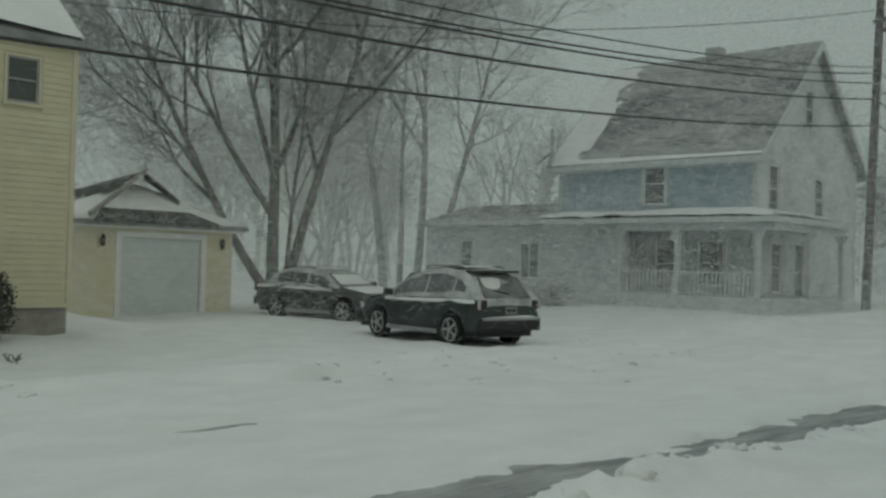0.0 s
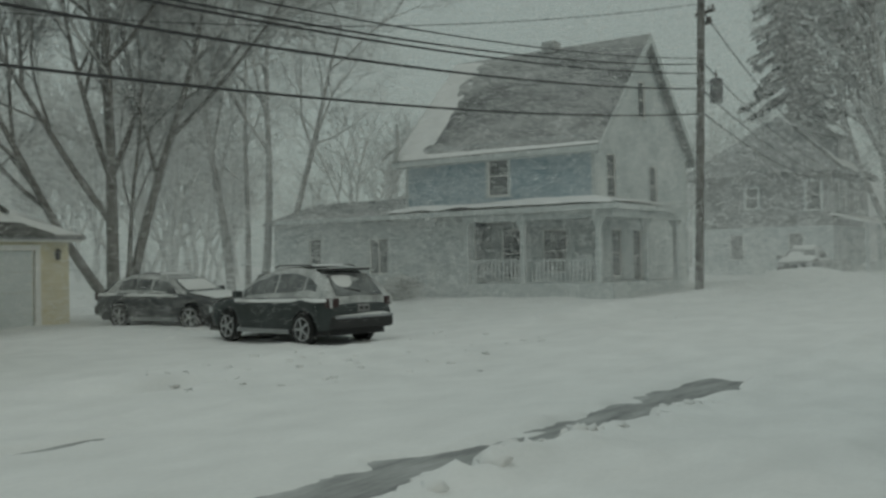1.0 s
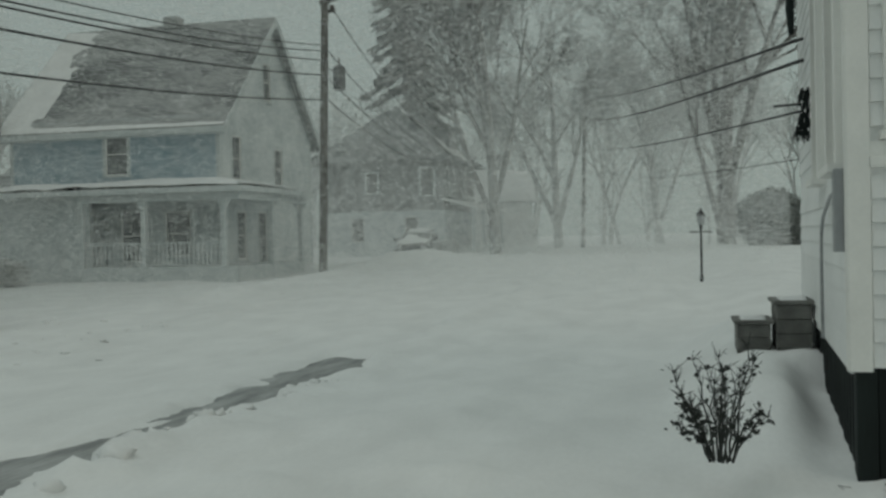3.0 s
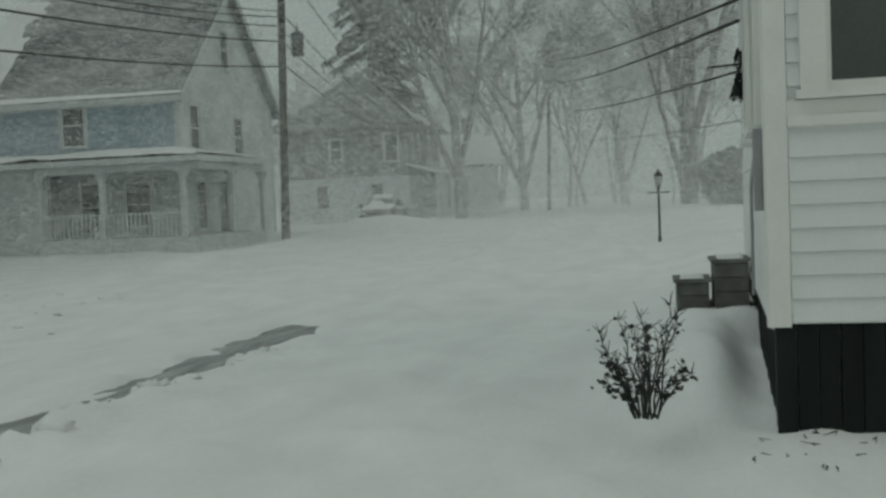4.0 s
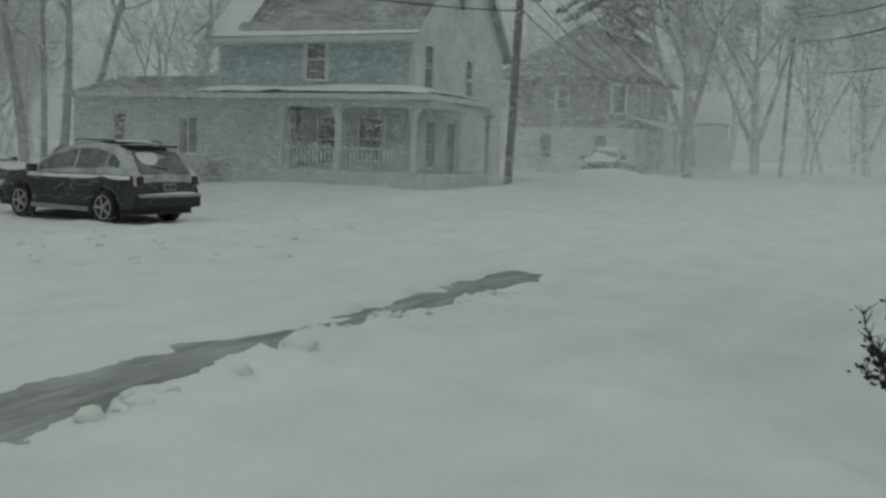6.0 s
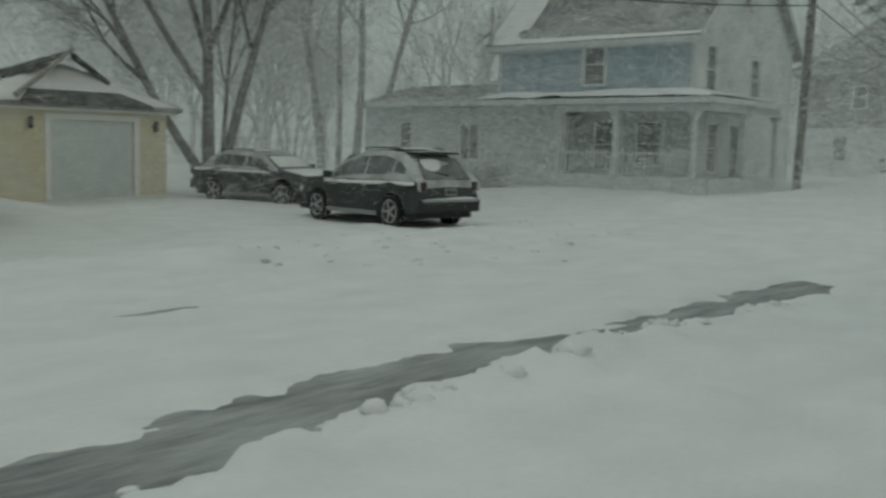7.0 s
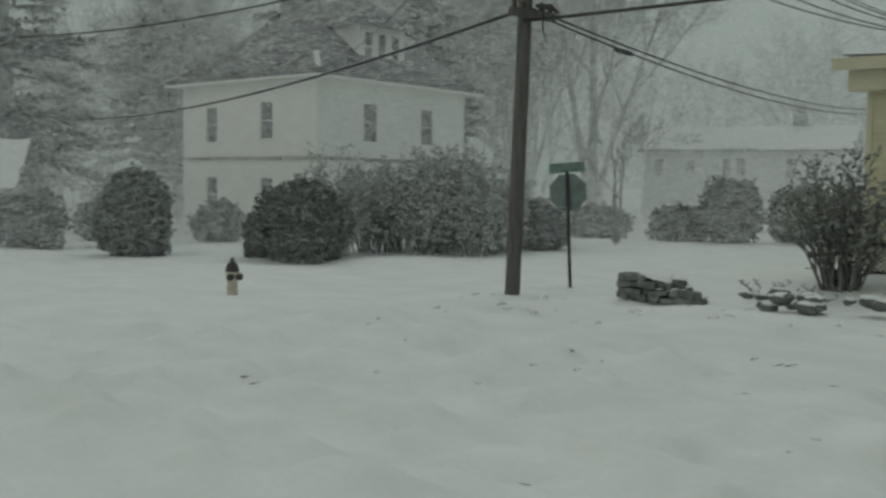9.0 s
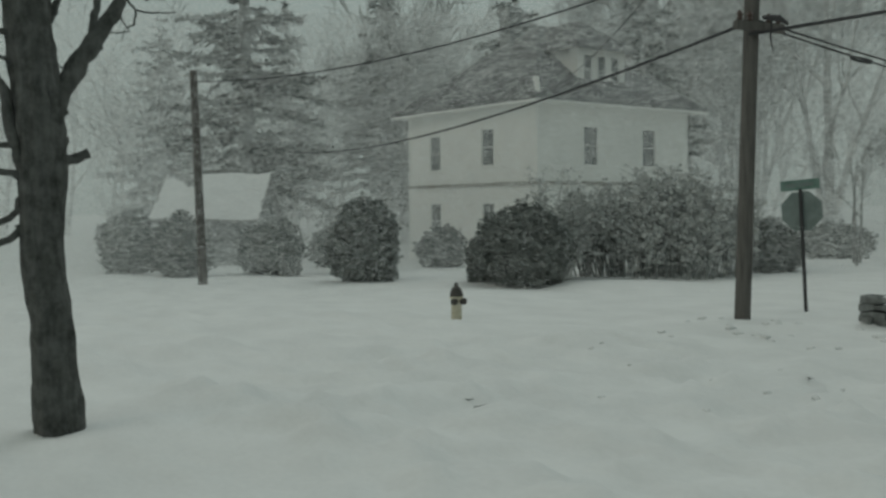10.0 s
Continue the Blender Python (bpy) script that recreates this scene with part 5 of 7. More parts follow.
    box(bm, -hw + 0.10, hw - 0.10, y0 - 0.05, y0 + 0.22, 0.36, 0.62, bevel=0.05)
    part("rear_bumper", bm, PLASTIC, v)
    onebox("bumper_trim", (-hw + 0.12, hw - 0.12, y0 - 0.065, y0 - 0.045, 0.58, 0.63), METAL, v, "pale bumper strip")
    onebox("number_plate", (-0.16, 0.16, y0 - 0.02, y0 + 0.0, 0.70, 0.86), PLATE, v)
    for k, (a, b) in enumerate(((-0.12, -0.02), (0.02, 0.12))):
        onebox("plate_bar", (a, b, y0 - 0.026, y0 - 0.02, 0.75, 0.81), PLASTIC, v)
    bm = bmesh.new()
    box(bm, -hw + 0.12, hw - 0.12, y1 - 0.28, y1 + 0.03, 0.34, 0.56, bevel=0.06)
    part("front_bumper", bm, PLASTIC, v)
    for s in (-1, 1):
        bm = bmesh.new()
        box(bm, -0.13, 0.13, -0.09, 0.09, -0.10, 0.10, bevel=0.03, m=pose(s * (hw - 0.17), y0 + 0.12, 0.90, 0, 0, s * 12))
        part("tail_lamp", bm, REDLAMP, v)
        bm = bmesh.new()
        box(bm, -0.17, 0.17, -0.11, 0.08, -0.07, 0.07, bevel=0.03, m=pose(s * (hw - 0.32), y1 - 0.14, 0.68, 0, 0, -s * 30))
        part("headlamp", bm, CLEARLAMP, v)
        for wc in (0.0, wheelbase):
            bm = bmesh.new()
            m = pose(s * (hw - 0.12), wc, R, 0, 90 * s, 0)
            lathe(bm, [(R - 0.10, -0.10), (R - 0.03, -0.115), (R, -0.085), (R, 0.085), (R - 0.03, 0.115), (R - 0.10, 0.10)], 26, m)
            wh = part("wheel", bm, TYRE, v, smooth=False)
            bm = bmesh.new()
            lathe(bm, [(R - 0.10, 0.05), (R - 0.10, 0.105), (R - 0.125, 0.108), (R - 0.14, 0.07)], 26, m)
            part("rim", bm, RIM, wh)
            for k in range(5):
                bm = bmesh.new()
                box(bm, -0.025, 0.025, 0.03, R - 0.11, 0.07, 0.112, m=m @ pose(0, 0, 0, 0, 0, 72 * k), bevel=0.006)
                part("spoke", bm, RIM, wh)
            bm = bmesh.new()
            lathe(bm, [(0.055, 0.06), (0.055, 0.115), (0.03, 0.122)], 12, m)
            part("hub", bm, RIM, wh)
    # lying snow
    bm = bmesh.new()
    th = 0.16 if heavy_snow else 0.05
    snow_patch(bm, [(-0.55, ca + 0.92, H + 0.0), (0.55, ca + 0.92, H + 0.0), (0.55, 1.45, H - 0.02), (-0.55, 1.45, H - 0.02)], 12, 16, th, turn + 1, cover=0.15)
    snow_patch(bm, [(-hw + 0.08, 2.6, 1.01), (hw - 0.08, 2.6, 1.01), (hw - 0.22, y1 - 0.3, 0.86), (-hw + 0.22, y1 - 0.3, 0.86)], 14, 14, th, turn + 2, cover=0.25)
    snow_patch(bm, [(-0.62, 2.36, 1.09), (0.62, 2.36, 1.09), (0.58, 1.86, H - 0.14), (-0.58, 1.86, H - 0.14)], 14, 10, th * 0.8, turn + 3, cover=0.55)
    for s in (-1, 1):
        snow_patch(bm, [(s * (hw - 0.06), -0.5, 0.99), (s * (hw - 0.13), -0.5, 1.02), (s * (hw - 0.13), 2.4, 0.98), (s * (hw - 0.06), 2.4, 0.95)], 4, 90, 0.02, s + 4, cover=0.9, freq=6.0)
    for s in (-1, 1):
        snow_patch(bm, [(s * (hw - 0.010), -0.8, 0.92), (s * (hw - 0.010), 2.4, 0.89), (s * (hw * 0.925), 2.4, 0.97), (s * (hw * 0.925), -0.8, 1.0)], 110, 8, 0.03, s + 7, cover=0.55, edge=0.2, freq=2.6)
    snow_patch(bm, [(-0.68, y0 + 0.06, 0.98), (0.68, y0 + 0.06, 0.98), (0.58, y0 + 0.50, H - 0.18), (-0.58, y0 + 0.50, H - 0.18)], 24, 16, 0.05, 9.3 + turn, cover=0.85, freq=1.3)
    snow_patch(bm, [(-hw + 0.12, y0 - 0.05, 0.625), (hw - 0.12, y0 - 0.05, 0.625), (hw - 0.12, y0 + 0.06, 0.64), (-hw + 0.12, y0 + 0.06, 0.64)], 16, 3, 0.06, 2.2, cover=0.1)
    part("lying_snow", bm, SNOW, v, "thin wind-packed snow", smooth=True)
    return v


vehicle("parked_suv", (15.98, 14.12, 0.07), -8, PAINT, "dark green SUV dusted with snow, parked in the drive")
vehicle("parked_car", (18.35, 23.6, 0.08), 186, PAINT2, "dark grey car dusted with snow, parked facing the street", L=4.75, H=1.52, hatch=False, rear=1.0)
vehicle("parked_car", (50.0, 13.2, 0.62), 95, PAINT2, "far parked car heaped with snow by the roadside", L=4.5, H=1.5, hatch=False, heavy_snow=True)

# ---- trees ----
BARK = mat("grey_bark", (0.105, 0.10, 0.092), 0.95, 0.3, 5, 0.6, 40, rime=0.10, rime_scale=1.5, stretch=(2, 2, 0.5))
# BARKFAR, WOODSFAR and NEEDLESFAR carry distance haze in their colour.
BARKFAR = mat("hazed_bark", (0.14, 0.14, 0.135), 0.95, 0.25, 5, 0.4, 40, rime=0.26, rime_scale=1.5)
BARKDARK = mat("dark_wet_bark", (0.042, 0.044, 0.039), 0.95, 0.5, 9, 1.0, 45, spec=0.2, rime=0.07, rime_scale=7, stretch=(2.5, 2.5, 0.6))
WOODSFAR = mat("hazed_trees", (0.20, 0.20, 0.195), 0.95, 0.2, 2, 0.2, rime=0.36, rime_scale=0.5)
NEEDLES = mat("spruce_needles", (0.06, 0.072, 0.066), 0.9, 0.3, 3, 0.2, spec=0.1, rime=0.05, rime_scale=1.5)
NEEDLESFAR = mat("hazed_pine_needles", (0.10, 0.115, 0.105), 0.9, 0.2, 3, 0.0, spec=0.1, rime=0.22, rime_scale=0.8)


class Tubes:
    """Branches gathered as plain lists, quick for many thousands."""

    def __init__(self):
        self.v, self.f = [], []

    def add(self, pts, radii, sides):
        base = len(self.v)
        a = None
        for i, p in enumerate(pts):
            d = (pts[min(i + 1, len(pts) - 1)] - pts[max(i - 1, 0)]).normalized()
            a = d.orthogonal().normalized() if a is None else (a - d * a.dot(d)).normalized()
            b = d.cross(a)
            for k in range(sides):
                w = 2 * math.pi * k / sides
                self.v.append(tuple(p + (a * math.cos(w) + b * math.sin(w)) * radii[i]))
        for i in range(len(pts) - 1):
            for k in range(sides):
                k2 = (k + 1) % sides
                s = base + i * sides
                self.f.append((s + k, s + k2, s + sides + k2, s + sides + k))

    def mesh(self, name):
        me = bpy.data.meshes.new(name)
        me.from_pydata(self.v, [], self.f)
        for p in me.polygons:
            p.use_smooth = True
        return me


def grow(thick, thin, rng, p, d, length, r, depth, up=0.12, spread_deg=38, kids=(4, 6), minr=0.006):
    """One branch that bends upwards, tapers and carries smaller branches."""
    n = 7 if depth == 0 else (5 if depth < 3 else (3 if depth == 3 else 2))
    pts, rad = [p.copy()], [r]
    wob = 0.05 if depth == 0 else 0.2
    for k in range(n):
        d = (d + Vector((rng.gauss(0, wob), rng.gauss(0, wob), rng.gauss(0, wob * 0.5) + up)) * 0.6).normalized()
        pts.append(pts[-1] + d * length / n)
        rad.append(max(minr * 0.6, r * (1 - 0.72 * (k + 1) / n)))
    (thick if depth < 2 else thin).add(pts, rad, 9 if depth == 0 else (6 if depth == 1 else (4 if depth == 2 else 3)))
    if depth >= 4:
        return
    m = rng.randint(*kids) + (2 if depth in (1, 2) else 0)
    for k in range(m):
        f = 0.28 + 0.72 * (k + rng.random()) / m if depth else 0.35 + 0.65 * (k + rng.random()) / m
        i = min(n - 1, int(f * n))
        q = pts[i].lerp(pts[i + 1], f * n - i)
        dd = (pts[i + 1] - pts[i]).normalized()
        side = (dd.orthogonal().normalized() @ Matrix.Rotation(rng.uniform(0, 6.283), 3, dd)).normalized()
        ang = radians(rng.uniform(spread_deg * 0.6, spread_deg * 1.3))
        nd = (dd * math.cos(ang) + side * math.sin(ang)).normalized()
        grow(thick, thin, rng, q, nd, length * rng.uniform(0.42, 0.66) * (1.15 - 0.4 * f), rad[i] * rng.uniform(0.5, 0.72), depth + 1, up, spread_deg, kids, minr)


def bare_tree(at, stems, seed, bark, label, kids=(4, 6), minr=0.006, up=0.10, name="bare_tree", spread_deg=38, twig=None):
    """stems: start, direction, length and radius of each trunk or great limb."""
    rng = random.Random(seed)
    t = thing(name, at, label, "tree")
    thick, thin = Tubes(), Tubes()
    for s, d, length, r in stems:
        grow(thick, thin, rng, Vector(s), Vector(d).normalized(), length, r, 0, up, spread_deg, kids, minr)
    for nm, tb in (("trunk" if name == "bare_tree" else "limb", thick), ("crown", thin)):
        me = tb.mesh(nm)
        me.materials.append(twig or bark if nm == "crown" else bark)
        ob = new(nm, me)
        ob.parent = t
    return t


bare_tree((19.9, 27.0, 0.0), [((0, 0, -0.1), (0.03, 0, 1), 13.5, 0.23), ((0.15, -0.05, 0.0), (0.22, -0.18, 1), 12.5, 0.19), ((-0.1, 0.08, 0.6), (-0.42, 0.30, 0.72), 9.5, 0.17), ((0.0, 0.0, 3.2), (-0.5, 0.36, 0.8), 8.5, 0.13), ((0.05, 0, 4.4), (-0.25, 0.2, 1), 8, 0.12),
                             ((0.3, -0.2, 0.0), (0.02, -0.05, 1), 8, 0.10)], 11, BARK, "large multi-stemmed bare tree beside the garage", kids=(6, 8), minr=0.009, twig=BARKFAR)
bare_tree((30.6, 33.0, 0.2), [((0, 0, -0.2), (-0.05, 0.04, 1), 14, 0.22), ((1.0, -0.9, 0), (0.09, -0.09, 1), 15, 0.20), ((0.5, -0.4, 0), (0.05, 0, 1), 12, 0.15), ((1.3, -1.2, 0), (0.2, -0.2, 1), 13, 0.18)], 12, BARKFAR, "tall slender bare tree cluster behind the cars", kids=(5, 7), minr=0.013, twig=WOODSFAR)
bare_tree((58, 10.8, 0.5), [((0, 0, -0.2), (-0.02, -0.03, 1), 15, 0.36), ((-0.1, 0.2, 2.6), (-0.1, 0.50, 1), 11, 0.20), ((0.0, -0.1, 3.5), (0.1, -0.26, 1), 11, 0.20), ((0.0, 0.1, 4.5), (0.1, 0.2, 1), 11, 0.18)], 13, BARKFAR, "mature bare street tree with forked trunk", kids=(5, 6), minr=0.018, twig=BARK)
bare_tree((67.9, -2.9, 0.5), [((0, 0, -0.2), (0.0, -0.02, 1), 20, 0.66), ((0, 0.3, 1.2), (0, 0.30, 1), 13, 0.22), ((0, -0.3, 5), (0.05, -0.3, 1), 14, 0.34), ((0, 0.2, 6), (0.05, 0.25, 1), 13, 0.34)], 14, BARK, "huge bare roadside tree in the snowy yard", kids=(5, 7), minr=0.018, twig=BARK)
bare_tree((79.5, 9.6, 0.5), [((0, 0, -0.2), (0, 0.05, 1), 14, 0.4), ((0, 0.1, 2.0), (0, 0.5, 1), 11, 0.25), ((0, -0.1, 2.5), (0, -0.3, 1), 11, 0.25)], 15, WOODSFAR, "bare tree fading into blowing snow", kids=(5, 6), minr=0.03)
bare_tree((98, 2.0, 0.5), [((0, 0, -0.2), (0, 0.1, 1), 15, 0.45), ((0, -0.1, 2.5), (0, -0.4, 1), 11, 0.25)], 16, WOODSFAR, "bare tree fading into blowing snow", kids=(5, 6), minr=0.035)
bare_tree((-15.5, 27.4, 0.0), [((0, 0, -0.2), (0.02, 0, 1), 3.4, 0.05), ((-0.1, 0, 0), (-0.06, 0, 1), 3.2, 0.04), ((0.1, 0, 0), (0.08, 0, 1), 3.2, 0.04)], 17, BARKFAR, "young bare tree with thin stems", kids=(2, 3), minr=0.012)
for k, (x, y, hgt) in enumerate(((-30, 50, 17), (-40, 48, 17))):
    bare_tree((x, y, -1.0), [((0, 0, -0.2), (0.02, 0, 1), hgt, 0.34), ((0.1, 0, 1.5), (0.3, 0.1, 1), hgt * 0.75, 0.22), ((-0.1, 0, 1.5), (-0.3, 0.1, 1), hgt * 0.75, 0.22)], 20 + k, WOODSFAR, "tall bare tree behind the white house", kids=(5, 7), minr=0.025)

# the trunk close by, with lopped limbs
bare_tree((-7.95, 2.32, -0.1), [((-0.02, 0.62, 3.72), (0.1, 0.3, 1), 2.6, 0.06), ((0.0, -0.15, 4.3), (0.3, 0.6, 1), 3.2, 0.09), ((-0.05, -0.2, 4.9), (-0.3, -0.5, 1), 3.0, 0.08),
                                ((0, -0.25, 6.0), (0.05, 0.1, 1), 2.8, 0.10)], 31, BARKDARK, "rough dark tree trunk with stubby limbs in snow", kids=(3, 4), minr=0.006, name="yard_tree", spread_deg=50)


def gnarled_trunk(t):
    """The close trunk: furrowed bark as real relief, flared foot, swollen where limbs were lopped."""
    tab = [(-0.2, 0.0, 0.215), (0.12, -0.01, 0.185), (0.94, -0.04, 0.158), (1.48, -0.09, 0.155), (1.83, -0.08, 0.158), (2.18, -0.07, 0.185), (2.46, -0.08, 0.195),
           (2.85, -0.11, 0.165), (3.31, -0.14, 0.172), (3.8, -0.17, 0.15), (5.0, -0.22, 0.12), (8.4, -0.3, 0.04)]
    bm = bmesh.new()
    rings = []
    for j in range(190):
        z = -0.15 + j * 0.042
        cy, r = lerp_tab(tab, z)
        c = Vector((-0.025 * z, cy, z))
        ring = []
        for k in range(56):
            a = 2 * math.pi * k / 56
            d = Vector((math.cos(a), math.sin(a), 0))
            f = 1 + 0.10 * noise.noise(Vector((d.x * 1.6, d.y * 1.6, z * 1.6))) + 0.09 * noise.noise(Vector((d.x * 6, d.y * 6, z * 2.8 + 9))) + 0.07 * noise.noise(Vector((d.x * 12, d.y * 12, z * 9)))
            f += 0.13 * max(0, noise.noise(Vector((d.x * 2.5, d.y * 2.5, z * 4.5 + 3))) - 0.1) * (1 + 1.5 * smooth01(1.9, 2.3, z))
            ring.append(bm.verts.new(c + d * r * f))
        rings.append(ring)
    for p, q in zip(rings, rings[1:]):
        for k in range(56):
            bm.faces.new([p[k], p[(k + 1) % 56], q[(k + 1) % 56], q[k]])
    bm.faces.new(rings[-1])
    part("trunk", bm, BARKDARK, t, "furrowed dark bark", smooth=True)

    def limb(name, line_, r0, r1, seed):
        rng = random.Random(seed)
        pts = []
        for p, q in zip(line_, line_[1:]):
            for k in range(3):
                pts.append(Vector((-0.06 + rng.gauss(0, 0.006), p[0] + (q[0] - p[0]) * k / 3 + rng.gauss(0, 0.007), p[1] + (q[1] - p[1]) * k / 3 + rng.gauss(0, 0.007))))
        pts.append(Vector((-0.06, line_[-1][0], line_[-1][1])))
        n = len(pts) - 1
        bm = bmesh.new()
        tube(bm, pts, [(r0 + (r1 - r0) * i / n) * rng.uniform(0.86, 1.16) for i in range(n + 1)], 9)
        part(name, bm, BARKDARK, t, smooth=name == "limb")
    limb("limb", [(-0.02, 2.55), (0.17, 2.94), (0.26, 3.08), (0.36, 3.22), (0.47, 3.39), (0.57, 3.56), (0.65, 3.78)], 0.095, 0.045, 1)
    limb("limb", [(0.30, 3.10), (0.34, 3.22), (0.36, 3.38), (0.39, 3.54), (0.43, 3.9), (0.41, 4.4)], 0.045, 0.014, 2)
    limb("limb", [(-0.10, 2.05), (-0.27, 2.40), (-0.31, 2.65), (-0.34, 2.82), (-0.42, 2.98), (-0.56, 3.3), (-0.62, 3.7)], 0.055, 0.02, 3)
    limb("limb", [(-0.10, 3.2), (0.02, 3.36), (0.06, 3.46), (0.12, 3.65), (0.15, 4.0)], 0.04, 0.015, 4)
    limb("limb_stub", [(0.0, 2.22), (0.15, 2.27), (0.29, 2.32)], 0.046, 0.040, 5)
    limb("limb_stub", [(0.0, 2.60), (0.13, 2.66)], 0.06, 0.03, 6)
    limb("limb_stub", [(0.0, 2.40), (0.125, 2.41)], 0.06, 0.035, 7)
    limb("limb_stub", [(0.31, 3.14), (0.40, 3.19)], 0.045, 0.04, 8)
    limb("limb_stub", [(-0.18, 2.36), (-0.31, 2.37), (-0.50, 2.36)], 0.028, 0.018, 9)
    limb("limb_stub", [(-0.15, 2.13), (-0.29, 2.14), (-0.45, 2.18), (-0.6, 2.24)], 0.034, 0.018, 10)
    limb("limb_stub", [(-0.15, 2.04), (-0.25, 1.94), (-0.29, 1.83), (-0.34, 1.79), (-0.55, 1.77)], 0.034, 0.022, 11)
    limb("limb_stub", [(-0.15, 1.68), (-0.26, 1.70), (-0.33, 1.65), (-0.46, 1.60), (-0.6, 1.58)], 0.034, 0.02, 12)
    limb("limb_stub", [(-0.25, 1.68), (-0.265, 1.76)], 0.025, 0.02, 13)
    limb("limb_stub", [(-0.2, 3.25), (-0.34, 3.22), (-0.46, 3.25)], 0.03, 0.016, 14)
    limb("limb_stub", [(-0.2, 3.08), (-0.32, 3.02), (-0.44, 3.08)], 0.022, 0.012, 15)
    limb("twig", [(0.57, 3.62), (0.65, 3.56), (0.71, 3.50), (0.92, 3.50), (1.05, 3.53)], 0.013, 0.004, 16)
    limb("twig", [(0.71, 3.50), (0.69, 3.39), (0.64, 3.32), (0.45, 3.31)], 0.010, 0.004, 17)
    limb("twig", [(0.62, 3.68), (0.8, 3.6), (0.96, 3.62)], 0.010, 0.004, 18)
    limb("twig", [(0.02, 2.78), (0.05, 2.98), (0.03, 3.05)], 0.009, 0.003, 19)
    limb("twig", [(0.20, 2.95), (0.08, 3.0), (0.02, 3.08)], 0.008, 0.003, 20)
    limb("twig", [(0.55, 3.5), (0.62, 3.36), (0.58, 3.24)], 0.008, 0.003, 21)


gnarled_trunk(bpy.data.objects["yard_tree"])


def conifer(at, height, width, seed, needles, bark, label, droop=0.35, tiers=34, bare=0.12, gaps=0.25, lush=1.0):
    rng = random.Random(seed)
    t = thing("conifer", at, label, "tree")
    wood, boughs, vs, fs = Tubes(), Tubes(), [], []
    wood.add([Vector((0, 0, height * k / 8 - 0.2)) for k in range(9)], [width * 0.055 * (1 - k / 8.4) for k in range(9)], 8)
    for k in range(tiers):
        f = bare + (1 - bare) * (k + rng.random()) / tiers
        z = height * f
        full = width * 0.5 * (1 - f) ** 0.75 * rng.uniform(0.75, 1.2) + 0.15
        for j in range(rng.randint(5, 8)):
            if rng.random() < gaps:
                continue
            a = rng.uniform(0, 6.283)
            out = Vector((math.cos(a), math.sin(a), 0))
            z = height * f + (rng.uniform(-0.9, 0.9) if lush > 1 else 0)
            dr = droop + (rng.uniform(-0.35, 0.25) if lush > 1 else 0)
            reach = full * (rng.uniform(0.6, 1.15) if lush > 1 else 1)
            n = 6
            pts = [Vector((0, 0, z)) + out * reach * i / n + Vector((0, 0, -dr * reach * (i / n) ** 1.3 + 0.12 * reach * max(0, i / n - 0.75) * 4 * dr)) for i in range(n + 1)]
            boughs.add(pts, [0.03 * (0.5 if lush > 1 else 1) * reach * (1.1 - i / n) + 0.008 for i in range(n + 1)], 4)
            m = int((10 + reach * 9) * lush * (1.7 if lush > 1 else 1))
            for q in range(m):
                g = 0.15 + 0.85 * (q + rng.random()) / m
                i = min(n - 1, int(g * n))
                c = pts[i].lerp(pts[i + 1], g * n - i)
                s = (0.18 + 0.40 * reach / (width * 0.5)) * rng.uniform(0.6, 1.3) * (0.9 if lush > 1 else 1)
                side = Vector((-out.y, out.x, 0)) * rng.choice((-1, 1))
                tip = c + side * s * rng.uniform(0.4, 1.0) + out * s * 0.5 + Vector((0, 0, -s * rng.uniform(0.3, 1.0) if lush <= 1 else s * rng.uniform(-0.8, 0.7)))
                w = out * s * 0.22 + Vector((0, 0, 0.1 * s))
                b = len(vs)
                vs.extend([tuple(c - w), tuple(c + w), tuple(tip + w * 0.35), tuple(tip - w * 0.35)])
                fs.append((b, b + 1, b + 2, b + 3))
    me = wood.mesh("trunk")
    me.materials.append(bark)
    new("trunk", me).parent = t
    me = boughs.mesh("bough_growth")
    me.materials.append(bark)
    tagged(new("bough_growth", me), kind="stuff").parent = t
    me = bpy.data.meshes.new("crown")
    me.from_pydata(vs, [], fs)
    me.materials.append(needles)
    new("crown", me).parent = t
    return t


conifer((72.3, 20.0, 0.6), 34, 8.2, 41, NEEDLES, BARKFAR, "tall dark spruce with drooping snow-dusted boughs", droop=0.55, tiers=62, gaps=0.12, bare=0.2)
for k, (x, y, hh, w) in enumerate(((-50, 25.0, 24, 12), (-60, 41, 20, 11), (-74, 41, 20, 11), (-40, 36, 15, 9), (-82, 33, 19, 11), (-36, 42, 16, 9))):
    conifer((x, y, -1.0), hh, w, 50 + k, NEEDLESFAR, WOODSFAR, "pine behind the houses, its colour greyed for haze", droop=0.12, tiers=36, gaps=0.1, lush=1.35 if k else 1.7)


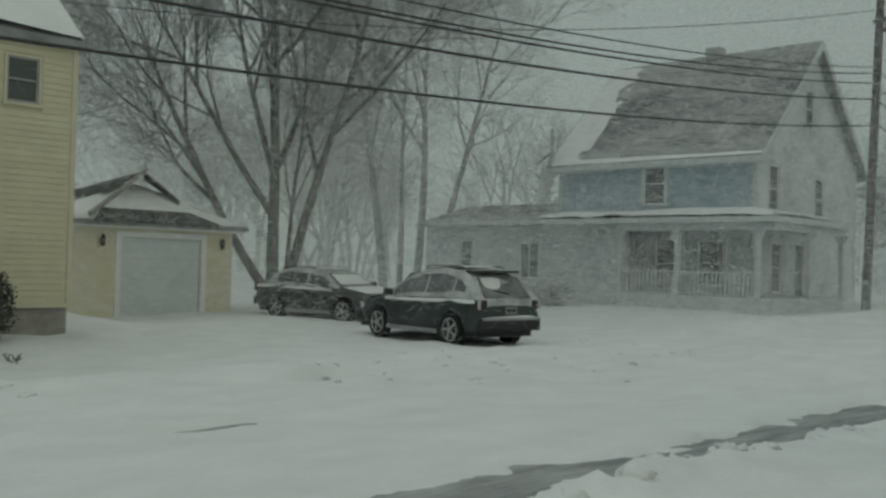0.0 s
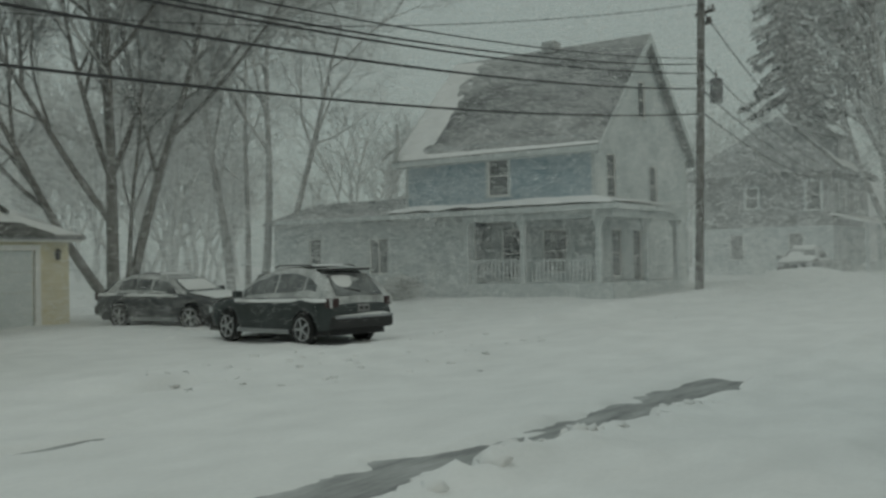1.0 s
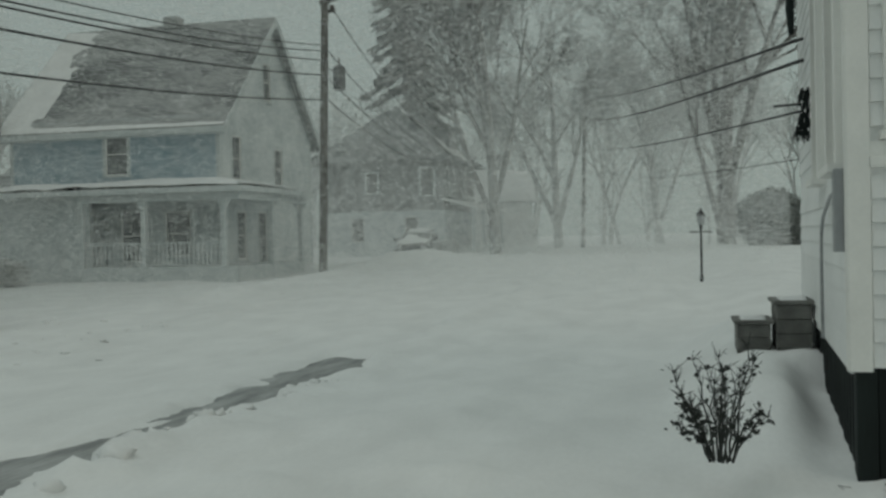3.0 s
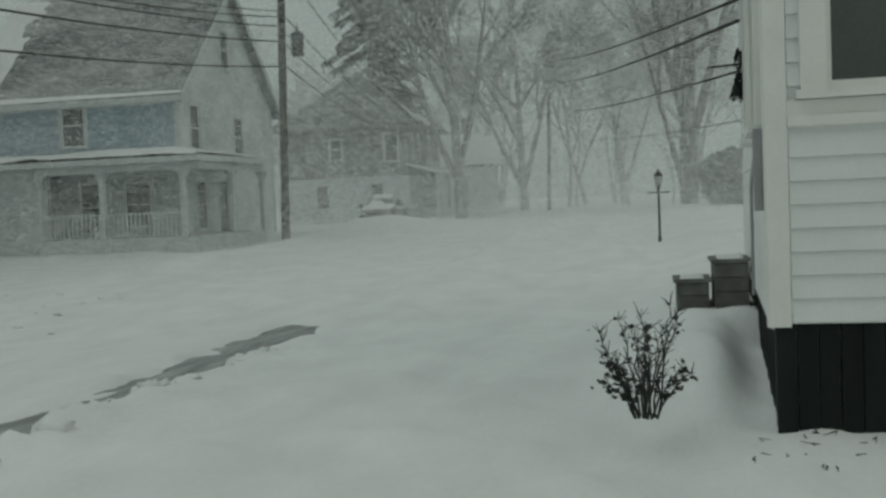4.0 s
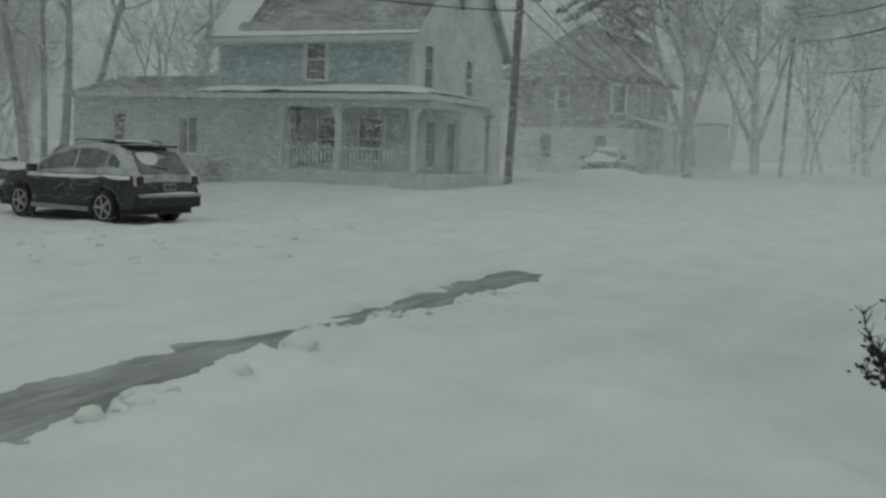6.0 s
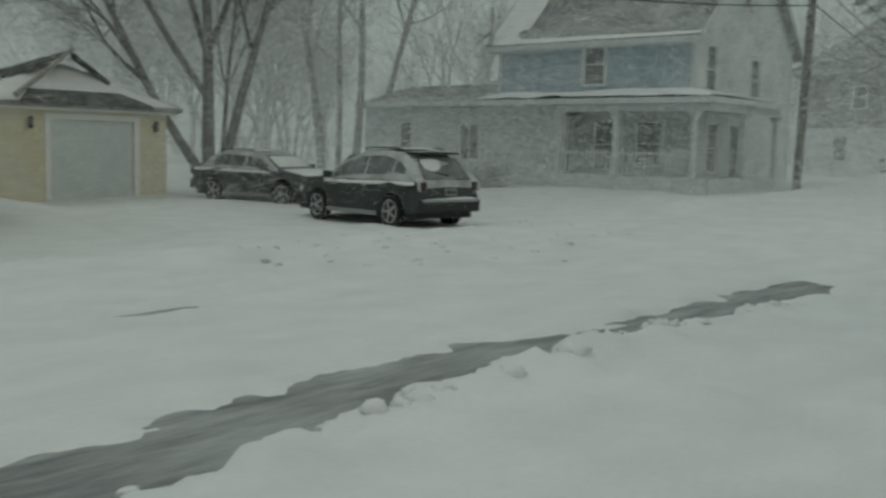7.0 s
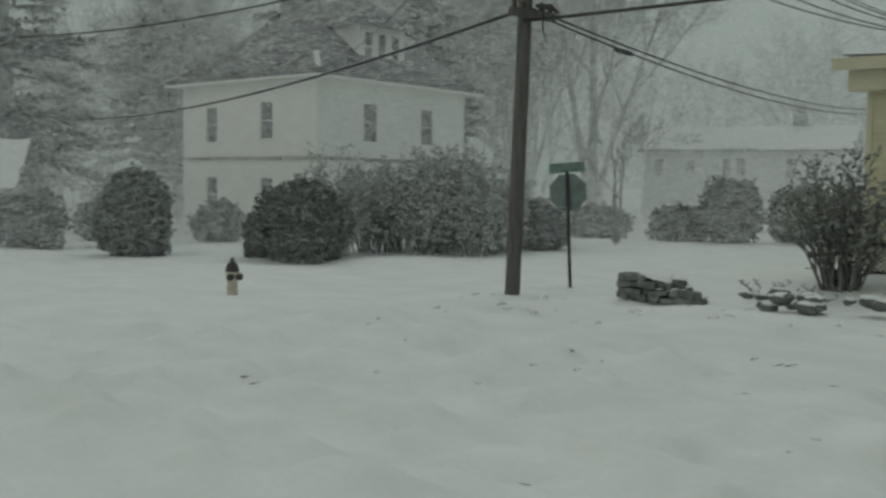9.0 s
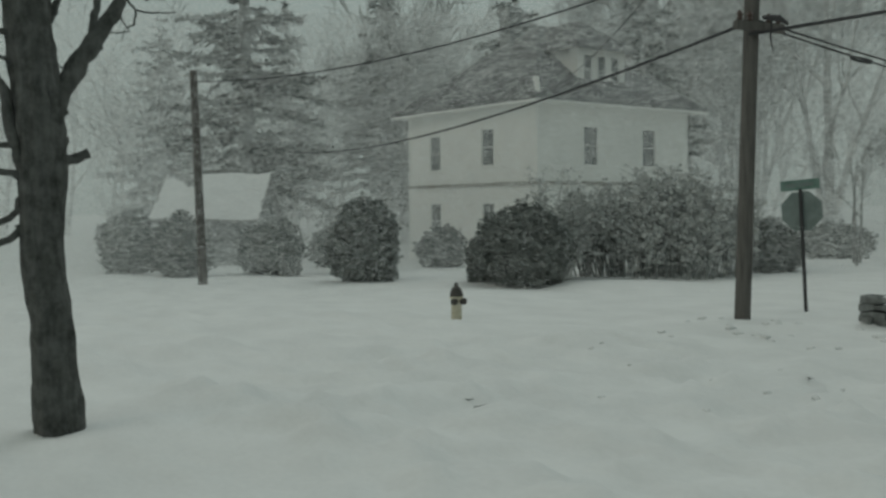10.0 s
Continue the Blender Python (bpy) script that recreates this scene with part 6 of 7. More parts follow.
# far woods that close the view
def far_woods():
    kinds = []
    for s in range(5):
        rng = random.Random(70 + s)
        tb = Tubes()
        for st in range(3 if s < 4 else 1):
            grow(tb, tb, rng, Vector((rng.uniform(-1, 1), rng.uniform(-1, 1), -0.5)), Vector((rng.uniform(-.15, .15), rng.uniform(-.15, .15), 1)), 13, 0.2, 1, 0.1, 36, (3, 5) if s < 4 else (3, 4), 0.04)
        kinds.append((np.array(tb.v), np.array(tb.f)))
    rng = random.Random(5)
    vs, fs, off = [], [], 0
    spots = []
    for k in range(66):
        az = radians(-98 + 175 * (k + rng.random()) / 66)
        r = rng.uniform(85, 130)
        spots.append((math.sin(-az) * r, math.cos(az) * r, rng.uniform(0.8, 1.35)))
    for k in range(10):
        spots.append((rng.uniform(34, 58), rng.uniform(46, 62), rng.uniform(0.7, 1.0)))
    for k in range(16):
        spots.append((rng.uniform(-75, -40), rng.uniform(34, 62), rng.uniform(0.8, 1.2)))
    # saplings and brush along their foot
    for k in range(70):
        az = radians(-97 + 172 * (k + rng.random()) / 70)
        r = rng.uniform(72, 100)
        spots.append((math.sin(-az) * r, math.cos(az) * r, rng.uniform(0.25, 0.5)))
    for x, y, s in spots:
        az = math.degrees(math.atan2(-x, y))
        if -24 < az < 13:
            continue
        if abs(y - 8) < 9 and 20 < x < 85:
            y = y + (12 if y > 8 else -12)
        v, f = kinds[rng.randrange(4) if s > 0.5 else 4]
        a = rng.uniform(0, 6.283)
        c, q = math.cos(a) * s, math.sin(a) * s
        w = np.stack([v[:, 0] * c - v[:, 1] * q + x, v[:, 0] * q + v[:, 1] * c + y, v[:, 2] * s + lie(x, y)], 1)
        vs.append(w)
        fs.append(f + off)
        off += len(v)
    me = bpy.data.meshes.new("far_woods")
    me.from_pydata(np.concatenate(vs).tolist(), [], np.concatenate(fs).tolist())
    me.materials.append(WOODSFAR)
    tagged(new("far_woods", me), "distant bare woods with haze mixed into their grey colour", "woods", kind="stuff")


far_woods()

# ---- shrubs ----
HEDGE = mat("dark_yew_leaves", (0.058, 0.072, 0.060), 0.9, 0.4, 5, 0.2, spec=0.1, rime=0.015, rime_scale=6)
HEDGETOP = mat("snow_tipped_leaves", (0.06, 0.068, 0.058), 0.9, 0.4, 5, 0.2, spec=0.1, rime=0.12, rime_scale=6)
BROWNLEAF = mat("dry_brown_leaves", (0.15, 0.135, 0.10), 0.9, 0.3, 5, 0.2, spec=0.1, rime=0.08, rime_scale=6)
BALL = mat("grey_green_shrub", (0.085, 0.088, 0.074), 0.9, 0.3, 6, 0.2, spec=0.1, rime=0.03, rime_scale=7)
OLIVE = mat("olive_leaves", (0.13, 0.145, 0.11), 0.8, 0.35, 5, 0.2, spec=0.2, rime=0.2, rime_scale=8)
# Distant shrubs: base colours lightened in place of haze.
FARSHRUB = mat("hazed_shrub", (0.18, 0.195, 0.185), 0.9, 0.25, 3, 0.2, spec=0.1, rime=0.02, rime_scale=2)
MIDSHRUB = mat("hazed_yew", (0.25, 0.265, 0.255), 0.9, 0.2, 3, 0.2, spec=0.1, rime=0.03, rime_scale=2)
FARSHRUB2 = mat("hazed_snowy_shrub", (0.34, 0.35, 0.335), 0.9, 0.2, 3, 0.2, spec=0.1, rime=0.34, rime_scale=2)


def leaf_mesh(name, pts, size, rng, material, flat=0.5):
    vs, fs = [], []
    for p in pts:
        s = size * rng.uniform(0.6, 1.3)
        a = Vector((rng.gauss(0, 1), rng.gauss(0, 1), rng.gauss(0, flat))).normalized() * s
        b = a.orthogonal().normalized() @ Matrix.Rotation(rng.uniform(0, 6.283), 3, a.normalized()) * s * 0.45
        p = Vector(p)
        k = len(vs)
        vs.extend([tuple(p - a * 0.2), tuple(p + a * 0.4 + b), tuple(p + a), tuple(p + a * 0.4 - b)])
        fs.append((k, k + 1, k + 2, k + 3))
    me = bpy.data.meshes.new(name)
    me.from_pydata(vs, [], fs)
    me.materials.append(material)
    return new(name, me)


def clipped_shrub(name, at, w, d, h, label, material, seed, ball=False, leaves=6000, size=0.06, top=None, rough_edge=0.12):
    """A dense shrub: leaves over an uneven rounded form, twigs inside, paler snow-caught leaves on top."""
    rng = random.Random(seed)
    t = thing(name, at, label, "shrub")
    power = 2.0 if ball else 5.0

    def surf(u, v):
        cx, sx, cz, sz = math.cos(u), math.sin(u), math.cos(v), math.sin(v)
        e = 2 / power
        f = lambda c: math.copysign(abs(c) ** e, c)
        p = Vector((f(cz) * f(cx), f(cz) * f(sx), f(sz)))
        n = noise.noise(p * 1.6 + Vector((seed, 0, 0))) * rough_edge + noise.noise(p * 4 + Vector((0, seed, 0))) * rough_edge * 0.6
        return p * (1 + n)

    def at_(p):
        return (p.x * w / 2, p.y * d / 2, h / 2 + p.z * h / 2)
    bm = bmesh.new()
    rows = [[bm.verts.new(at_(surf(2 * math.pi * i / 20, -1.5 + 3.0 * j / 10) * 0.86)) for i in range(20)] for j in range(11)]
    for a, b in zip(rows, rows[1:]):
        for i in range(20):
            bm.faces.new([a[i], a[(i + 1) % 20], b[(i + 1) % 20], b[i]])
    bm.faces.new(rows[0][::-1])
    bm.faces.new(rows[-1])
    part("twig_mass", bm, material, t)
    pts, tops = [], []
    for k in range(leaves):
        u, z = rng.uniform(0, 2 * math.pi), rng.uniform(-0.95, 1)
        p = surf(u, math.asin(z)) * rng.uniform(0.84, 1.05)
        (tops if p.z > 0.55 and rng.random() < 0.6 else pts).append(at_(p))
    leaf_mesh("leaves", pts, size, rng, material).parent = t
    leaf_mesh("top_leaves", tops, size, rng, top or material).parent = t
    return t


def twiggy(name, at, w, h, label, twig, leaf, seed, stems=40, leaves=3, size=0.06, foot=0.25):
    """An open shrub of many stems from one base with scattered leaves."""
    rng = random.Random(seed)
    t = thing(name, at, label, "shrub")
    tb, pts = Tubes(), []
    for k in range(stems):
        a = rng.uniform(0, 6.283)
        r = w / 2 * math.sqrt(rng.random())
        hh = h * rng.uniform(0.55, 1.05) * (1 - 0.35 * (2 * r / w) ** 2)
        b = Vector((math.cos(a) * r * foot, math.sin(a) * r * foot, -0.05))
        e = Vector((math.cos(a) * r, math.sin(a) * r, hh))
        n = 7
        line_ = [b.lerp(e, i / n) + Vector((rng.gauss(0, 0.03), rng.gauss(0, 0.03), 0.12 * hh * math.sin(math.pi * i / n))) for i in range(n + 1)]
        tb.add(line_, [0.012 * h / 1.6 * (1.1 - i / n) + 0.003 for i in range(n + 1)], 4)
        for i in range(2, n + 1):
            for s in range(2):
                q = line_[i] + Vector((rng.gauss(0, 1), rng.gauss(0, 1), rng.uniform(0.2, 1.2))).normalized() * h * rng.uniform(0.08, 0.2)
                tb.add([line_[i], line_[i].lerp(q, 0.5) + Vector((0, 0, 0.01)), q], [0.006, 0.005, 0.003], 3)
                for m in range(leaves):
                    pts.append(line_[i].lerp(q, rng.random()))
    me = tb.mesh("stem_growth")
    me.materials.append(twig)
    tagged(new("stem_growth", me), kind="stuff").parent = t
    if pts:
        leaf_mesh("leaves", pts, size, rng, leaf).parent = t
    return t


clipped_shrub("clipped_hedge", (-1.25, 17.3, 0.12), 2.5, 0.9, 1.28, "dark clipped evergreen hedge against the yellow house", HEDGE, 1, top=HEDGETOP)
clipped_shrub("clipped_hedge", (3.45, 16.55, 0.1), 2.6, 1.0, 1.38, "dark clipped evergreen hedge under the bay window", HEDGE, 2, top=HEDGETOP)
clipped_shrub("round_shrub", (5.75, 16.75, 0.12), 2.5, 1.5, 1.62, "rounded bare-twigged shrub at the house corner", BALL, 3, ball=True, leaves=9000, size=0.05)
twiggy("brown_shrub", (0.95, 17.1, 0.2), 2.3, 1.5, "loose shrub with dry brown leaves", BARK, BROWNLEAF, 4, stems=60, leaves=7, size=0.075)
twiggy("corner_shrub", (-5.0, 16.0, 0.15), 2.0, 2.25, "tall open olive-leaved shrub caught with snow", BARK, OLIVE, 5, stems=62, leaves=4, size=0.065)
clipped_shrub("cone_shrub", (-23.4, 15.3, -0.6), 1.9, 1.9, 2.6, "upright evergreen shrub with haze in its grey colour", MIDSHRUB, 6, ball=True, leaves=5000, size=0.12, rough_edge=0.2)
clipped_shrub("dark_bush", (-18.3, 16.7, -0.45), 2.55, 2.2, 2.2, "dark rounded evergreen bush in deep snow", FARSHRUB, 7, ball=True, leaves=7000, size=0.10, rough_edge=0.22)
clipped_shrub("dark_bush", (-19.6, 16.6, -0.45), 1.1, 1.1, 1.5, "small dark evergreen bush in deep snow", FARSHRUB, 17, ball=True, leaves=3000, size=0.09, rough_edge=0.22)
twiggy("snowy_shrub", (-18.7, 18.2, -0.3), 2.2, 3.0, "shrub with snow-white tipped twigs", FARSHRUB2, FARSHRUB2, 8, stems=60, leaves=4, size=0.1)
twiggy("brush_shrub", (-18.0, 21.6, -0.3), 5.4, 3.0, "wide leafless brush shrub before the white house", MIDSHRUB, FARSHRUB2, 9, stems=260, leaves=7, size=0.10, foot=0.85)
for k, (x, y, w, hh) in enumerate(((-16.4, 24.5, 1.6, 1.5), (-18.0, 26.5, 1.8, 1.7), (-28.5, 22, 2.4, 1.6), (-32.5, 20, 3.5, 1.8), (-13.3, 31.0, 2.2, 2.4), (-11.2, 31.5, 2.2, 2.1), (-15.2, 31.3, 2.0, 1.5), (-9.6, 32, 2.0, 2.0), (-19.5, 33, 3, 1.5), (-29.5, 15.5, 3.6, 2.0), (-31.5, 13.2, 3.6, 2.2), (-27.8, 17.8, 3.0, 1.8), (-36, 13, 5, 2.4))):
    clipped_shrub("hazed_hedge", (x, y, lie(x, y) - 0.15), w, 1.4, hh, "hedge in the far yard, its colour paled for haze", MIDSHRUB, 80 + k, ball=True, leaves=2600, size=0.11, rough_edge=0.35)
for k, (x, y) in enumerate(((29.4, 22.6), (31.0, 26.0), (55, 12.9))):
    clipped_shrub("hazed_hedge", (x, y, lie(x, y)), 1.8, 1.0, 0.9, "low shrub beside the porch, its colour paled for haze", FARSHRUB2, 100 + k, ball=True, leaves=1500, size=0.1, rough_edge=0.3)
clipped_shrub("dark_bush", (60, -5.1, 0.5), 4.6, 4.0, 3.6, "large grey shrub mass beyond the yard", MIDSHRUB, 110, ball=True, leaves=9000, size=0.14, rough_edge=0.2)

# dead stalks and undergrowth left standing in the snow before the yellow house
for k, (x, y, w, hh) in enumerate(((-0.2, 15.0, 0.35, 0.22), (0.05, 15.1, 0.2, 0.15), (0.8, 15.0, 0.5, 0.35), (1.9, 15.2, 0.25, 0.2), (2.4, 15.0, 0.4, 0.25), (2.8, 15.3, 0.5, 0.2), (4.7, 15.0, 0.5, 0.15), (5.5, 15.1, 0.6, 0.25),
                                   (6.3, 15.0, 0.35, 0.2), (-2.5, 15.8, 0.2, 0.35), (-1.35, 15.3, 0.3, 0.2), (-1.0, 15.0, 0.3, 0.35), (-5.6, 14.6, 0.9, 0.5), (-4.9, 14.4, 0.7, 0.4), (-3.85, 14.9, 0.4, 0.6))):
    twiggy("dead_stalks", (x, y, snow_z(x, y) - 0.04), w, hh, "dead brown stalks standing in snow before the house", BARK, BROWNLEAF, 200 + k, stems=7, leaves=1, size=0.022)

# the leafy stems that stick out of the snow by the steps
LEATHER = mat("dark_leathery_leaves", (0.024, 0.028, 0.025), 0.7, 0.3, 8, 0.1)
def snow_bush():
    rng = random.Random(9)
    t = thing("small_bush", (6.5, -0.20, 0.33), "half-buried dark-leaved bush poking out of snow", "shrub")
    tb, pts = Tubes(), []
    stems = [(0.40, 0.62), (0.30, 0.40), (0.12, 0.66), (0.02, 0.78), (-0.04, 0.55), (-0.12, 0.66), (-0.20, 0.60), (0.22, 0.70), (-0.30, 0.30), (0.34, 0.20), (-0.36, 0.26), (0.0, 0.35), (-0.27, 0.72), (-0.22, 0.85)]
    stems += [(a * rng.uniform(0.7, 1.0) + rng.uniform(-.05, .05), z * rng.uniform(0.7, 1.02)) for a, z in stems[:4]]
    for k, (dy, z) in enumerate(stems):
        dy, z = dy * 0.78, z * 0.82
        e = Vector((rng.uniform(-0.2, 0.2), dy, z))
        b = Vector((rng.uniform(-.05, .05), dy * 0.25, -0.05))
        n = 6
        ln = [b.lerp(e, i / n) + Vector((rng.gauss(0, .008), rng.gauss(0, .012), 0.05 * math.sin(3.14 * i / n))) for i in range(n + 1)]
        tb.add(ln, [0.006 * (1.2 - i / n) + 0.0015 for i in range(n + 1)], 5)
        for i in range(2, n + 1):
            for s in range(4 if z > 0.38 else 2):
                q = ln[i] + Vector((rng.gauss(0, 1), rng.gauss(0, 0.8), rng.uniform(0.6, 1.6))).normalized() * rng.uniform(0.05, 0.12)
                tb.add([ln[i], q], [0.004, 0.002], 3)
            if z < 0.38 or i > 4:
                for s in range(7 if z < 0.38 else 2):
                    pts.append(ln[i] + Vector((rng.gauss(0, .02), rng.gauss(0, .03), rng.gauss(0, .02))))
    me = tb.mesh("stem_growth")
    me.materials.append(LEATHER)
    tagged(new("stem_growth", me), kind="stuff").parent = t
    leaf_mesh("leaves", pts, 0.04, rng, LEATHER).parent = t


snow_bush()

# ---- street furniture and yard things ----
YELLOWP = mat("hydrant_yellow", (0.42, 0.36, 0.20), 0.6, 0.15, 8, 0.2, rime=0.3, rime_scale=9)
HYDTOP = mat("hydrant_dark_bonnet", (0.05, 0.045, 0.04), 0.6, 0.2, 8, 0.2)
SIGNBACK = mat("dull_aluminium", (0.13, 0.17, 0.16), 0.6, 0.1, 6, 0.1, rime=0.05)
GREENSIGN = mat("green_sign_face", (0.02, 0.11, 0.075), 0.5, 0.1, 6, 0.0, rime=0.12)


def hydrant():
    t = thing("fire_hydrant", (-12.5, 9.93, -0.1), "pale yellow fire hydrant with dark bonnet in snow", "hydrant")
    bm = bmesh.new()
    lathe(bm, [(0.12, -0.1), (0.12, 0.02), (0.085, 0.04), (0.085, 0.36), (0.11, 0.38), (0.11, 0.42)], 14)
    part("barrel", bm, YELLOWP, t, smooth=False)
    bm = bmesh.new()
    lathe(bm, [(0.11, 0.42), (0.105, 0.47), (0.075, 0.55), (0.03, 0.59), (0.03, 0.64)], 14)
    part("bonnet", bm, HYDTOP, t)
    for a in (0, 90, 180):
        bm = bmesh.new()
        lathe(bm, [(0.055, 0.07), (0.055, 0.15), (0.03, 0.17)], 10, pose(0, 0, 0.34, 0, 0, a + 35) @ pose(0, 0, 0, 90, 0, 0))
        part("outlet_cap", bm, HYDTOP, t)


hydrant()


def street_sign():
    base, top = Vector((-8.93, 14.3, 0)), Vector((-9.1, 14.36, 2.0))
    t = thing("street_sign", base, "leaning street-name sign with stop sign seen from behind", "sign")
    d = top - base
    bm = bmesh.new()
    tube(bm, [(0, 0, -0.3), d], [0.03, 0.03], 8)
    part("post", bm, CABLE, t)
    m = Matrix.Translation(d * 0.82) @ pose(0, 0, 0, 0, -5, 24)
    bm = bmesh.new()
    prism(bm, [(0.34 * math.cos(radians(22.5 + 45 * k)), 0.34 * math.sin(radians(22.5 + 45 * k))) for k in range(8)], 0.035, 0.04, "y", m)
    part("stop_panel", bm, SIGNBACK, t, "bare grey back of an octagonal stop sign")
    bm = bmesh.new()
    box(bm, -0.30, 0.30, -0.012, 0.012, -0.02, 0.15, m=Matrix.Translation(d) @ pose(0, 0, 0, 0, -5, 32), bevel=0.008)
    bl = part("name_blade", bm, GREENSIGN, t, "green street-name blade")
    bm = bmesh.new()
    for a, b in ((-0.22, -0.06), (-0.02, 0.2)):
        box(bm, a, b, -0.016, -0.012, 0.035, 0.095, m=Matrix.Translation(d) @ pose(0, 0, 0, 0, -5, 32))
    part("lettering_bar", bm, SIGNBACK, bl)


street_sign()

ROCK = mat("dark_field_stone", (0.05, 0.058, 0.054), 0.9, 0.35, 6, 0.6, 30, spec=0.2, rime=0.16, rime_scale=5, rand=0.3)


def rock_mesh(seed):
    bm = bmesh.new()
    bmesh.ops.create_icosphere(bm, subdivisions=2, radius=1)
    for v in bm.verts:
        v.co *= 1 + 0.35 * noise.noise(v.co * 1.3 + Vector((seed * 7.1, 0, 0)))
        v.co.z *= 0.6
    me = bpy.data.meshes.new("stone")
    bm.to_mesh(me)
    bm.free()
    me.materials.append(ROCK)
    return me


ROCKS = [rock_mesh(s) for s in range(5)]


def stones(name, at, label, spots):
    t = thing(name, at, label, "stones")
    for k, (x, y, z, s) in enumerate(spots):
        o = new("stone", ROCKS[k % 5])
        o.parent = t
        o.matrix_basis = pose(x, y, z, 10 * math.sin(k * 3), 12 * math.cos(k * 2), 70 * k) @ Matrix.Diagonal((s, s * 0.8, s * 0.8, 1))
        bm = bmesh.new()
        lathe(bm, [(s * 0.85, 0.0), (s * 0.8, s * 0.10), (s * 0.45, s * 0.22), (0.01, s * 0.26)], 10, pose(x + 0.03 * s, y + 0.12 * s, z + 0.30 * s) @ pose(0, 0, 0, 4 * math.sin(k), 5, 0))
        part("snow_cap", bm, SNOW, t, smooth=True)


rng = random.Random(77)
BEDWALL = mat("dark_timber_edging", (0.06, 0.065, 0.06), 0.9, 0.3, 5, 0.4, rime=0.22)
bw = thing("stone_bed_wall", (-6.5, 12.55, 0.10), "low dark stone bed wall topped with snow", "garden wall")
for k in range(5):
    x = -0.5
    end = 0.66 - 0.10 * k if k < 3 else (0.25 if k == 3 else -0.2)
    while x < end:
        w = rng.uniform(0.12, 0.30)
        hh = rng.uniform(0.075, 0.10)
        bm = bmesh.new()
        box(bm, -w / 2, w / 2, -0.13, 0.13, 0, hh, bevel=0.018, m=pose(x + w / 2, rng.uniform(-.03, .03), -0.04 + k * 0.092, rng.uniform(-4, 4), rng.uniform(-6, 6), rng.uniform(-8, 8)))
        for v in bm.verts:
            v.co += Vector([0.022 * noise.noise(v.co * 9 + Vector((q * 5, k, x))) for q in range(3)])
        part("stone", bm, ROCK, bw)
        x += w + 0.004
bm = bmesh.new()
snow_patch(bm, [(-0.2, -0.10, 0.42), (0.3, -0.10, 0.34), (0.3, 0.16, 0.36), (-0.2, 0.16, 0.44)], 14, 6, 0.06, 3.1, cover=0.2)
snow_patch(bm, [(0.28, -0.12, 0.24), (0.62, -0.12, 0.16), (0.62, 0.16, 0.18), (0.28, 0.16, 0.26)], 14, 6, 0.06, 6.1, cover=0.2)
part("snow_cap", bm, SNOW, bw, smooth=True)
rng = random.Random(77)
stones("rock_heap", (-5.9, 12.75, 0.0), "dark rocks capped with snow beside the bed wall", [(-0.35 + 0.2 * k + rng.uniform(-.1, .1), rng.uniform(-.15, .15), 0.45 - 0.13 * k + rng.uniform(-.05, .05), rng.uniform(.11, .18)) for k in range(5)])
stones("rock_border", (-4.4, 13.0, 0.08), "border of dark rocks capped with snow", [(rng.uniform(-0.8, 0.85), rng.uniform(-0.35, 0.4), rng.uniform(0.08, 0.26), rng.uniform(.09, .17)) for k in range(22)])


def yard_lamp():
    t = thing("lamp_post", (28.0, -0.5, 0.3), "slim black yard lamp post with lantern", "lamp post")
    bm = bmesh.new()
    lathe(bm, [(0.06, -0.2), (0.05, 0.2), (0.035, 0.3), (0.032, 1.55), (0.05, 1.58), (0.05, 1.64)], 10)
    part("post", bm, CABLE, t)
    bm = bmesh.new()
    tube(bm, [(0, -0.3, 1.45), (0, 0.3, 1.45)], [0.018, 0.018], 6)
    part("ladder_bar", bm, CABLE, t)
    bm = bmesh.new()
    lathe(bm, [(0.07, 1.64), (0.11, 1.9), (0.10, 1.91)], 6)
    part("glass", bm, CLEARLAMP, t)
    bm = bmesh.new()
    lathe(bm, [(0.15, 1.9), (0.13, 1.94), (0.05, 2.02), (0.02, 2.1)], 6)
    part("cap", bm, CABLE, t)
    for k in range(6):
        a = radians(60 * k)
        bm = bmesh.new()
        tube(bm, [(0.075 * math.cos(a), 0.075 * math.sin(a), 1.64), (0.115 * math.cos(a), 0.115 * math.sin(a), 1.9)], [0.01, 0.01], 4)
        part("lantern_bar", bm, CABLE, t)


yard_lamp()


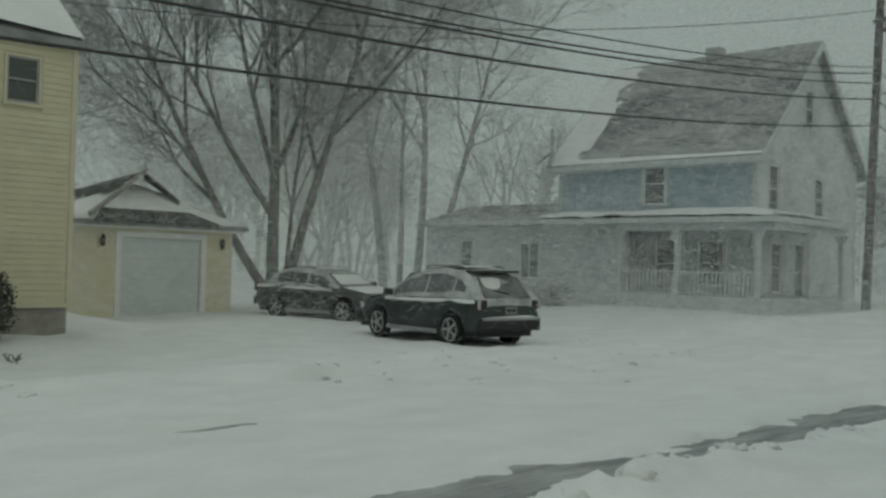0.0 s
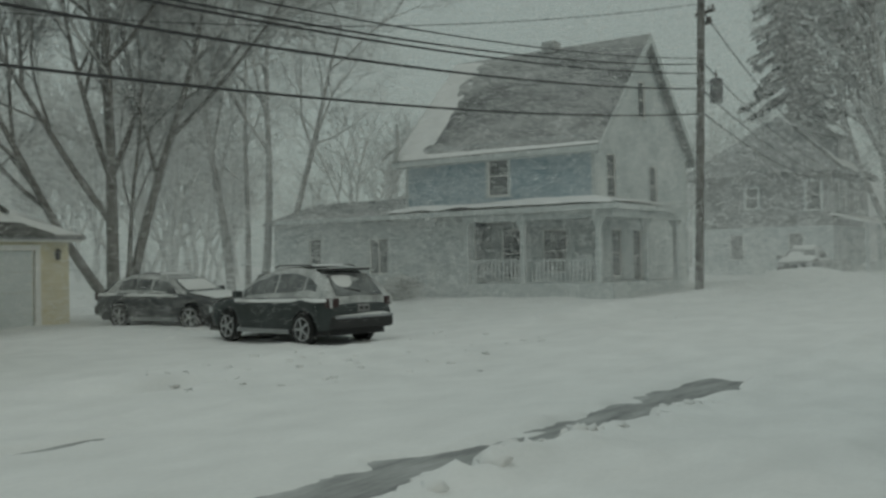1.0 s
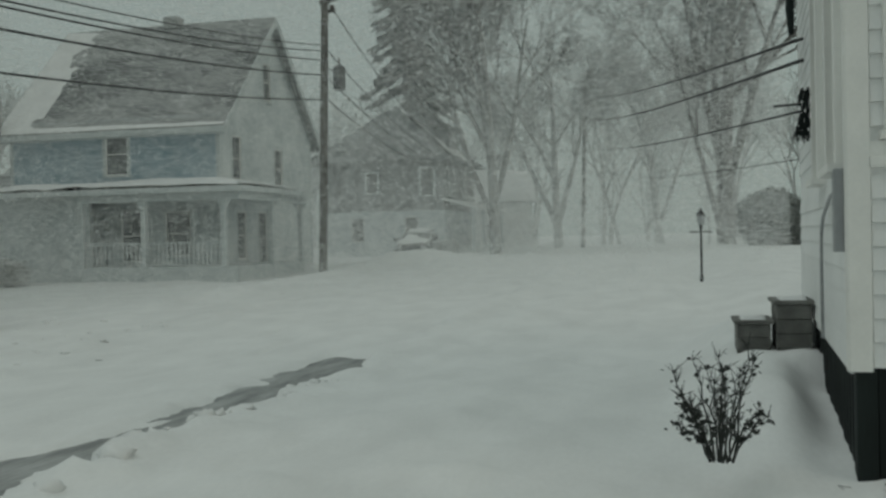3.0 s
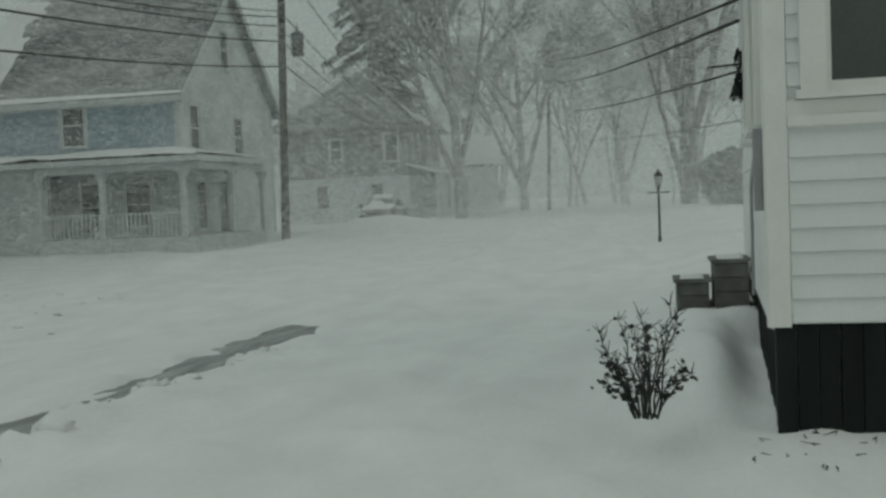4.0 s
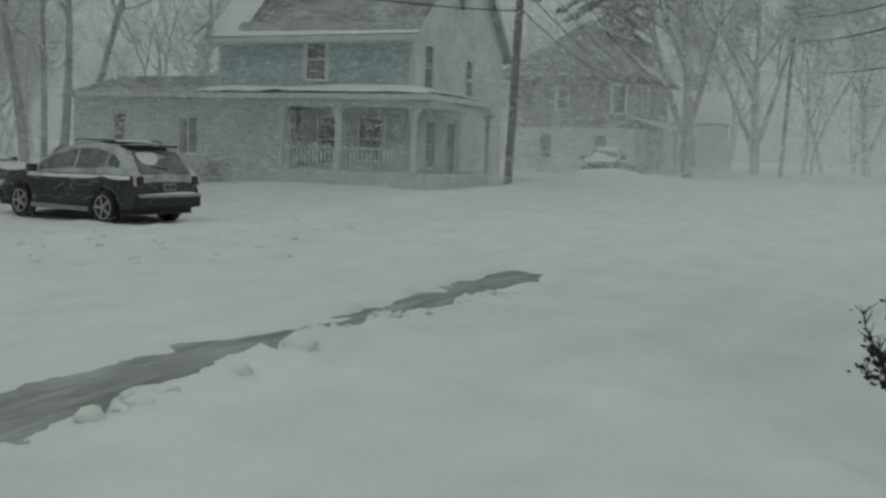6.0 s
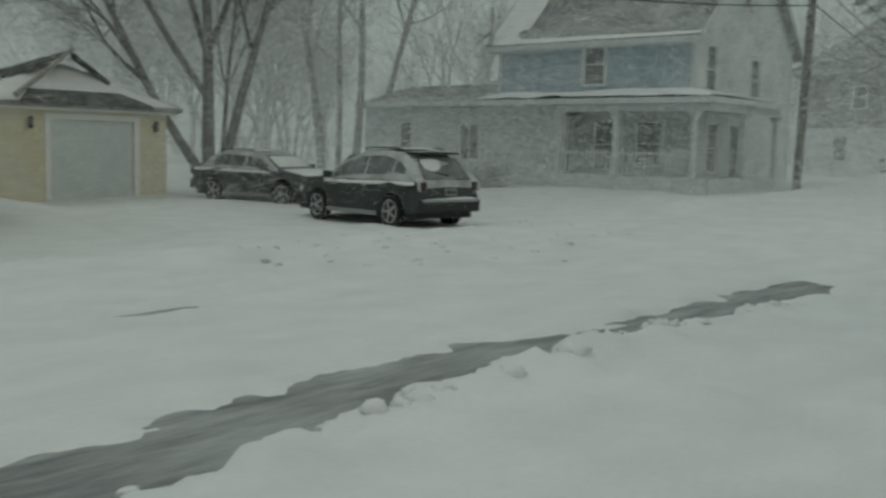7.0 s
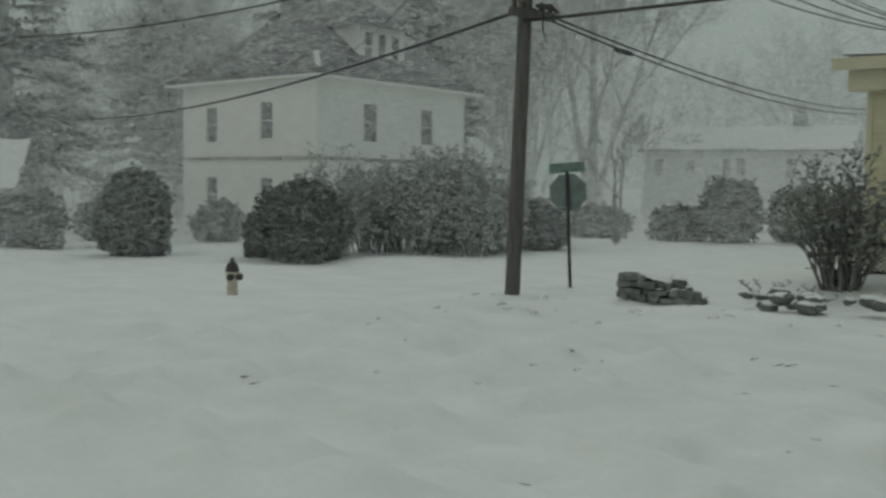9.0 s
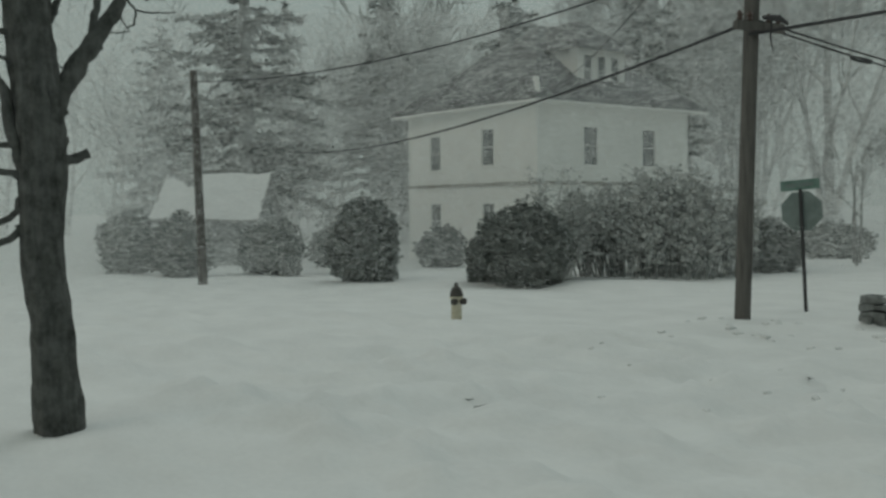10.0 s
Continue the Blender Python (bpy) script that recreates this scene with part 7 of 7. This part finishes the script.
# shovelled clods along the gutter and over the drive
def clods():
    rng = random.Random(21)
    base = []
    for s in range(4):
        bm = bmesh.new()
        bmesh.ops.create_icosphere(bm, subdivisions=2, radius=1)
        for v in bm.verts:
            v.co *= 1 + 1.0 * noise.noise(v.co * 2.3 + Vector((s * 5.3, 2, 0)))
        base.append(([v.co.copy() for v in bm.verts], [[v.index for v in f.verts] for f in bm.faces]))
        bm.free()
    vs, fs = [], []

    def put(x, y, s):
        v, f = base[rng.randrange(4)]
        k, z = len(vs), snow_z(x, y)
        a = rng.uniform(0, 6.283)
        for c in v:
            vs.append((x + s * (c.x * math.cos(a) - c.y * math.sin(a)), y + s * (c.x * math.sin(a) + c.y * math.cos(a)), z + s * (c.z * 0.7 - 0.22)))
        fs.extend([[k + i for i in q] for q in f])
    for k in range(46):
        x = rng.uniform(0.8, 11.5)
        put(x, 4.28 + 0.16 * noise.noise(Vector((x * 0.8, 0, 7))) + rng.uniform(-0.22, 0.14), rng.choice((0.04, 0.06, 0.07, 0.11)) * rng.uniform(0.7, 1.2))
    for k in range(60):
        put(rng.uniform(9, 18), rng.uniform(9.5, 13.2), rng.uniform(0.03, 0.09))
    for k in range(60):
        put(rng.uniform(-9, 6), rng.uniform(11.2, 12.2), rng.uniform(0.03, 0.08))
    for k in range(14):
        put(-7.6 + rng.gauss(0, 0.9), 11.0 + rng.gauss(0, 0.5), rng.uniform(0.03, 0.08))
    for k in range(16):
        x = rng.uniform(-9, -1.5)
        put(x, 6.6 - 0.16 * x + rng.gauss(0, 0.5), rng.uniform(0.02, 0.05))
    for k in range(8):
        put(rng.uniform(-8, -2), rng.uniform(4.0, 9.5), rng.uniform(0.02, 0.04))
    me = bpy.data.meshes.new("snow_clods")
    me.from_pydata(vs, [], fs)
    me.materials.append(SNOW)
    for p in me.polygons:
        p.use_smooth = True
    tagged(new("snow_clods", me), "broken clods of ploughed snow", "snow", kind="stuff")


clods()

# dark debris poking out of the drifts
def debris():
    rng = random.Random(33)
    for x, y in ((9.6, 11.6), (10.4, 11.2), (9.0, 10.6), (-5.0, 8.2), (-6.4, 5.2), (-3.6, 9.4), (0.4, 15.7), (1.9, 15.0), (3.2, 14.9), (6.45, -1.1), (6.5, -1.35), (6.4, -1.55), (6.3, -0.95), (6.1, -1.3), (6.55, -1.25)):
        for k in range(3):
            bm = bmesh.new()
            tube(bm, [(0, 0, -0.012), (rng.uniform(-.05, .05), rng.uniform(-.05, .05), rng.uniform(0.0, 0.02)), (rng.uniform(-.1, .1), rng.uniform(-.1, .1), rng.uniform(0.0, 0.03))], [0.006, 0.005, 0.002], 5)
            o = solid("broken_twig", bm, BARKDARK)
            u, w = x + rng.uniform(-.2, .2), y + rng.uniform(-.15, .15)
            o.matrix_world = pose(u, w, snow_z(u, w))
            tagged(o, "broken dark twig lying in the snow", "twig", "twigs in the snow")


debris()


# ---- the storm: blowing snow that stands in for haze ----
FLAKE = bpy.data.materials.new("airborne_snow")
FLAKE.use_nodes = True
fn = FLAKE.node_tree
f_dif, f_tra, f_mix = fn.nodes.new("ShaderNodeBsdfDiffuse"), fn.nodes.new("ShaderNodeBsdfTranslucent"), fn.nodes.new("ShaderNodeMixShader")
for nd in (f_dif, f_tra):
    nd.inputs["Color"].default_value = (0.90, 0.91, 0.905, 1)
f_mix.inputs[0].default_value = 0.5
fn.links.new(f_dif.outputs[0], f_mix.inputs[1])
fn.links.new(f_tra.outputs[0], f_mix.inputs[2])
fn.links.new(f_mix.outputs[0], fn.nodes["Material Output"].inputs[0])


def airborne_snow(count, near, far, view_scale):
    """Slivers of wind-driven snow standing in for haze. Length grows with distance from the camera to keep one apparent
    size; they fill only its sweep of view, none behind the houses.
    """
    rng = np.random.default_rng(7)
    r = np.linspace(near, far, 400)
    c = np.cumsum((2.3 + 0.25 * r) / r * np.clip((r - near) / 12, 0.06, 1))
    dist = np.interp(rng.random(count * 3) * c[-1], c, r)
    a = rng.uniform(-0.10, np.pi + 0.2, count * 3)
    x, y = dist * np.cos(a), dist * np.sin(a)
    h = rng.random(count * 3)
    # height limit follows the upper edge of the camera's view
    top = 2.3 + np.where(x > 0, 0.26, 0.20) * dist
    # gusts: streaky sheets of thicker and thinner air, thickest along the ground
    gust = np.sin(x * 0.23 + 1.3) * np.sin(y * 0.31 + 0.5 * np.sin(x * 0.4)) + 0.6 * np.sin(x * 0.61 + y * 0.37) * np.sin(h * 9 + x * 0.2)
    plume = 0.8 * np.exp(-((x - 27) / 4) ** 2 - ((y - 18) / 8) ** 2)
    keep = rng.random(count * 3) < np.clip(0.28 + 0.13 * gust + (0.60 * np.clip((dist - 20) / 8, 0, 1) + plume) * np.exp(-h * top / 2.8), 0.06, 1)
    # left out where houses hide them from the camera
    lift = h * top / dist
    keep &= ~((x > 33) & (y > 0.44 * x) & (y < 0.95 * x) & (lift < 0.17))
    keep &= ~((x < -29) & (y > -0.74 * x) & (y < -1.2 * x) & (dist > 42) & (lift < 0.13))
    keep &= ~((y > 18) & (x > -0.27 * y) & (x < 0.46 * y) & (h * top < 12))
    pick = np.nonzero(keep)[0][:count]
    x, y, h, top, dist = x[pick], y[pick], h[pick], top[pick], dist[pick]
    count = len(pick)
    z = h * top + 0.022 * np.maximum(0, np.minimum(x, 42) - 13) + 0.022 * np.minimum(0, np.maximum(x, -50) + 8)
    long = view_scale * dist * rng.uniform(0.5, 1.5, count)
    way = rng.normal(size=(count, 3)) * (1.0, 0.7, 0.4)
    way /= np.linalg.norm(way, axis=1, keepdims=True)
    across = np.cross(way, rng.normal(size=(count, 3)))
    across *= 0.0165 / np.linalg.norm(across, axis=1, keepdims=True)
    mid = np.stack((x, y, z), 1)
    v = np.stack((mid - (way * 0.5 + across * 0.5) * long[:, None], mid + (across * 0.5 - way * 0.5) * long[:, None], mid + way * 0.5 * long[:, None]), 1)
    me = bpy.data.meshes.new("airborne_snow")
    me.vertices.add(count * 3)
    me.vertices.foreach_set("co", v.astype(np.float32).ravel())
    me.loops.add(count * 3)
    me.loops.foreach_set("vertex_index", np.arange(count * 3, dtype=np.int32))
    me.polygons.add(count)
    me.polygons.foreach_set("loop_start", np.arange(0, count * 3, 3, dtype=np.int32))
    me.update(calc_edges=True)
    me.materials.append(FLAKE)
    tagged(new("airborne_snow", me), "white slivers of blowing snow, sized by distance from the camera", "snow", kind="stuff")


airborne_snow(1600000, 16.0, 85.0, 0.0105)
